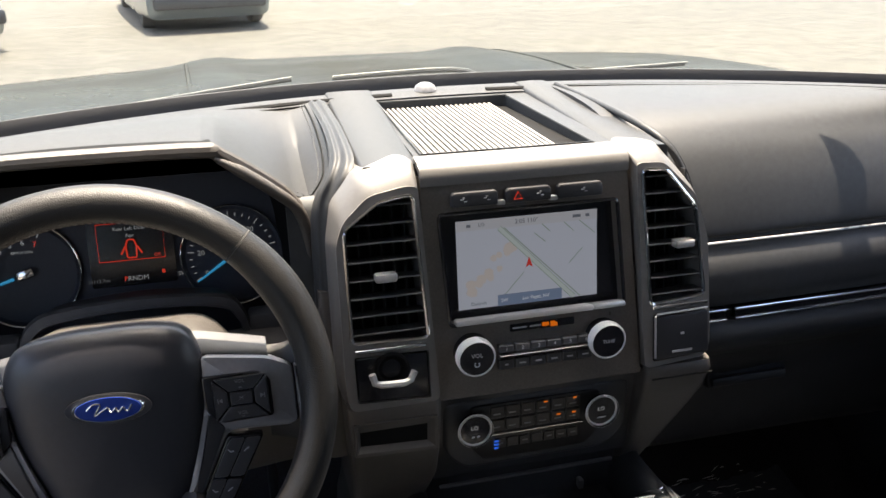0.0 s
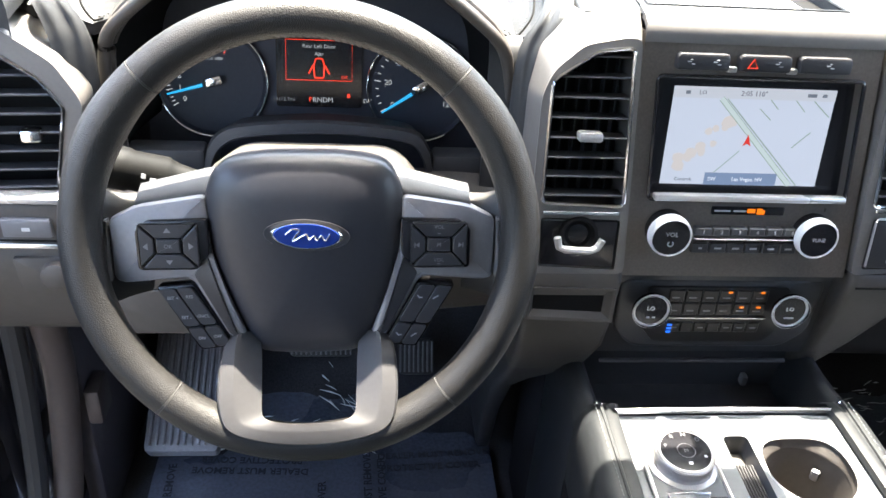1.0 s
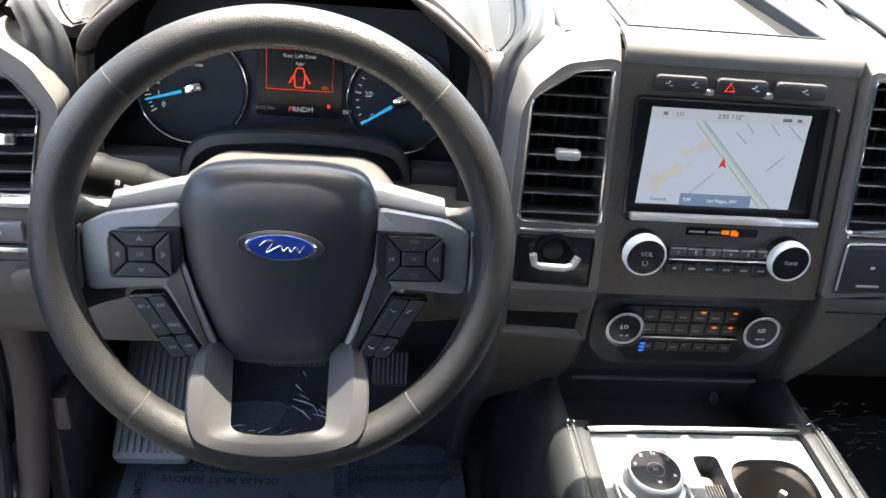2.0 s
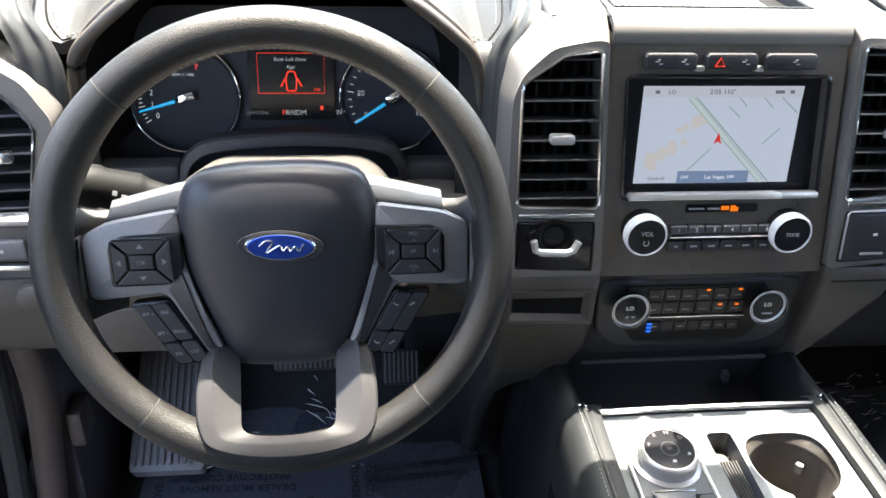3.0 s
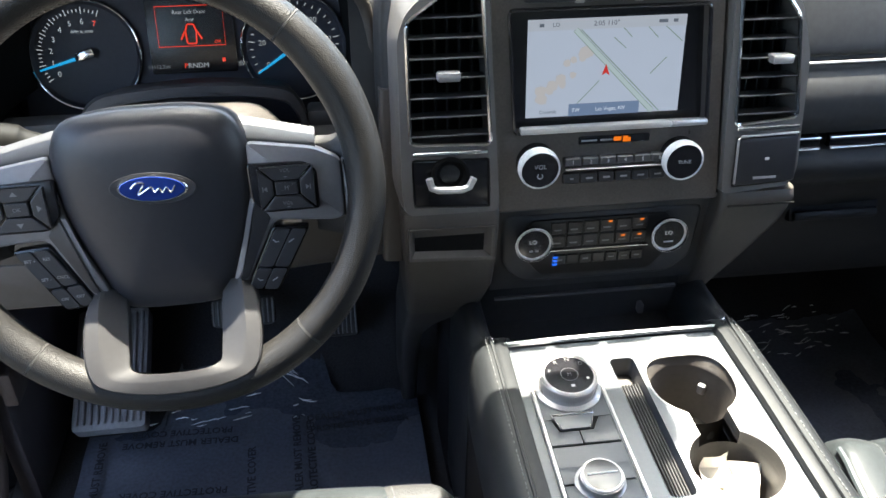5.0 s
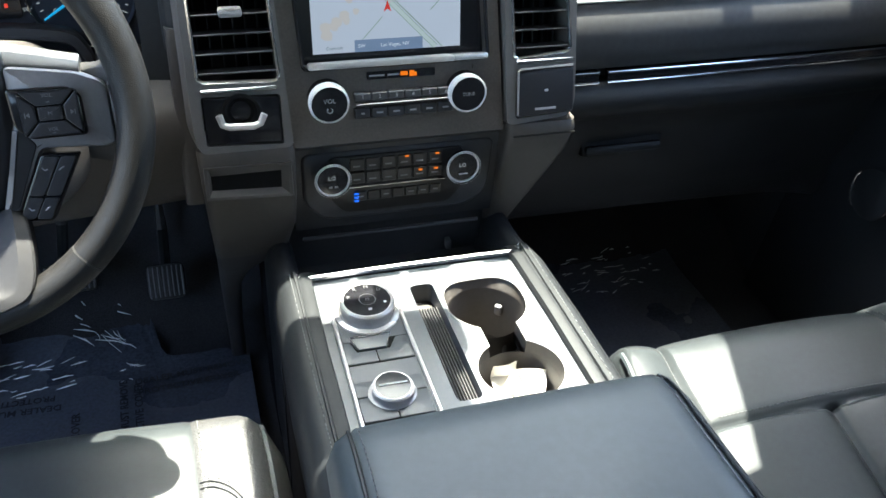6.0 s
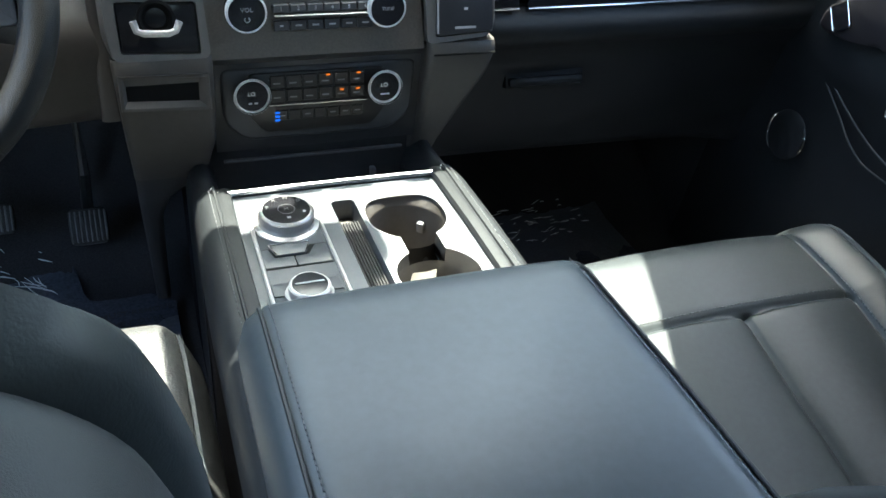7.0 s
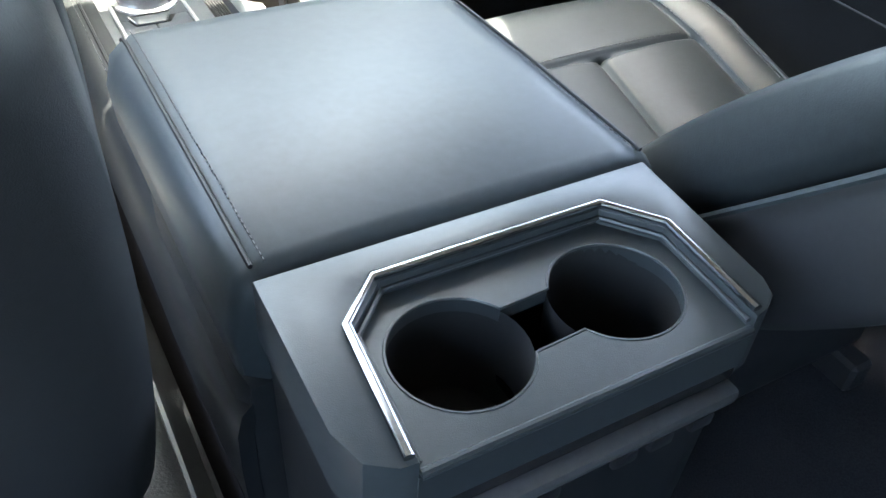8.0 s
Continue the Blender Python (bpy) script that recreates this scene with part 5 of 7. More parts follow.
part("lower_strip", rbox(B(), (-0.80, 0.955, 0.601), (0.16, 0.02, 0.007), 0.003, 2), CHROME, side)
hm = axes((-0.757, 0.946, 0.566), (1, 0, 0), (0.1, -1, 0.1))
hs = part("light_switch", solid(rounded([(-0.026, -0.020), (0.026, -0.020), (0.026, 0.020), (-0.030, 0.020)], 0.004), 0.012, hm, 0.002), PLASTIC_TAUPE, side)
part("dial", lathe([(0.016, 0), (0.015, 0.009), (0.012, 0.011), (0, 0.011)], 24, hm @ Matrix.Translation((0.012, 0, 0))), PLASTIC_TAUPE, hs)

# ---- steering wheel and column ----
WC = Vector((-0.469, 0.779, 0.7195))
WN = Vector((0, -0.9397, 0.342))
WM = axes(WC, (1, 0, 0), WN) @ pose(0, 0, 0, 0, 0, 1.2)
whl = thing("steering_wheel", tuple(WC), "black leather steering wheel with silver spokes and blue oval badge", "steering wheel")


def wp(x, y, z=0.0):
    return WM @ Vector((x, y, z))


def rim(a0, a1, n, grow=1.0, bm=None, seg=18, closed=False):
    bm = bm or B()
    rings = []
    for i in range(n):
        a = radians(a0 + (a1 - a0) * i / (n if closed else n - 1))
        thick = 1.0 + 0.10 * sum(math.exp(-((math.degrees(a) % 360 - g) / 13) ** 2) for g in (30, 150))
        ring = []
        for j in range(seg):
            t = 2 * math.pi * j / seg
            rr = 0.1805 + 0.0168 * thick * grow * math.cos(t)
            ring.append(wp(rr * math.cos(a), rr * math.sin(a), 0.0185 * thick * grow * math.sin(t)))
        rings.append(ring)
    if closed:
        rings.append(rings[0])
    return loft(rings, caps=not closed, bm=bm)


SEAM = [46.5, 133.0, 229.0, 311.5]
for a0, a1 in ((46.5, 133.0), (133.0, 229.0), (229.0, 311.5), (311.5, 406.5)):
    part("rim_section", rim(a0 + 0.35, a1 - 0.35, 40), WHEEL_LEATHER, whl, smooth=60)
for a in SEAM:
    part("seam_ring", rim(a - 0.22, a + 0.22, 3, 1.004), DARK_THREAD, whl)
bm = B()
for i in range(8, 83):
    a = 2 * math.pi * i / 180
    rr = 0.1642
    tube([wp(rr * math.cos(a), rr * math.sin(a), -0.001), wp((rr + 0.0006) * math.cos(a + 0.02), (rr + 0.0006) * math.sin(a + 0.02), 0.006)], 0.0009, 4, bm=bm)
part("inner_stitching", bm, DARK_THREAD, whl)
# the hub sits a little behind the rim and leans forward at its foot
WH = WM @ Matrix(((1, 0, 0, 0), (0, 1, 0, 0), (0, 0.15, 1, -0.0205), (0, 0, 0, 1)))


def hp(x, y, z=0.0):
    return WH @ Vector((x, y, z))


# airbag cover, domed
outline = [(-0.068, 0.064), (-0.082, 0.038), (-0.083, 0.006), (-0.075, -0.037), (-0.061, -0.077), (-0.051, -0.100), (-0.034, -0.1115), (0.034, -0.1115), (0.051, -0.100), (0.061, -0.077), (0.075, -0.037), (0.083, 0.006), (0.082, 0.038), (0.068, 0.064), (0.036, 0.072), (0, 0.073), (-0.036, 0.072)]
sm = [(p.x, p.y) for p in smooth_path([(a, b, 0) for a, b in outline], 4, True)]
rings = []
for k, z in ((1.0, -0.030), (1.0, -0.002), (0.99, 0.004), (0.97, 0.008), (0.91, 0.0130), (0.85, 0.0166), (0.77, 0.0195), (0.6, 0.0228), (0.3, 0.0254), (0.02, 0.0262)):
    rings.append([hp(x * k, (y + 0.012) * k - 0.012, z + 0.06 * ((y + 0.012) * k - 0.012)) for x, y in sm])
part("airbag_cover", loft(rings), HUB_SKIN, whl, "smooth black hub cover", smooth=50)
BM = WH @ Matrix.Translation((0.002, 0.006, 0)) @ pose(0, 0, 0, 0, 0, -3)


def badge_ring(k, z):
    return [BM @ Vector((0.0290 * k * math.cos(a), 0.0113 * k * math.sin(a), z)) for a in np.linspace(0, 2 * math.pi, 48, endpoint=False)]


part("badge_recess", loft([badge_ring(1.22, 0.0262), badge_ring(1.20, 0.0272), badge_ring(1.02, 0.0268)]), HUB_SKIN, whl, "sunken oval round the badge", smooth=50)
bd = part("badge", loft([badge_ring(1.0, 0.0255), badge_ring(1.0, 0.0290), badge_ring(0.96, 0.0300)]), CHROME, whl, "oval chrome-rimmed badge")
part("badge_field", loft([badge_ring(0.93, 0.0298), badge_ring(0.90, 0.0308), badge_ring(0.5, 0.0312), badge_ring(0.02, 0.0313)]), BADGE_BLUE, bd)
# badge ornament: plain flowing strokes
orn = [(-0.017, 0.001), (-0.012, 0.0055), (-0.006, 0.0050), (-0.009, 0.0), (-0.011, -0.0045), (-0.004, 0.0), (0.0, 0.0018), (0.002, -0.0025), (0.006, 0.001), (0.008, -0.003), (0.012, 0.0015), (0.015, -0.003), (0.019, 0.003)]
bm = tube([BM @ Vector((p.x, p.y, 0.0316)) for p in smooth_path([(a, b, 0) for a, b in orn], 5)], 0.0008, 6)
part("badge_ornament", bm, CHROME, bd)


def wsolid(o, front, depth, r=0.003, rr=0.006):
    return solid(rounded(o, rr), depth, WH @ Matrix.Translation((0, 0, front)), r)


for s in (-1, 1):
    def sx(o):
        return [(s * x, y) for x, y in o]
    # side spoke: a leather root at the rim, a satin cover on top, silver frame, dark key field
    part("spoke_root", loft([[wp(s * x, y + dy, z + dz) for dy, dz in ((h, -0.008), (h * 0.75, 0.004), (-h * 0.75, 0.0), (-h, -0.010), (-h * 0.6, -0.024), (h * 0.6, -0.030))] for x, y, h, z in ((0.134, -0.008, 0.043, -0.026), (0.152, -0.010, 0.045, -0.022), (0.168, -0.010, 0.050, -0.013), (0.180, -0.008, 0.060, -0.004))]), WHEEL_LEATHER, whl, smooth=60)
    part("spoke_cover", loft([[wp(s * x, y, z) for y, z in ((f, -0.012), (f + 0.004, -0.014), (f + g * 0.6, -0.024), (f + g, -0.036), (f + g * 0.5, -0.048), (f - 0.05, -0.048), (f - 0.06, -0.020))] for x, f, g in ((0.066, 0.0385, 0.020), (0.085, 0.0365, 0.019), (0.110, 0.0325, 0.017), (0.139, 0.0275, 0.015))]), SPOKE_TOP, whl, "satin grey cover on top of the spoke", smooth=40)
    sp = part("spoke_frame", wsolid(sx([(0.080, 0.038), (0.137, 0.029), (0.160, 0.018), (0.160, -0.036), (0.152, -0.039), (0.097, -0.035), (0.068, -0.092), (0.052, -0.096), (0.068, -0.050), (0.079, -0.010)]), 0.0135, 0.02, 0.005, 0.007), SPOKE, whl, "satin pewter spoke frame")
    part("spoke_cap", wsolid(sx([(0.1605, 0.019), (0.1725, 0.010), (0.1740, -0.038), (0.166, -0.045), (0.1605, -0.036)]), 0.0115, 0.016, 0.003, 0.003), PLASTIC_GREY, sp)
    part("arm_cover", wsolid(sx([(0.0815, -0.014), (0.0945, -0.031), (0.0680, -0.087), (0.0600, -0.090), (0.0725, -0.050)]), 0.0148, 0.012, 0.0015, 0.003), BUTTON, sp)
    kc = Vector((s * 0.1115, -0.0045))
    kf = part("key_field", wsolid(sx([(0.079, 0.019), (0.128, 0.0175), (0.1385, 0.009), (0.1385, -0.0262), (0.092, -0.0262), (0.080, -0.014)]), 0.0175, 0.008, 0.002, 0.004), GLOSS, sp)
    ck = part("centre_key", wsolid([(kc.x - 0.0095, kc.y - 0.006), (kc.x + 0.0095, kc.y - 0.006), (kc.x + 0.0095, kc.y + 0.006), (kc.x - 0.0095, kc.y + 0.006)], 0.0205, 0.006, 0.001, 0.001), BUTTON, kf, smooth=12)
    lettering("OK" if s < 0 else "M", 0.0048, WH @ Matrix.Translation((kc.x, kc.y, 0.0209)), KEY_MARK, ck)
    for o in ([(-0.0225, 0.0198), (0.0225, 0.0198), (0.0105, 0.0072), (-0.0105, 0.0072)], [(-0.0225, -0.0198), (0.0225, -0.0198), (0.0105, -0.0072), (-0.0105, -0.0072)],
              [(-0.0240, 0.0188), (-0.0240, -0.0188), (-0.0118, -0.0062), (-0.0118, 0.0062)], [(0.0240, 0.0188), (0.0240, -0.0188), (0.0118, -0.0062), (0.0118, 0.0062)]):
        key = part("arrow_key", wsolid([(kc.x + x, kc.y + y) for x, y in o], 0.0205, 0.006, 0.001, 0.001), BUTTON, kf, smooth=12)
        cx, cy = kc.x + sum(p[0] for p in o) / 4, kc.y + sum(p[1] for p in o) / 4
        if s < 0:
            d = Vector((cx - kc.x, cy - kc.y)).normalized()
            n2 = Vector((-d.y, d.x))
            tri = [Vector((cx, cy)) + d * 0.0025, Vector((cx, cy)) - d * 0.0015 + n2 * 0.003, Vector((cx, cy)) - d * 0.0015 - n2 * 0.003]
            part("symbol", solid([tuple(p) for p in tri], 0.0005, WH @ Matrix.Translation((0, 0, 0.0209))), KEY_MARK, key)
        elif abs(cy - kc.y) > 0.005:
            up = 1 if cy > kc.y else -1
            lettering("VOL", 0.0046, WH @ Matrix.Translation((cx, cy + 0.0012 * up + 0.001, 0.0209)), KEY_MARK, key)
            bars([(cx, cy - 0.0034, 0.0026)], 0.0007, WH @ Matrix.Translation((0, 0, 0.0209)), KEY_MARK, key, "symbol")
        else:
            q = 1 if cx > kc.x else -1
            part("symbol", solid([(cx + q * 0.0018, cy), (cx - q * 0.0014, cy + 0.0022), (cx - q * 0.0014, cy - 0.0022)], 0.0005, WH @ Matrix.Translation((0, 0, 0.0209))), KEY_MARK, key)
            bars([(cx + q * 0.0024, cy, 0.0008)], 0.0044, WH @ Matrix.Translation((0, 0, 0.0209)), KEY_MARK, key, "symbol")
    # slanted four-key pack
    base = [(s * 0.0970, -0.0425), (s * 0.1245, -0.0445), (s * 0.0925, -0.1000), (s * 0.0670, -0.0970)]
    pk = part("key_pack", wsolid([(s * 0.0950, -0.0400), (s * 0.1275, -0.0425), (s * 0.0940, -0.1025), (s * 0.0645, -0.0990)], 0.0125, 0.016, 0.002, 0.004), GLOSS, whl)
    a, b, c, d = [Vector(p) for p in base]
    cells = ((0.0, 0.0, 0.48, 0.62), (0.52, 0.0, 1.0, 0.62), (0.0, 0.66, 0.48, 1.0), (0.52, 0.66, 1.0, 1.0))
    words = ((("RES", "CNCL"), ("SET +", "SET -"), ("OFF",), ("ON",)) if s < 0 else ((), (), (), ()))
    for (u0, v0, u1, v1), wd in zip(cells, words):
        q = [a.lerp(b, u).lerp(d.lerp(c, u), v) for u, v in ((u0, v0), (u1, v0), (u1, v1), (u0, v1))]
        key = part("pack_key", wsolid([tuple(p) for p in q], 0.0155, 0.006, 0.0005, 0.003), BUTTON, pk, smooth=12)
        ctr = sum(q, Vector((0, 0))) / 4
        if wd:
            for i, w1 in enumerate(wd):
                up = Vector((s * 0.0050, 0.0090)) * (0.5 - i) * 2 if len(wd) > 1 else Vector((0, 0))
                lettering(w1, 0.0040, WH @ Matrix.Translation((ctr.x + up.x, ctr.y + up.y, 0.0159)), GREY_MARK, key)
        else:
            tall = v0 == 0.0
            sp2 = Vector((0.0022, 0.007)) if tall else Vector((0, 0))
            strokes = [(-0.0026, -0.0012), (-0.0006, 0.0002), (0.0022, 0.0018)] if u0 > 0 else [(-0.0022, 0.0012), (-0.0002, -0.0014), (0.0024, -0.0008)]
            part("symbol", tube([WH @ Vector((ctr.x + sp2.x + x, ctr.y + sp2.y + y, 0.0159)) for x, y in strokes], 0.0006, 5), GREY_MARK, key)
# lower spoke: a frame whose ridge runs from the key packs down to the foot of the rim
OUTER = [(0.0690, -0.090, -0.026), (0.0740, -0.1010, -0.013), (0.0765, -0.1188, 0.000), (0.0755, -0.1435, 0.0115), (0.0670, -0.1605, 0.0180), (0.038, -0.1710, 0.0194), (0.0, -0.1745, 0.0199)]
RIDGE = [(0.0600, -0.086, -0.018), (0.0610, -0.0970, -0.0099), (0.0612, -0.1204, 0.0027), (0.0605, -0.1410, 0.0126), (0.0565, -0.1540, 0.0175), (0.036, -0.1590, 0.0203), (0.0, -0.1606, 0.0210)]
INNER = [(0.0440, -0.090, -0.036), (0.0420, -0.1032, -0.024), (0.0410, -0.1272, -0.008), (0.0405, -0.1415, 0.003), (0.0385, -0.1515, 0.0125), (0.026, -0.1552, 0.0178), (0.0, -0.1562, 0.0190)]
lines = [smooth_path(l + [(-x, y, z) for x, y, z in reversed(l[:-1])], 5) for l in (OUTER, RIDGE, INNER)]
rows = []
for o, r, n in zip(*lines):
    e = r.lerp(o, 0.14) + Vector((0, 0, 0.0004))
    f = r.lerp(n, 0.12) - Vector((0, 0, 0.0002))
    rows.append([wp(*(o - Vector((0, 0, 0.014)))), wp(*o), wp(*(o.lerp(r, 0.12) + Vector((0, 0, 0.0016)))), wp(*e), wp(*f), wp(*n), wp(n.x * 1.06, n.y - 0.008, n.z - 0.016)])
part("lower_spoke", sheet(rows, 0.003, -WN), SPOKE_LOW, whl, "satin silver lower spoke frame", smooth=20)

col = thing("steering_column", (-0.47, 0.95, 0.6), "grey plastic steering column shroud", "steering column")
cmx = axes(WC, (1, 0, 0), WN)
rings = []
for z, w, h0, h1 in ((-0.032, 0.070, 0.046, -0.09), (-0.045, 0.100, 0.056, -0.095), (-0.09, 0.112, 0.062, -0.10), (-0.20, 0.114, 0.060, -0.10), (-0.26, 0.105, 0.050, -0.09)):
    o = rounded([(-w, h1), (w, h1), (w, h0 * 0.3), (w * 0.72, h0), (-w * 0.72, h0), (-w, h0 * 0.3)], 0.03, 4)
    rings.append([cmx @ Vector((x, y, z)) for x, y in o])
part("shroud", loft(rings), LEG_PLASTIC, col, smooth=60)
stl = thing("indicator_stalk", (-0.60, 0.86, 0.74), "black indicator stalk with white symbols", "stalk")
p0, p1 = cmx @ Vector((-0.07, 0.03, -0.075)), cmx @ Vector((-0.175, 0.052, -0.055))
ps = [p0.lerp(p1, t) for t in (0, 0.3, 0.45, 0.5, 0.52, 0.8, 0.82, 0.97, 1.0)]
part("lever", tube(ps, [0.009, 0.011, 0.014, 0.016, 0.0175, 0.0175, 0.0190, 0.0190, 0.014], 18), STALK, stl)
dm = axes(p0.lerp(p1, 0.68), (p1 - p0), WN)
bars([(-0.010, 0.002, 0.005), (-0.002, 0.0, 0.004), (0.010, 0.002, 0.006)], 0.004, dm @ Matrix.Translation((0, 0, 0.0178)), GREY_MARK, stl, "symbol")

# ---- centre console ----
con = thing("centre_console", (0, 0.6, 0.0), "leather-sided centre console with silver deck and dial shifter", "centre console")
# leather flanks
for s in (-1, 1):
    rows, low = [], []
    for y, dz, dx in ((0.895, -0.006, -0.006), (0.888, 0.0, 0.0), (0.86, 0.003, 0.002), (0.75, 0.003, 0.004), (0.62, 0.002, 0.004), (0.50, 0.0, 0.004), (0.40, -0.02, 0.004), (0.205, -0.022, 0.002)):
        prof = [(0.138, 0.424), (0.140, 0.4305), (0.148, 0.4325), (0.158, 0.430), (0.167, 0.420), (0.172, 0.400), (0.1725, 0.36), (0.171, 0.31)]
        rows.append([(s * (x + dx), y, z + dz) for x, z in prof])
        low.append([(s * (x + dx), y + dy, z) for x, z, dy in ((0.1705, 0.312, 0.0), (0.169, 0.25, 0.01), (0.168, 0.12, 0.02), (0.170, 0.0, 0.025))])
    part("flank", sheet(rows, 0.012, (-s, 0, 0)), SHADED_LEATHER, con, "black leather side with stitched edge", smooth=50)
    part("lower_flank", sheet(low, 0.010, (-s, 0, 0)), SHADED_CARPET, con, "carpeted foot of the console, darkened for its shade", smooth=50)
    bm = stitches([(s * 0.1535, y, 0.4350) for y in np.linspace(0.885, 0.56, 30)], 0.006, 0.0007)
    part("stitching", bm, THREAD, con)
    part("piping", tube([(s * 0.1475, y, 0.4345) for y in np.linspace(0.888, 0.545, 12)], 0.0022, 6), SHADED_LEATHER, con)
# deck with slot and two cup wells
deck_m = axes((0, 0, 0.424), (1, 0, 0), (0, 0, 1))
wells = [(x, y) for x, y in circle(0.068, 0.790, 0.046, 40, radians(-62), radians(242))] + [(x, y) for x, y in circle(0.068, 0.672, 0.046, 40, radians(118), radians(422))]
slot_o = rounded([(-0.0145, 0.640), (0.0145, 0.640), (0.0145, 0.843), (-0.0145, 0.843)], 0.008)


def mouth(i):
    """The wider, squarer opening in the deck round the wells, point by point."""
    x, y = wells[i]
    c = Vector((0.068, 0.790) if i < len(wells) // 2 else (0.068, 0.672))
    d = Vector((x, y)) - c
    u = d.normalized()
    k = 1.05
    if i < len(wells) // 2 and u.y > 0:
        k = 1.06 / (abs(u.x) ** 3.2 + abs(u.y) ** 3.2) ** (1 / 3.2)
    return tuple(c + d * k)


well_mouth = [mouth(i) for i in range(len(wells))]
bm = plate(rounded([(-0.132, 0.54), (0.132, 0.54), (0.137, 0.877), (-0.137, 0.877)], 0.012), [slot_o, well_mouth], 0.02, deck_m, 0.03)
part("deck", bm, DECK, con, "satin silver deck around the shifter")
rows = [(-0.139, 0.56, 0.427), (-0.139, 0.865, 0.427), (-0.130, 0.879, 0.428), (0.130, 0.879, 0.428), (0.139, 0.865, 0.427), (0.139, 0.56, 0.427)]
part("chrome_frame", tube(smooth_path(rows, 4), 0.0042, 8), CHROME, con, "chrome frame round the deck")
part("well_rim", tube([(x, y, 0.4242) for x, y in well_mouth], 0.0010, 6, closed=True), SATIN, con)
lip = []
for k, z in ((0.0, 0.4235), (0.12, 0.4195), (0.85, 0.4130), (1.0, 0.4100)):
    row = [(m[0] + (w[0] - m[0]) * k, m[1] + (w[1] - m[1]) * k, z) for m, w in zip(well_mouth, wells)]
    lip.append(row + row[:1])
lip.append([(x, y, 0.400) for x, y in wells] + [(wells[0][0], wells[0][1], 0.400)])
part("well_lip", sheet(lip, 0.0012), WELL, con, "bevelled taupe lip round the cup wells", smooth=30)
for cx, cy in ((0.068, 0.790), (0.068, 0.672)):
    cw = part("cup_well", lathe([(0.0458, -0.013), (0.0450, -0.018), (0.041, -0.07), (0.038, -0.078), (0, -0.078)], 36, axes((cx, cy, 0.421), (1, 0, 0), (0, 0, 1))), WELL, con, "deep dark taupe cup holder")
    for a in (45, 165, 285) if cy > 0.7 else (165,):
        d = radians(a)
        part("grip_tab", rbox(B(), (0, 0, 0), (0.008, 0.010, 0.016), 0.003, 2, pose(cx + 0.0405 * math.cos(d), cy + 0.0405 * math.sin(d), 0.386, 0, -8, a)), PLASTIC_GREY, cw)
part("slot_floor", rbox(B(), (0.0, 0.742, 0.394), (0.03, 0.21, 0.006), 0), WELL, con)
for i in range(8):
    part("slot_rib", rbox(B(), (-0.0119 + 0.0034 * i, 0.727, 0.404), (0.0021, 0.170, 0.016), 0.0008, 1), RUBBER, con)
# shifter plate between chrome lines
sp = part("shifter_plate", solid(rounded([(-0.117, 0.60), (-0.037, 0.60), (-0.037, 0.80), (-0.050, 0.838), (-0.100, 0.838), (-0.115, 0.80)], 0.006), 0.004, deck_m @ Matrix.Translation((0, 0, 0.0030)), 0.001), PLATE, con, "slate satin plate round the shifter")
for pts in ([(-0.118, 0.60), (-0.116, 0.80), (-0.104, 0.836)], [(-0.036, 0.60), (-0.037, 0.80), (-0.050, 0.836)]):
    part("chrome_line", tube([(x, y, 0.4278) for x, y in pts], 0.0022, 6), BRIGHT, sp)
for o in ([(-0.116, 0.7165), (-0.0805, 0.7165), (-0.0805, 0.7345), (-0.101, 0.7345), (-0.106, 0.752), (-0.1145, 0.752)], [(-0.079, 0.7165), (-0.041, 0.7165), (-0.041, 0.752), (-0.054, 0.752), (-0.064, 0.7345), (-0.079, 0.7345)]):
    part("key", solid(rounded(o, 0.0015), 0.005, deck_m @ Matrix.Translation((0, 0, 0.0044)), 0.0010), PLATE, sp)
part("key_gap", solid(rect(-0.1165, 0.7145, -0.0405, 0.7535), 0.002, deck_m @ Matrix.Translation((0, 0, 0.0034))), SHADOWGAP, sp)
pk = part("park_key", solid(rounded([(-0.099, 0.7362), (-0.067, 0.7362), (-0.059, 0.7565), (-0.105, 0.7565)], 0.003), 0.008, deck_m @ Matrix.Translation((0, 0, 0.0062)), 0.0015), PLATE, sp)
part("silver_edge", tube([(x, y, 0.4304) for x, y in ((-0.099, 0.7362), (-0.105, 0.7565), (-0.059, 0.7565), (-0.067, 0.7362))], 0.0012, 6), CHROME, pk)
part("key_field", solid(rounded([(-0.1155, 0.60), (-0.041, 0.60), (-0.041, 0.688), (-0.1155, 0.688)], 0.003), 0.004, deck_m @ Matrix.Translation((0, 0, 0.0034)), 0.001), SHADOWGAP, sp)
for x0, x1 in ((-0.1150, -0.0788), (-0.0775, -0.0415)):
    for y0, y1 in ((0.6655, 0.6875), (0.6300, 0.6640)):
        part("key", solid(rounded([(x0, y0), (x1, y0), (x1, y1), (x0, y1)], 0.002), 0.005, deck_m @ Matrix.Translation((0, 0, 0.0044)), 0.0010), PLATE, sp)


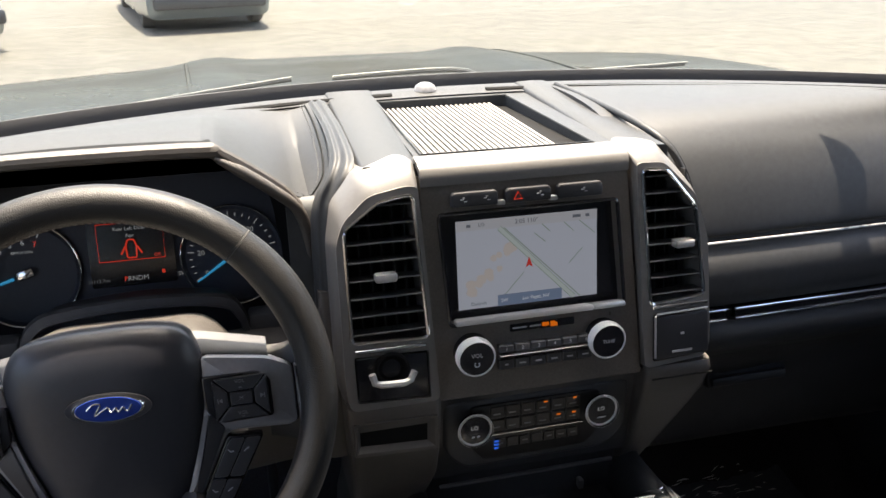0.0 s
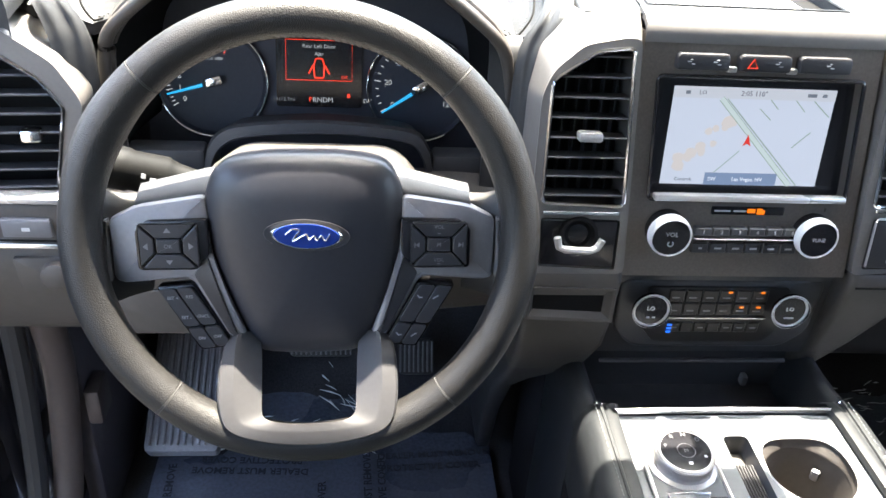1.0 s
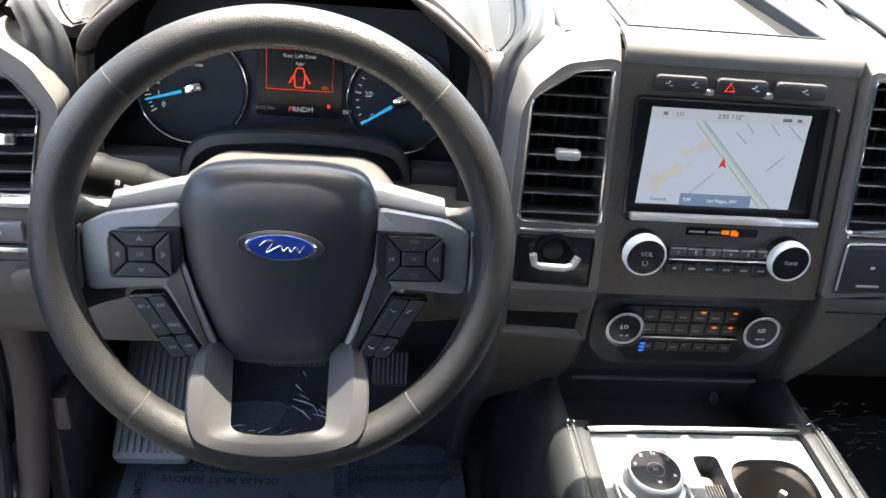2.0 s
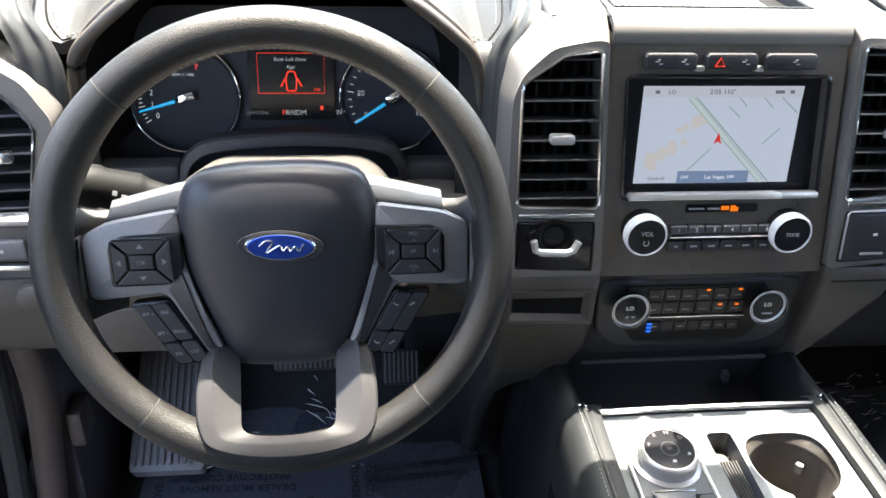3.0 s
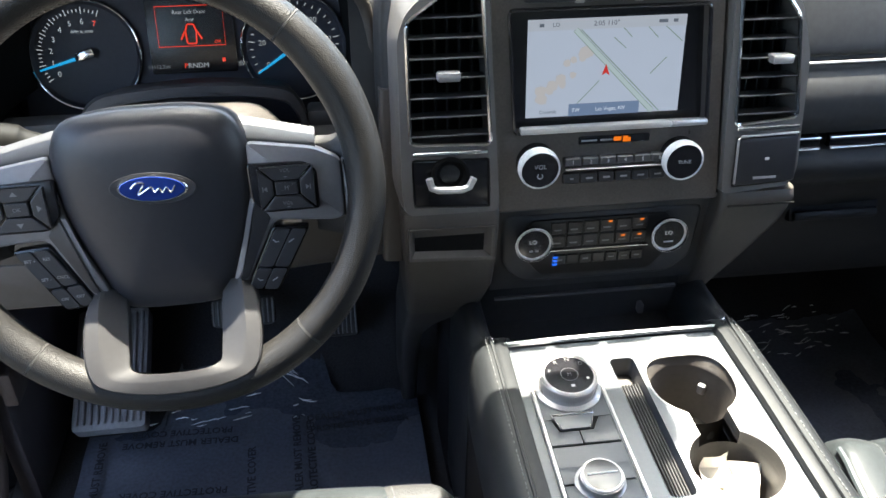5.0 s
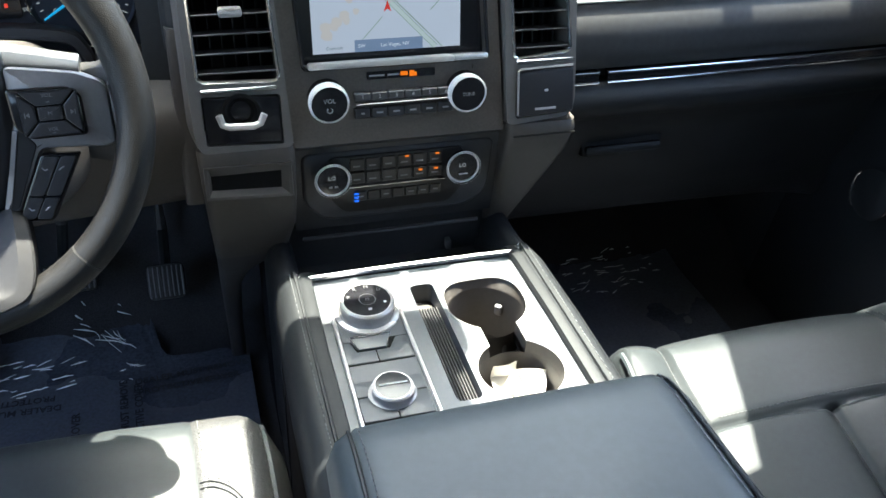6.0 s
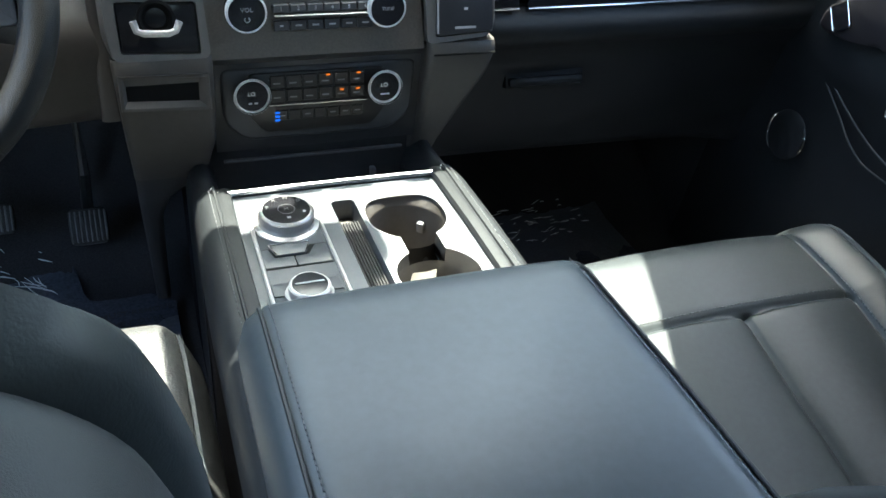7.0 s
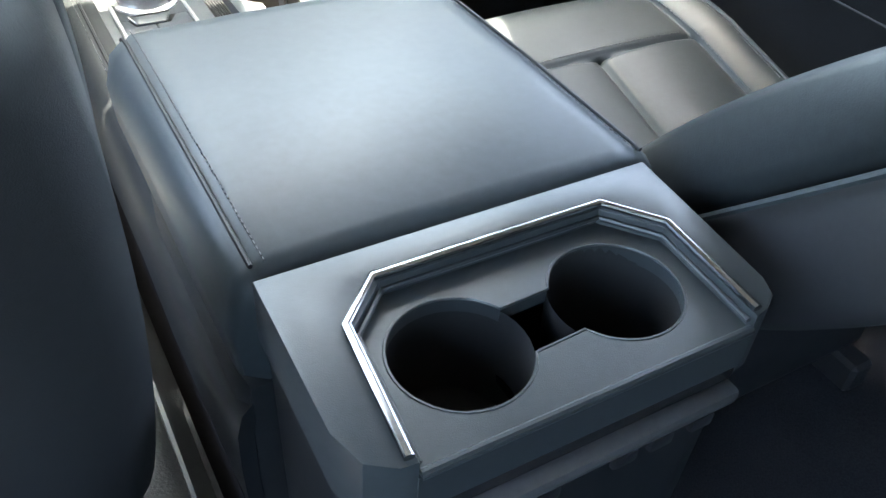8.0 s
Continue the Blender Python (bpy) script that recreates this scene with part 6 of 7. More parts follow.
def dial(cx, cy, r, top, label):
    dm = axes((cx, cy, 0.424), (1, 0, 0), (0, -0.05, 1))
    h = top - 0.424
    base = part("dial", lathe([(r * 1.22, 0.0), (r * 1.2, h * 0.25), (r * 1.05, h * 0.35), (r * 1.04, h * 0.42), (r, h * 0.5), (r * 0.98, h * 0.92), (r * 0.92, h), (r * 0.86, h)], 48, dm), SATIN, con, label)
    bm = B()
    for i in range(90):
        rbox(bm, (r * 0.997, 0, h * 0.66), (0.0008, 0.0010, h * 0.42), 0, 1, dm @ pose(0, 0, 0, 0, 0, 4 * i))
    part("knurling", bm, SATIN, base)
    part("face", lathe([(r * 0.87, h - 0.002), (r * 0.86, h + 0.0004), (r * 0.5, h + 0.001), (0, h + 0.0012)], 40, dm), GLOSS, base)
    return base, dm @ Matrix.Translation((0, 0, h + 0.0016))


g, gm = dial(-0.076, 0.800, 0.0315, 0.448, "silver dial shifter with black face")
for ch, d in (("P", 165), ("R", 122), ("N", 83), ("D", 40)):
    lettering(ch, 0.0075, gm @ Matrix.Translation((0.0215 * math.cos(radians(d)), 0.0215 * math.sin(radians(d)), 0)), DIM_MARK, g)
lettering("M", 0.0065, gm @ Matrix.Translation((0, -0.001, 0)), DIM_MARK, g)
part("face_ring", tube([gm @ Vector((0.0095 * math.cos(a), -0.001 + 0.0095 * math.sin(a), 0)) for a in np.linspace(0, 2 * math.pi, 24, endpoint=False)], 0.0005, 4, closed=True), DIM_MARK, g)
bars([(0.019, -0.009, 0.003), (0.0, -0.018, 0.004)], 0.003, gm, GREY_MARK, g, "symbol")
k2, k2m = dial(-0.078, 0.664, 0.0215, 0.441, "silver drive mode dial")
bars([(0.0, 0.001, 0.030)], 0.002, k2m, GREY_MARK, k2, "symbol")
# crumpled slips of paper in the rear cup well
for (sx0, sy0, sz0), (tx, ty, tz), w in (((0.062, 0.690, 0.380), (62, 8, 12), 0.034), ((0.086, 0.678, 0.376), (40, -14, -28), 0.036), ((0.060, 0.662, 0.372), (18, 10, 35), 0.040)):
    ps = thing("paper_slip", (sx0, sy0, sz0), "crumpled white paper slip in the rear cup well", "paper", "paper slips")
    pm0 = pose(sx0, sy0, sz0, tx, ty, tz)
    part("slip", sheet([[pm0 @ Vector((u * w, v * 0.028, 0.004 * math.sin(5 * u + 2 * v) + 0.003 * math.cos(6 * v))) for u in np.linspace(-0.5, 0.5, 7)] for v in np.linspace(-1, 1, 9)], 0.0006), PAPER, ps)

# open bin ahead of the deck, below the stack
bm = B()
rows = []
for y, z in ((0.892, 0.420), (0.90, 0.405), (0.915, 0.370), (0.94, 0.352), (1.00, 0.348), (1.02, 0.355), (1.03, 0.40)):
    rows.append([(x, y, z) for x in np.linspace(-0.150, 0.150, 9)])
part("front_bin", sheet(rows, 0.01), PLASTIC, con, "black open bin ahead of the deck", smooth=50)
for s in (-1, 1):
    rings = [[(s * x, y, z + dz * (z > 0.33)) for x, z in ((0.128, 0.340), (0.134, 0.385), (0.142, 0.412), (0.150, 0.420), (0.160, 0.418), (0.168, 0.406), (0.1715, 0.385), (0.172, 0.05), (0.128, 0.05))] for y, dz in ((0.886, 0.006), (0.92, 0.002), (0.96, 0.0), (1.00, 0.001), (1.04, 0.002))]
    part("bin_wall", loft(rings), GLOVEBOX, con, smooth=60)
part("bin_lip", rbox(B(), (0.0, 0.985, 0.415), (0.245, 0.006, 0.004), 0.0015, 2), SATIN_DARK, con)
us = part("charge_port", rbox(B(), (0.087, 1.004, 0.366), (0.008, 0.012, 0.015), 0.002, 2), PLASTIC_GREY, con)
part("bin_back", rbox(B(), (0, 1.02, 0.39), (0.30, 0.02, 0.12), 0.004, 1), PLASTIC, con)
part("core", rbox(B(), (0, 0.60, 0.17), (0.33, 0.60, 0.34), 0.01, 1), PLASTIC, con)

# armrest lid
arm = thing("armrest", (0, 0.37, 0.40), "wide black leather armrest lid with stitched edges", "armrest")
rings = []
for y, w, zt, zb in ((0.562, 0.146, 0.478, 0.436), (0.556, 0.151, 0.500, 0.432), (0.546, 0.153, 0.515, 0.430), (0.532, 0.154, 0.523, 0.430), (0.51, 0.154, 0.5275, 0.430), (0.36, 0.155, 0.5295, 0.430), (0.215, 0.155, 0.5285, 0.430), (0.204, 0.154, 0.524, 0.430), (0.200, 0.152, 0.515, 0.432)):
    o = [(-w + 0.004, zb), (-w - 0.012, zb + 0.012), (-w - 0.014, (zb + zt) / 2), (-w - 0.006, zt - 0.014), (-w + 0.004, zt - 0.0055), (-w + 0.0085, zt - 0.0045), (-w + 0.0115, zt - 0.0010), (-w + 0.03, zt + 0.0006), (-0.05, zt + 0.002), (0.05, zt + 0.002), (w - 0.03, zt + 0.0006), (w - 0.0115, zt - 0.0010), (w - 0.0085, zt - 0.0045), (w - 0.004, zt - 0.0055), (w + 0.006, zt - 0.014), (w + 0.014, (zb + zt) / 2), (w + 0.012, zb + 0.012), (w - 0.004, zb)]
    rings.append([(x, y, z) for x, z in o])
part("lid", loft(rings), LEATHER, arm, "smooth black leather pad", smooth=55)
for s in (-1, 1):
    part("piping", tube([(s * 0.1475, 0.545, 0.5125), (s * 0.1482, 0.53, 0.5205), (s * 0.1485, 0.51, 0.5245), (s * 0.1495, 0.36, 0.5265), (s * 0.1495, 0.21, 0.5250)], 0.0018, 6), SHADED_LEATHER, arm)
    bm = stitches([(s * 0.1405, 0.535, 0.5245), (s * 0.1405, 0.51, 0.5278), (s * 0.1415, 0.36, 0.5300), (s * 0.1415, 0.208, 0.5290)], 0.0055, 0.0007)
    part("stitching", bm, THREAD, arm)
# Base below the lid, in the leather darkened for side shade.
part("lid_base", rbox(B(), (0, 0.375, 0.30), (0.335, 0.35, 0.255), 0.02, 2), SHADED_LEATHER, arm)

# rear cup holder unit
rc = thing("rear_cup_holder", (0, 0.12, 0.3), "dark grey rear cup holder unit with chrome edge", "cup holder")
rm = axes((0, 0, 0.5255), (1, 0, 0), (0, 0, 1))
top = rounded([(-0.153, 0.197), (-0.156, 0.078), (-0.148, 0.053), (-0.125, 0.043), (0.100, 0.043), (0.122, 0.050), (0.130, 0.066), (0.141, 0.197)], 0.005)
rim_o = [(-0.153, 0.197), (-0.156, 0.078), (-0.149, 0.054), (-0.134, 0.0435), (-0.124, 0.0425)] + [(-0.115, 0.137), (-0.086, 0.165), (0.077, 0.165), (0.105, 0.131)] + [(0.101, 0.0425), (0.112, 0.0445), (0.124, 0.052), (0.130, 0.066), (0.141, 0.197)]
part("top_panel", solid(rim_o, 0.05, rm, 0.0012, 2), PLASTIC_SLATE, rc, "smooth dark grey top panel")
cups = [(x, y) for x, y in circle(-0.064, 0.105, 0.0435, 36, radians(27), radians(333))] + [(x, y) for x, y in circle(0.049, 0.107, 0.0430, 36, radians(207), radians(513))]
bm = plate([(-0.086, 0.166), (-0.1155, 0.137), (-0.1245, 0.041), (0.1015, 0.041), (0.1055, 0.131), (0.077, 0.166)], [cups], 0.03, rm @ Matrix.Translation((0, 0, -0.012)), 0.012)
part("well_plate", bm, PLASTIC_SLATE, rc)
ringp = [rm @ Vector((x, y, -0.0125)) for x, y in cups]
part("well_rim", tube(ringp, 0.0013, 6, closed=True), PLASTIC_SLATE, rc)
for cx in (-0.064, 0.049):
    part("cup_well", lathe([(0.0440, -0.003), (0.043, -0.02), (0.040, -0.08), (0, -0.085)], 36, rm @ Matrix.Translation((cx, 0.106, -0.013))), RUBBER, rc, "deep black cup holder")
part("well_bridge", rbox(B(), (0, 0.1, 0.455), (0.05, 0.04, 0.006), 0), SHADOWGAP, rc)
pts = [(-0.128, 0.046), (-0.119, 0.139), (-0.089, 0.169), (0.080, 0.169), (0.109, 0.133), (0.104, 0.046)]
part("chrome_edge", tube([rm @ Vector((x, y, 0.002)) for x, y in pts], 0.0032, 10, flat=0.8), CHROME_DARK, rc, "faceted chrome edging")
part("inner_edge", tube([rm @ Vector((x * 0.955, 0.046 + (y - 0.046) * 0.955, -0.006)) for x, y in pts], 0.0018, 6), PLASTIC_SLATE, rc)
rings = []
for z, k in ((0.500, 0.995), (0.478, 0.985), (0.455, 0.97), (0.30, 0.95), (0.05, 0.93)):
    rings.append([(-0.006 + (x + 0.006) * k, 0.197 + (y - 0.197) * k, z) for x, y in top])
part("body", loft(rings, caps=False), GLOVEBOX, rc)
part("rear_lip", tube([rm @ Vector((x, 0.0425, -0.011)) for x in np.linspace(-0.123, 0.100, 5)], 0.0032, 10, up=(0, 0, 1)), PLASTIC_SLATE, rc, "rounded lip at the open end of the tray")
part("rear_face", rbox(B(), (-0.012, 0.049, 0.487), (0.235, 0.012, 0.044), 0.005, 2), GLOSS, rc)
part("silver_ledge", rbox(B(), (-0.012, 0.043, 0.458), (0.235, 0.018, 0.013), 0.004, 2), SATIN_DARK, rc)
for x in (-0.06, -0.03, 0.03, 0.06, 0.095):
    part("rear_key", rbox(B(), (x, 0.050, 0.425), (0.02, 0.012, 0.014), 0.003, 2), BUTTON, rc)
part("seam_gap", rbox(B(), (0, 0.197, 0.500), (0.29, 0.006, 0.04), 0.001, 1), SHADOWGAP, rc)

# ---- front seats ----


def seat(cx, inner, recline, label, hinge_y=0.27, hinge_z=0.34, piped=True, seam_u=0.153, lift=0.0):
    """A leather front seat; inner is the sign of the side that faces the console."""
    st = thing("car_seat", (cx, 0.5, 0.05), label, "car seat", "front seats")
    part("base", rbox(B(), (cx, 0.47, 0.15), (0.46, 0.50, 0.22), 0.03, 2), PLASTIC, st)
    part("seat_rail", rbox(B(), (cx - 0.19, 0.47, 0.025), (0.04, 0.56, 0.05), 0.006, 1), PLASTIC, st)
    part("seat_rail", rbox(B(), (cx + 0.19, 0.47, 0.025), (0.04, 0.56, 0.05), 0.006, 1), PLASTIC, st)

    def cushion_z(u, y):
        """Height of the cushion at u from the middle and at y."""
        a = abs(u)
        z = 0.312 + 0.040 * (y - 0.45) / 0.3 - (0.12 * max(0.0, 0.614 - y) if lift == 0 else 0)
        if a > seam_u + 0.002:
            z += 0.014 * (1 if lift == 0 else 0.2) * math.sin(min(1.0, (a - seam_u - 0.002) / 0.07) * math.pi / 2) - 0.07 * max(0, (a - 0.250) / 0.042) ** 2
        z += lift * min(1, max(0, (y - 0.50) / 0.15))
        f = max(0, (y - 0.715) / 0.07)
        z -= 0.055 * f ** 2.2
        for s0 in (0.0, -seam_u, seam_u):
            if y < 0.614 or s0 != 0.0:
                z -= (0.007 if lift == 0 else 0.0016) * math.exp(-((u - s0) / (0.006 if lift == 0 else 0.003)) ** 2)
        if a < seam_u + 0.002:
            z -= 0.007 * math.exp(-((y - 0.614) / 0.006) ** 2)
            z += 0.008 * (1 - (abs(a - seam_u / 2) / (seam_u / 2)) ** 2) if y < 0.614 else 0.006 * (1 - (a / seam_u) ** 2)
        return z

    us = sorted(set(list(np.linspace(-0.290, 0.290, 60)) + [s0 + d for s0 in (0.0, -seam_u, seam_u) for d in (-0.009, -0.006, -0.003, 0, 0.003, 0.006, 0.009)]))
    ys = sorted(set(list(np.linspace(0.20, 0.782, 40)) + [0.614 + d for d in (-0.009, -0.006, -0.003, 0, 0.003, 0.006, 0.009)]))
    us_f, ys_f = list(us), list(ys)

    def edge(u, y):
        k = max(0, (y - 0.60) / 0.182)
        lim = 0.290 - 0.022 * k ** 3 if lift == 0 else 0.303 - 0.010 * k ** 3
        if lift == 0 and abs(u) > seam_u:
            u = math.copysign(seam_u + (abs(u) - seam_u) * 0.70, u)
        return u * lim / 0.290, y - 0.018 * (abs(u) / 0.290) ** 4 * k

    rows = []
    for y in ys_f:
        row = []
        for u in us_f:
            uu, yy = edge(u, y)
            row.append((cx + uu, yy, cushion_z(u, y)))
        a0, a1 = row[0], row[-1]
        rows.append([(a0[0] + 0.004, a0[1], 0.17), (a0[0] - 0.004, a0[1], 0.24)] + row + [(a1[0] + 0.004, a1[1], 0.24), (a1[0] - 0.004, a1[1], 0.17)])
    cut0 = 2 + min(range(len(us_f)), key=lambda i: abs(us_f[i] + seam_u))
    cut1 = 2 + min(range(len(us_f)), key=lambda i: abs(us_f[i] - seam_u))
    last = rows[-1]
    rows.append([(x, y + 0.010, min(z, z * 0.5 + 0.13)) for x, y, z in last])
    rows.append([(x, y + 0.002, min(z, 0.18)) for x, y, z in last])

    def seam(line):
        part("stitching", stitches(line, 0.0055, 0.0008), THREAD, st)

    part("cushion", sheet([r[cut0:cut1 + 1] for r in rows], 0.01), SEAT_LEATHER, st, "black leather cushion with sewn panels", smooth=60)
    for cut in (slice(0, cut0 + 1), slice(cut1, None)):
        part("bolster", sheet([r[cut] for r in rows], 0.01), LEATHER_GRAIN if lift else SEAT_LEATHER, st, "grained leather side bolster", smooth=60)
    if lift:
        for off in (0.0, 0.007):
            arc = [(inner * (0.201 + u), y - off) for u, y in ((0.0, 0.662), (0.014, 0.660), (0.030, 0.648), (0.042, 0.628), (0.052, 0.600), (0.057, 0.565), (0.058, 0.50))]
            line = [(cx + edge(u, y)[0], edge(u, y)[1], cushion_z(u, y) + 0.0004) for u, y, _ in smooth_path([(u, y, 0) for u, y in arc], 5)]
            part("piping", tube(line, 0.0016, 6), LEATHER_GRAIN, st)
            seam([(x + inner * 0.002, y + 0.003, z + 0.0003) for x, y, z in line])
    for s0 in (-seam_u - 0.007, seam_u + 0.007):
        seam([(cx + edge(s0, y)[0], edge(s0, y)[1], cushion_z(s0, y) + 0.0003) for y in np.linspace(0.26, 0.76, 50)])
    seam([(cx + u, 0.624, cushion_z(u, 0.624) + 0.0003) for u in np.linspace(-0.15, 0.15, 30)])
    for s0 in (-0.245, 0.245) if lift == 0 else ():
        seam([(cx + edge(s0, y)[0], edge(s0, y)[1], cushion_z(s0, y) + 0.0003) for y in np.linspace(0.30, 0.70, 50)])
    for s0 in (-0.262, 0.262) if lift == 0 else (-0.271, 0.271):
        pts = [(cx + edge(s0, y)[0], edge(s0, y)[1], cushion_z(s0, y) + 0.002) for y in np.linspace(0.24, 0.74, 24)]
        part("piping", tube(pts, 0.0035, 6), LEATHER, st)
    # backrest: a padded front and a shell behind it, leaning back from the hinge
    bmx = pose(cx, hinge_y, hinge_z, recline, 0, 0)
    tall, groove = (1.045, -0.012) if lift else (1.0, -0.018)
    LEVELS = ((0.0, 0.235, 0.10, 0.02), (0.06, 0.260, 0.12, 0.045), (0.20, 0.272, 0.13, 0.055), (0.32, 0.274, 0.125, 0.052), (0.40, 0.266, 0.12, 0.042), (0.45, 0.250, 0.105, 0.028), (0.485, 0.215, 0.09, 0.015), (0.52, 0.15, 0.065, 0.006), (0.535, 0.10, 0.03, 0.0))
    for name, mat in (("backrest_pad", SEAT_LEATHER), ("backrest_shell", PLASTIC)):
        rings = []
        for h, w, t, bol in LEVELS:
            if name == "backrest_pad":
                k = min(1.0, w / 0.2)
                o = [(-w + 0.03 * k, groove - 0.02), (-w + 0.010 * k, groove), (-w + 0.001, groove + 0.007), (-w - 0.003, groove + 0.022), (-w + 0.006 * k, bol - 0.008), (-w + 0.022 * k, bol), (-w + 0.060 * k, bol * 0.98), (-w + 0.088 * k, bol * 0.6), (-w + 0.100 * k, -0.004), (-w + 0.108 * k, 0.0), (-0.3 * w, 0.006), (0, 0.0)]
            else:
                o = [(-w + 0.06, -t), (-w + 0.025, -t + 0.010), (-w + 0.006, -t + 0.030), (-w + 0.001, groove - 0.014), (-w + 0.006, groove - 0.004), (-w + 0.04, groove - 0.02)]
            o = o + [(-x, y) for x, y in reversed(o) if abs(x) > 1e-6]
            rings.append([bmx @ Vector((x, y, h * tall - (0.006 if name == "backrest_shell" and h > 0.4 else 0))) for x, y in o])
        fine = []
        for i in range(len(rings) - 1):
            r0, r1, r2, r3 = rings[max(0, i - 1)], rings[i], rings[i + 1], rings[min(len(rings) - 1, i + 2)]
            for k in range(4):
                t = k / 4
                fine.append([0.5 * ((2 * b_) + (c_ - a_) * t + (2 * a_ - 5 * b_ + 4 * c_ - d_) * t * t + (3 * b_ - a_ - 3 * c_ + d_) * t ** 3) for a_, b_, c_, d_ in zip(r0, r1, r2, r3)])
        fine.append(rings[-1])
        part(name, loft(fine), mat, st, "black leather backrest with side bolsters" if mat is SEAT_LEATHER else "", smooth=60)
    for s in (-1, 1) if piped else ():
        pts = smooth_path([bmx @ Vector((s * (w + 0.003), -0.020, h)) for h, w, t, bol in LEVELS[:-2]], 5)
        part("piping", tube(pts, 0.0032, 6), LEATHER, st)
    hr = bmx @ Matrix.Translation((0, -0.03, 0.64))
    part("headrest", rbox(B(), (0, 0, 0), (0.27, 0.10, 0.15), 0.04, 3, hr), LEATHER, st)
    for s in (-0.06, 0.06):
        part("headrest_post", tube([hr @ Vector((s, 0, -0.13)), hr @ Vector((s, 0, -0.05))], 0.006, 8), CHROME, st)
    return st


seat(0.460, -1, 44, "black leather passenger seat, reclined, with sun on its front corner", 0.30, 0.37, True, 0.172)
seat(-0.490, 1, 15, "black leather driver's seat with sunlit front edge", 0.30, 0.34, False, 0.199, 0.013)

# ---- floor mats, pedals, footrest ----
mat = thing("floor_mat", (-0.45, 1.1, 0.01), "blue-grey driver's mat under crinkled clear film", "floor mat", "floor mats")


def step(x, at, w):
    return 1 / (1 + math.exp(-(x - at) / w))


def mat_sheet(x0, x1, y0, y1, z0, cut=None):
    """A mat with a wavy film skin; cut gives how far it reaches forward at x."""
    rows = []
    for v in np.linspace(0, 1, 60):
        row = []
        for x in np.linspace(x0, x1, 60):
            y = y0 + v * ((cut(x) if cut else y1) - y0)
            t = max(0, (y - 1.26) / 0.25)
            z = z0 + 0.09 * t * t + 0.004 * noise.noise((x * 16, y * 16, 3)) + 0.0025 * abs(noise.noise((x * 45 + 3, y * 30, 7)))
            row.append((x, y, z))
        rows.append(row)
    return sheet(rows, 0.006)


part("rubber_mat", mat_sheet(-0.755, -0.200, 0.80, 1.46, 0.022, lambda x: 1.20 + 0.25 * step(x, -0.625, 0.006) - 0.20 * step(x, -0.362, 0.006) - 0.03 * step(x, -0.225, 0.006)), MAT_FILM, mat)
INK = material("faded_black_print", (0.02, 0.022, 0.032), 0.6, 0, 0.3, 60)
for words, x, y, turn in (("DEALER MUST REMOVE", -0.60, 1.158, 178), ("PROTECTIVE COVER", -0.60, 1.181, 178), ("DEALER MUST REMOVE", -0.300, 1.190, 3), ("PROTECTIVE COVER", -0.305, 1.163, 3), ("DEALER MUST REMOVE", -0.722, 1.08, 92), ("PROTECTIVE COVER", -0.480, 1.05, 92),
                          ("DEALER MUST REMOVE", -0.408, 1.10, 92), ("PROTECTIVE COVER", -0.385, 1.10, 92), ("DEALER MUST REMOVE", -0.60, 1.03, 178), ("PROTECTIVE COVER", -0.60, 1.053, 178)):
    lettering(words, 0.018, pose(x, y, 0.0315, 0, 0, turn), INK, mat, bold=0.0003)
# folds in the film; their pale colour stands in for the glints on them
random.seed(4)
FILM_GLINT = material("pale_film_glint", (0.75, 0.77, 0.80), 0.25, 0, 0.1, 60)


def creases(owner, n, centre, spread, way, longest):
    """Short raised folds of film, pale as glints, scattered about a centre and lying one way."""
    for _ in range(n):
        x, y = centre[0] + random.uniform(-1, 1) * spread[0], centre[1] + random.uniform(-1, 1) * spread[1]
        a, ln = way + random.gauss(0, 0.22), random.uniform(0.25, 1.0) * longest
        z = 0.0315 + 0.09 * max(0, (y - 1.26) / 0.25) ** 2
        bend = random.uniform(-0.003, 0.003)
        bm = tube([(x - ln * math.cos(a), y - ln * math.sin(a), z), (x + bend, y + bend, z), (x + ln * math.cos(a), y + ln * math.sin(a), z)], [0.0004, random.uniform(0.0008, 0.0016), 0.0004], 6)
        part("fold_glint", bm, FILM_GLINT, owner)


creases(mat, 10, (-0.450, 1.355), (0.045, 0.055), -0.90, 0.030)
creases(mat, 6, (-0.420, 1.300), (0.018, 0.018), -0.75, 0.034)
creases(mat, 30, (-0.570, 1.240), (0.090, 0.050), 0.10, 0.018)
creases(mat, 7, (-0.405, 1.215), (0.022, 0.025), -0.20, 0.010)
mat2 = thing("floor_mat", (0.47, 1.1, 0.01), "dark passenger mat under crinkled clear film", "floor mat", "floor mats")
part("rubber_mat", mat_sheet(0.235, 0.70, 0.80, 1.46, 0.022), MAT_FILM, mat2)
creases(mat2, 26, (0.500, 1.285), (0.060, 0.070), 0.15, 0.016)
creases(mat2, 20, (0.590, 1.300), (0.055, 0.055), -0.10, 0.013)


def pedal(cx, cy, cz, w, h, label):
    p = thing("pedal", (cx, cy, cz), label, "pedal", "pedals")
    pm = axes((cx, cy, cz), (1, 0, 0), (0, -0.8, 0.6))
    part("pad", solid(rect(-w / 2, -h / 2, w / 2, h / 2, 0.012), 0.012, pm, 0.003), RUBBER, p)
    n = int(w / 0.008)
    for i in range(n):
        part("rib", rbox(B(), (-w / 2 + w * (i + 0.5) / n, 0, 0.001), (0.0035, h * 0.86, 0.004), 0.001, 1, pm), PLASTIC_GREY, p)
    part("arm", tube([pm @ Vector((0, 0, -0.012)), pm @ Vector((0, 0.10, -0.07)), (cx, cy + 0.12, cz + 0.28)], 0.010, 8), PLASTIC, p)


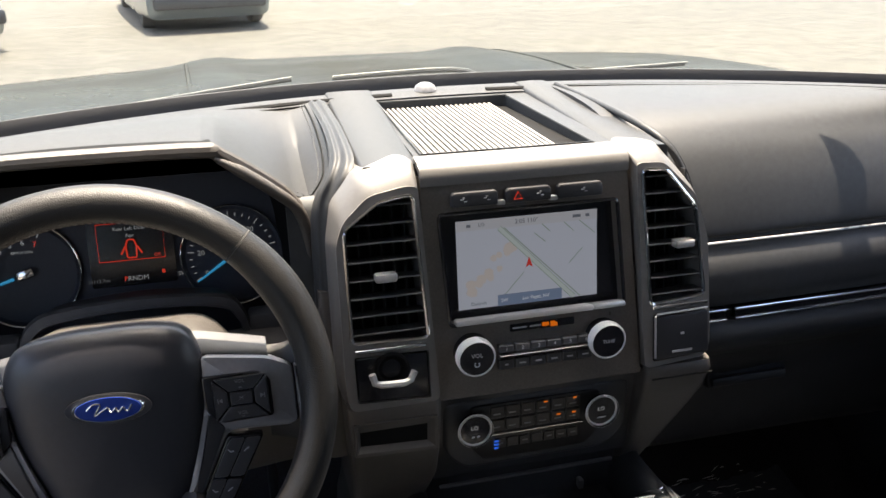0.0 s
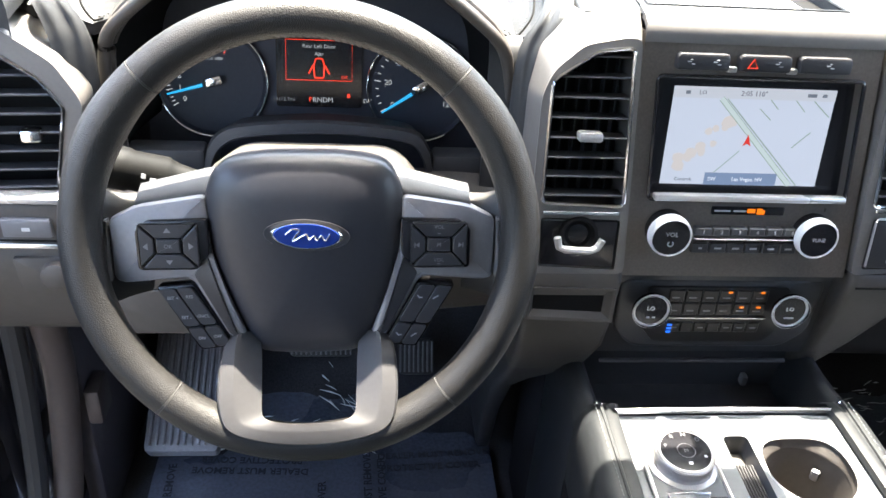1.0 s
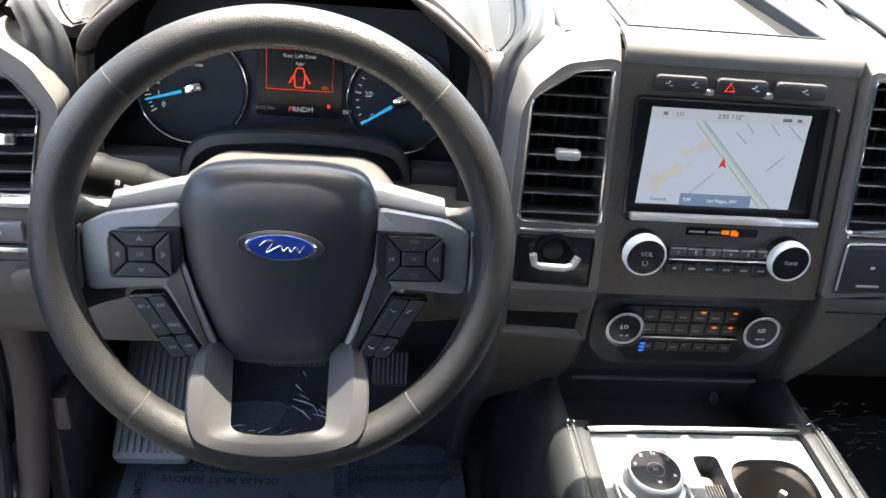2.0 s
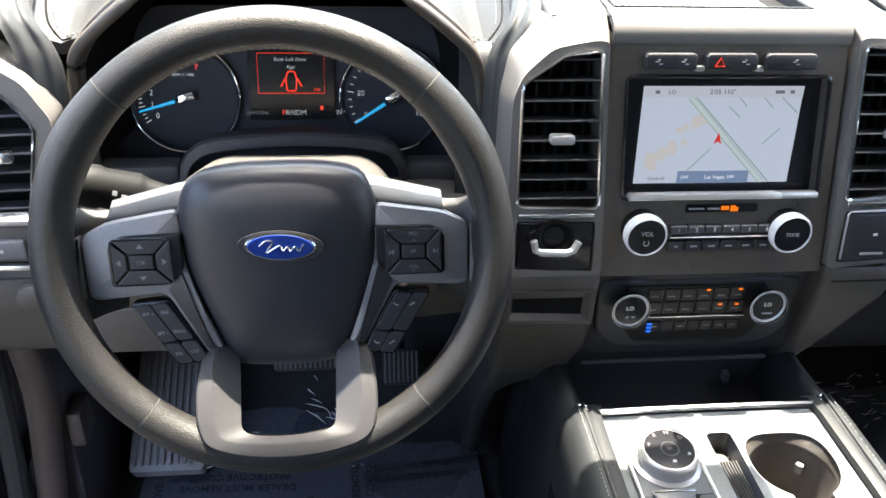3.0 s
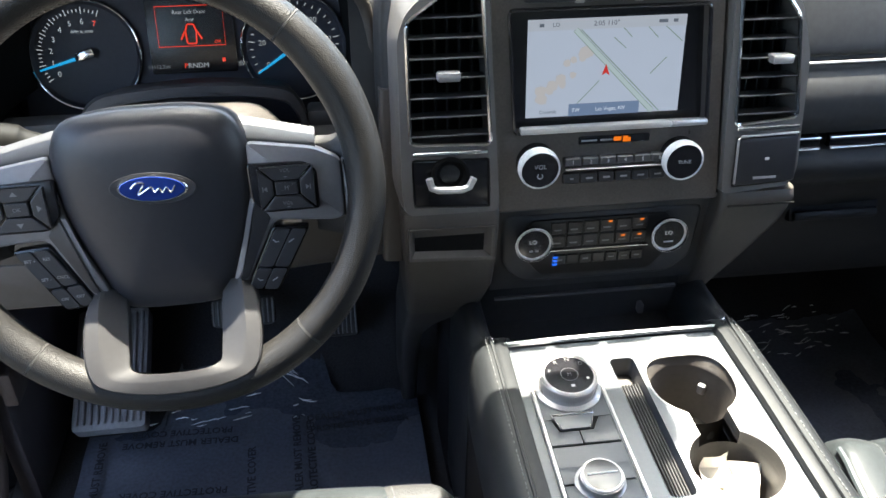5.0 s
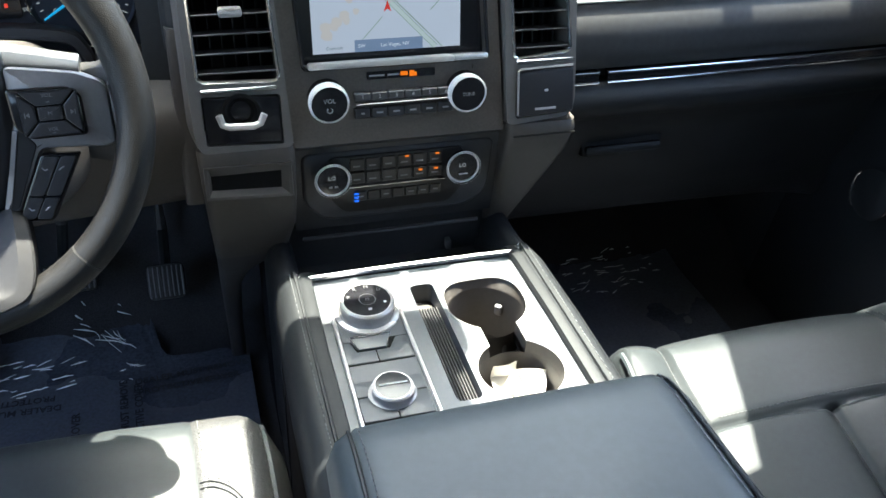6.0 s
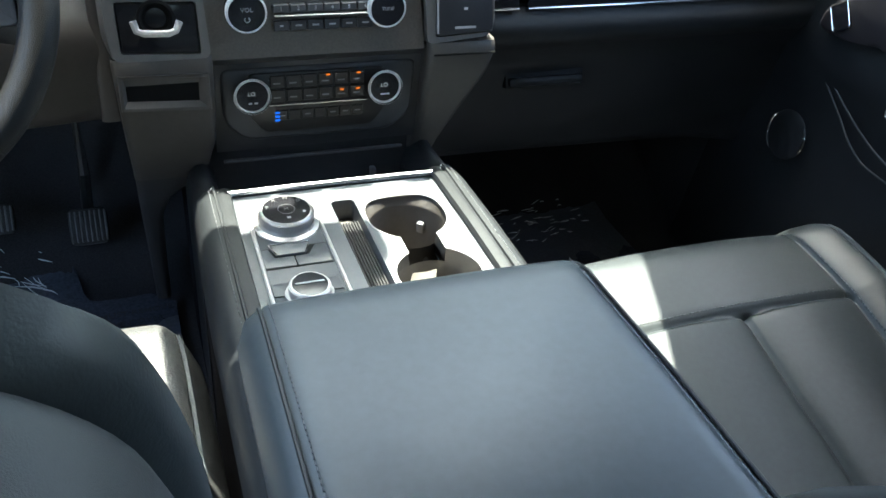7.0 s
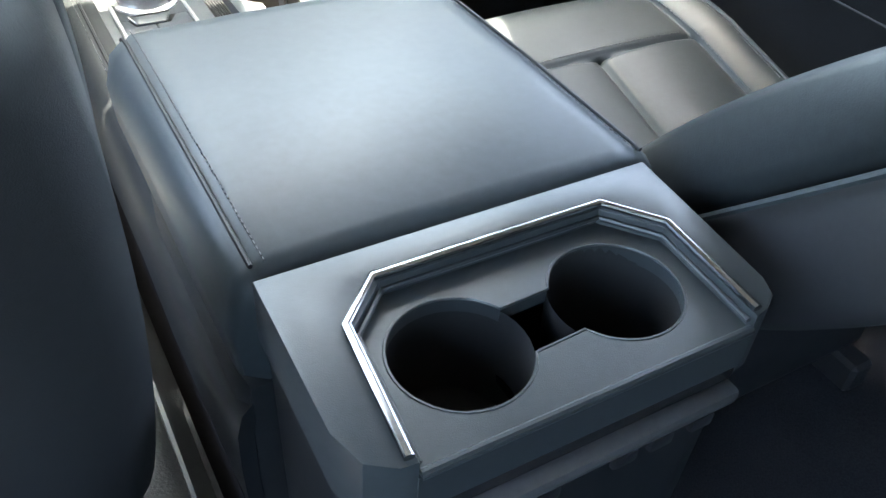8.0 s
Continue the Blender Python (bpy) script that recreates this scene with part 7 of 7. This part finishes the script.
pedal(-0.326, 1.335, 0.124, 0.064, 0.064, "ribbed black accelerator pedal")
pedal(-0.492, 1.330, 0.160, 0.110, 0.050, "ribbed black brake pedal")
ft = thing("footrest", (-0.72, 1.25, 0.1), "ribbed grey dead pedal footrest", "footrest")
fm = axes((-0.707, 1.248, 0.130), (1, 0, 0), (0, -0.5, 0.86))
part("pad", solid(rect(-0.058, -0.105, 0.058, 0.105, 0.01), 0.03, fm, 0.003), FOOT_GREY, ft)
for i in range(10):
    part("rib", rbox(B(), (-0.049 + 0.0109 * i, 0, 0.002), (0.005, 0.19, 0.007), 0.0015, 1, fm), FOOT_GREY, ft)

# ---- driver's doorway ----
jm = thing("door_jamb", (-0.84, 1.05, 0.0), "dark door jamb with rubber seal and hinge", "door jamb")
seal = smooth_path([(-0.820, 0.99, 0.60), (-0.832, 1.00, 0.49), (-0.846, 1.02, 0.38), (-0.860, 1.03, 0.25), (-0.868, 1.01, 0.12), (-0.868, 0.93, 0.04), (-0.868, 0.80, 0.02)], 6)
part("weatherstrip", tube(seal, 0.014, 10, up=(1, 0, 0)), RUBBER, jm)
trim = smooth_path([(-0.790, 1.00, 0.57), (-0.797, 1.01, 0.47), (-0.808, 1.04, 0.36), (-0.822, 1.05, 0.25), (-0.835, 1.04, 0.13), (-0.840, 0.98, 0.05)], 6)
part("kick_trim", tube(trim, 0.016, 12, up=(1, 0, 0), flat=1.3), TRIM_BROWN, jm)
part("jamb_panel", rbox(B(), (-0.885, 1.22, 0.33), (0.05, 0.22, 0.78), 0.02, 2), BODY_PAINT, jm)
for z in (0.20, 0.48):
    hg = part("hinge", rbox(B(), (-0.885, 1.10, z), (0.03, 0.06, 0.05), 0.006, 2), BODY_PAINT, jm)
    part("bolt", lathe([(0.009, 0), (0.008, 0.006), (0, 0.007)], 12, axes((-0.878, 1.07, z), (1, 0, 0), (0.4, -1, 0))), CHROME, hg)
bm = rbox(B(), (-0.985, 1.36, 0.24), (0.15, 0.44, 1.10), 0.05, 3)
part("fender", bm, BODY_PAINT, jm, "black painted front fender behind the jamb")
part("sill", rbox(B(), (-0.93, 0.45, -0.14), (0.14, 1.50, 0.24), 0.04, 3), BODY_PAINT, jm)
part("check_strap", tube(smooth_path([(-0.90, 1.13, 0.36), (-0.96, 1.10, 0.365), (-1.03, 1.05, 0.36)], 5), 0.007, 8), CHROME_DARK, jm, "shiny door check strap")
part("release_lever", rbox(B(), (-0.786, 1.085, 0.262), (0.022, 0.05, 0.06), 0.006, 2), TRIM_BROWN, jm)
part("kick_panel", rbox(B(), (-0.812, 1.25, 0.24), (0.03, 0.36, 0.46), 0.01, 2), KICK, jm)
dr = thing("driver_door", (-1.02, 1.1, 0.0), "open driver's door with black trim panel", "door")
om = pose(-0.93, 1.10, 0.0, 0, 0, 55)
part("panel", rbox(B(), (-0.52, 0.0, 0.40), (1.0, 0.10, 0.86), 0.03, 2, om), BODY_PAINT, dr)
part("inner_trim", rbox(B(), (-0.54, -0.06, 0.42), (0.92, 0.04, 0.74), 0.02, 2, om), PLASTIC, dr)
part("armrest", rbox(B(), (-0.55, -0.10, 0.50), (0.5, 0.07, 0.08), 0.02, 2, om), LEATHER, dr)

# ---- passenger door ----
pd = thing("passenger_door", (0.86, 0.6, 0.1), "closed black passenger door trim with speaker and switch", "door")
rows = []
for y in np.linspace(0.02, 1.20, 20):
    rows.append([(0.846 - 0.035 * math.exp(-((z - 0.52) / 0.07) ** 2) * (1 if y < 1.0 else max(0, 1 - (y - 1.0) / 0.1)) - 0.05 * max(0, (0.30 - z) / 0.3), y, z) for z in np.linspace(0.03, 0.83, 26)])
part("panel", sheet(rows, 0.01, (1, 0, 0)), DOOR_SKIN, pd, smooth=60)
pm_ = Matrix(((0, 0, -1, 0.795), (1, 0, 0, 0), (0, 1, 0, 0), (0, 0, 0, 1)))
grip = rounded([(0.985, 0.556), (0.975, 0.590), (0.945, 0.614), (0.88, 0.640), (0.50, 0.650), (0.20, 0.650), (0.20, 0.565), (0.60, 0.565), (0.86, 0.566), (0.94, 0.552)], 0.014)
part("pull", solid(grip, 0.05, pm_, 0.008, 3), PULL, pd, "smooth dark door pull panel")
sw2 = part("lock_switch", solid(rounded([(0.962, 0.594), (0.935, 0.612), (0.914, 0.578), (0.942, 0.562)], 0.004), 0.006, pm_ @ Matrix.Translation((0, 0, 0.004)), 0.002), GLOSS, pd)
part("switch_frame", tube([pm_ @ Vector((x, y, 0.0045)) for x, y in rounded([(0.963, 0.595), (0.935, 0.613), (0.913, 0.578), (0.942, 0.561)], 0.004)], 0.0009, 6, closed=True), CHROME, sw2)
spm = axes((0.838, 1.007, 0.350), (0, -1, 0), (-1, 0, 0.1))
sk = part("speaker", lathe([(0.0, 0.004), (0.040, 0.006), (0.044, 0.004)], 32, spm), DOOR_SKIN, pd)
for a0, a1 in ((145, 235), (-25, 40)):
    part("speaker_ring", tube([spm @ Vector((0.044 * math.cos(a), 0.044 * math.sin(a), 0.006)) for a in np.linspace(radians(a0), radians(a1), 16)], [0.0006] + [0.002] * 14 + [0.0006], 6), CHROME, sk)
for line in ([(0.956, 0.472), (0.909, 0.436), (0.855, 0.396), (0.775, 0.382), (0.40, 0.378)], [(0.946, 0.478), (0.868, 0.434), (0.787, 0.406), (0.69, 0.402)]):
    part("pocket_edge", tube(smooth_path([(0.826, y, z) for y, z in line], 5), 0.0016, 8), PRESET, pd)
hd = part("armrest_trim", solid(rounded([(0.808, 0.503), (0.802, 0.484), (0.30, 0.486), (0.30, 0.508), (0.800, 0.506)], 0.003), 0.03, pm_ @ Matrix.Translation((0, 0, -0.006)), 0.002), PULL, pd, "dark inlay with a bright edge along the door armrest")
part("bright_edge", tube([pm_ @ Vector((y, z, -0.005)) for y, z in ((0.800, 0.507), (0.8085, 0.503), (0.8035, 0.4845), (0.797, 0.4830), (0.30, 0.4855))], 0.0032, 8), CHROME, hd)
part("bright_line", tube([(0.800, y, 0.535) for y in np.linspace(0.768, 0.30, 8)], 0.0030, 8), CHROME, hd)

# ---- yellow tag at the foot of the windscreen ----
tg = thing("windscreen_tag", (-0.725, 1.20, 0.85), "bright yellow card tag standing on the dash by the glass", "tag")
tm_ = axes((-0.725, 1.20, 0.895), (1, 0.15, 0), (0.15, -0.8, 0.35))
part("card", solid(rect(-0.06, -0.035, 0.06, 0.035, 0.003), 0.012, tm_, 0.001), YELLOW, tg)
bars([(0.05, 0.018, 0.008), (0.05, -0.012, 0.008)], 0.010, tm_ @ Matrix.Translation((0, 0, 0.0008)), INK, tg)
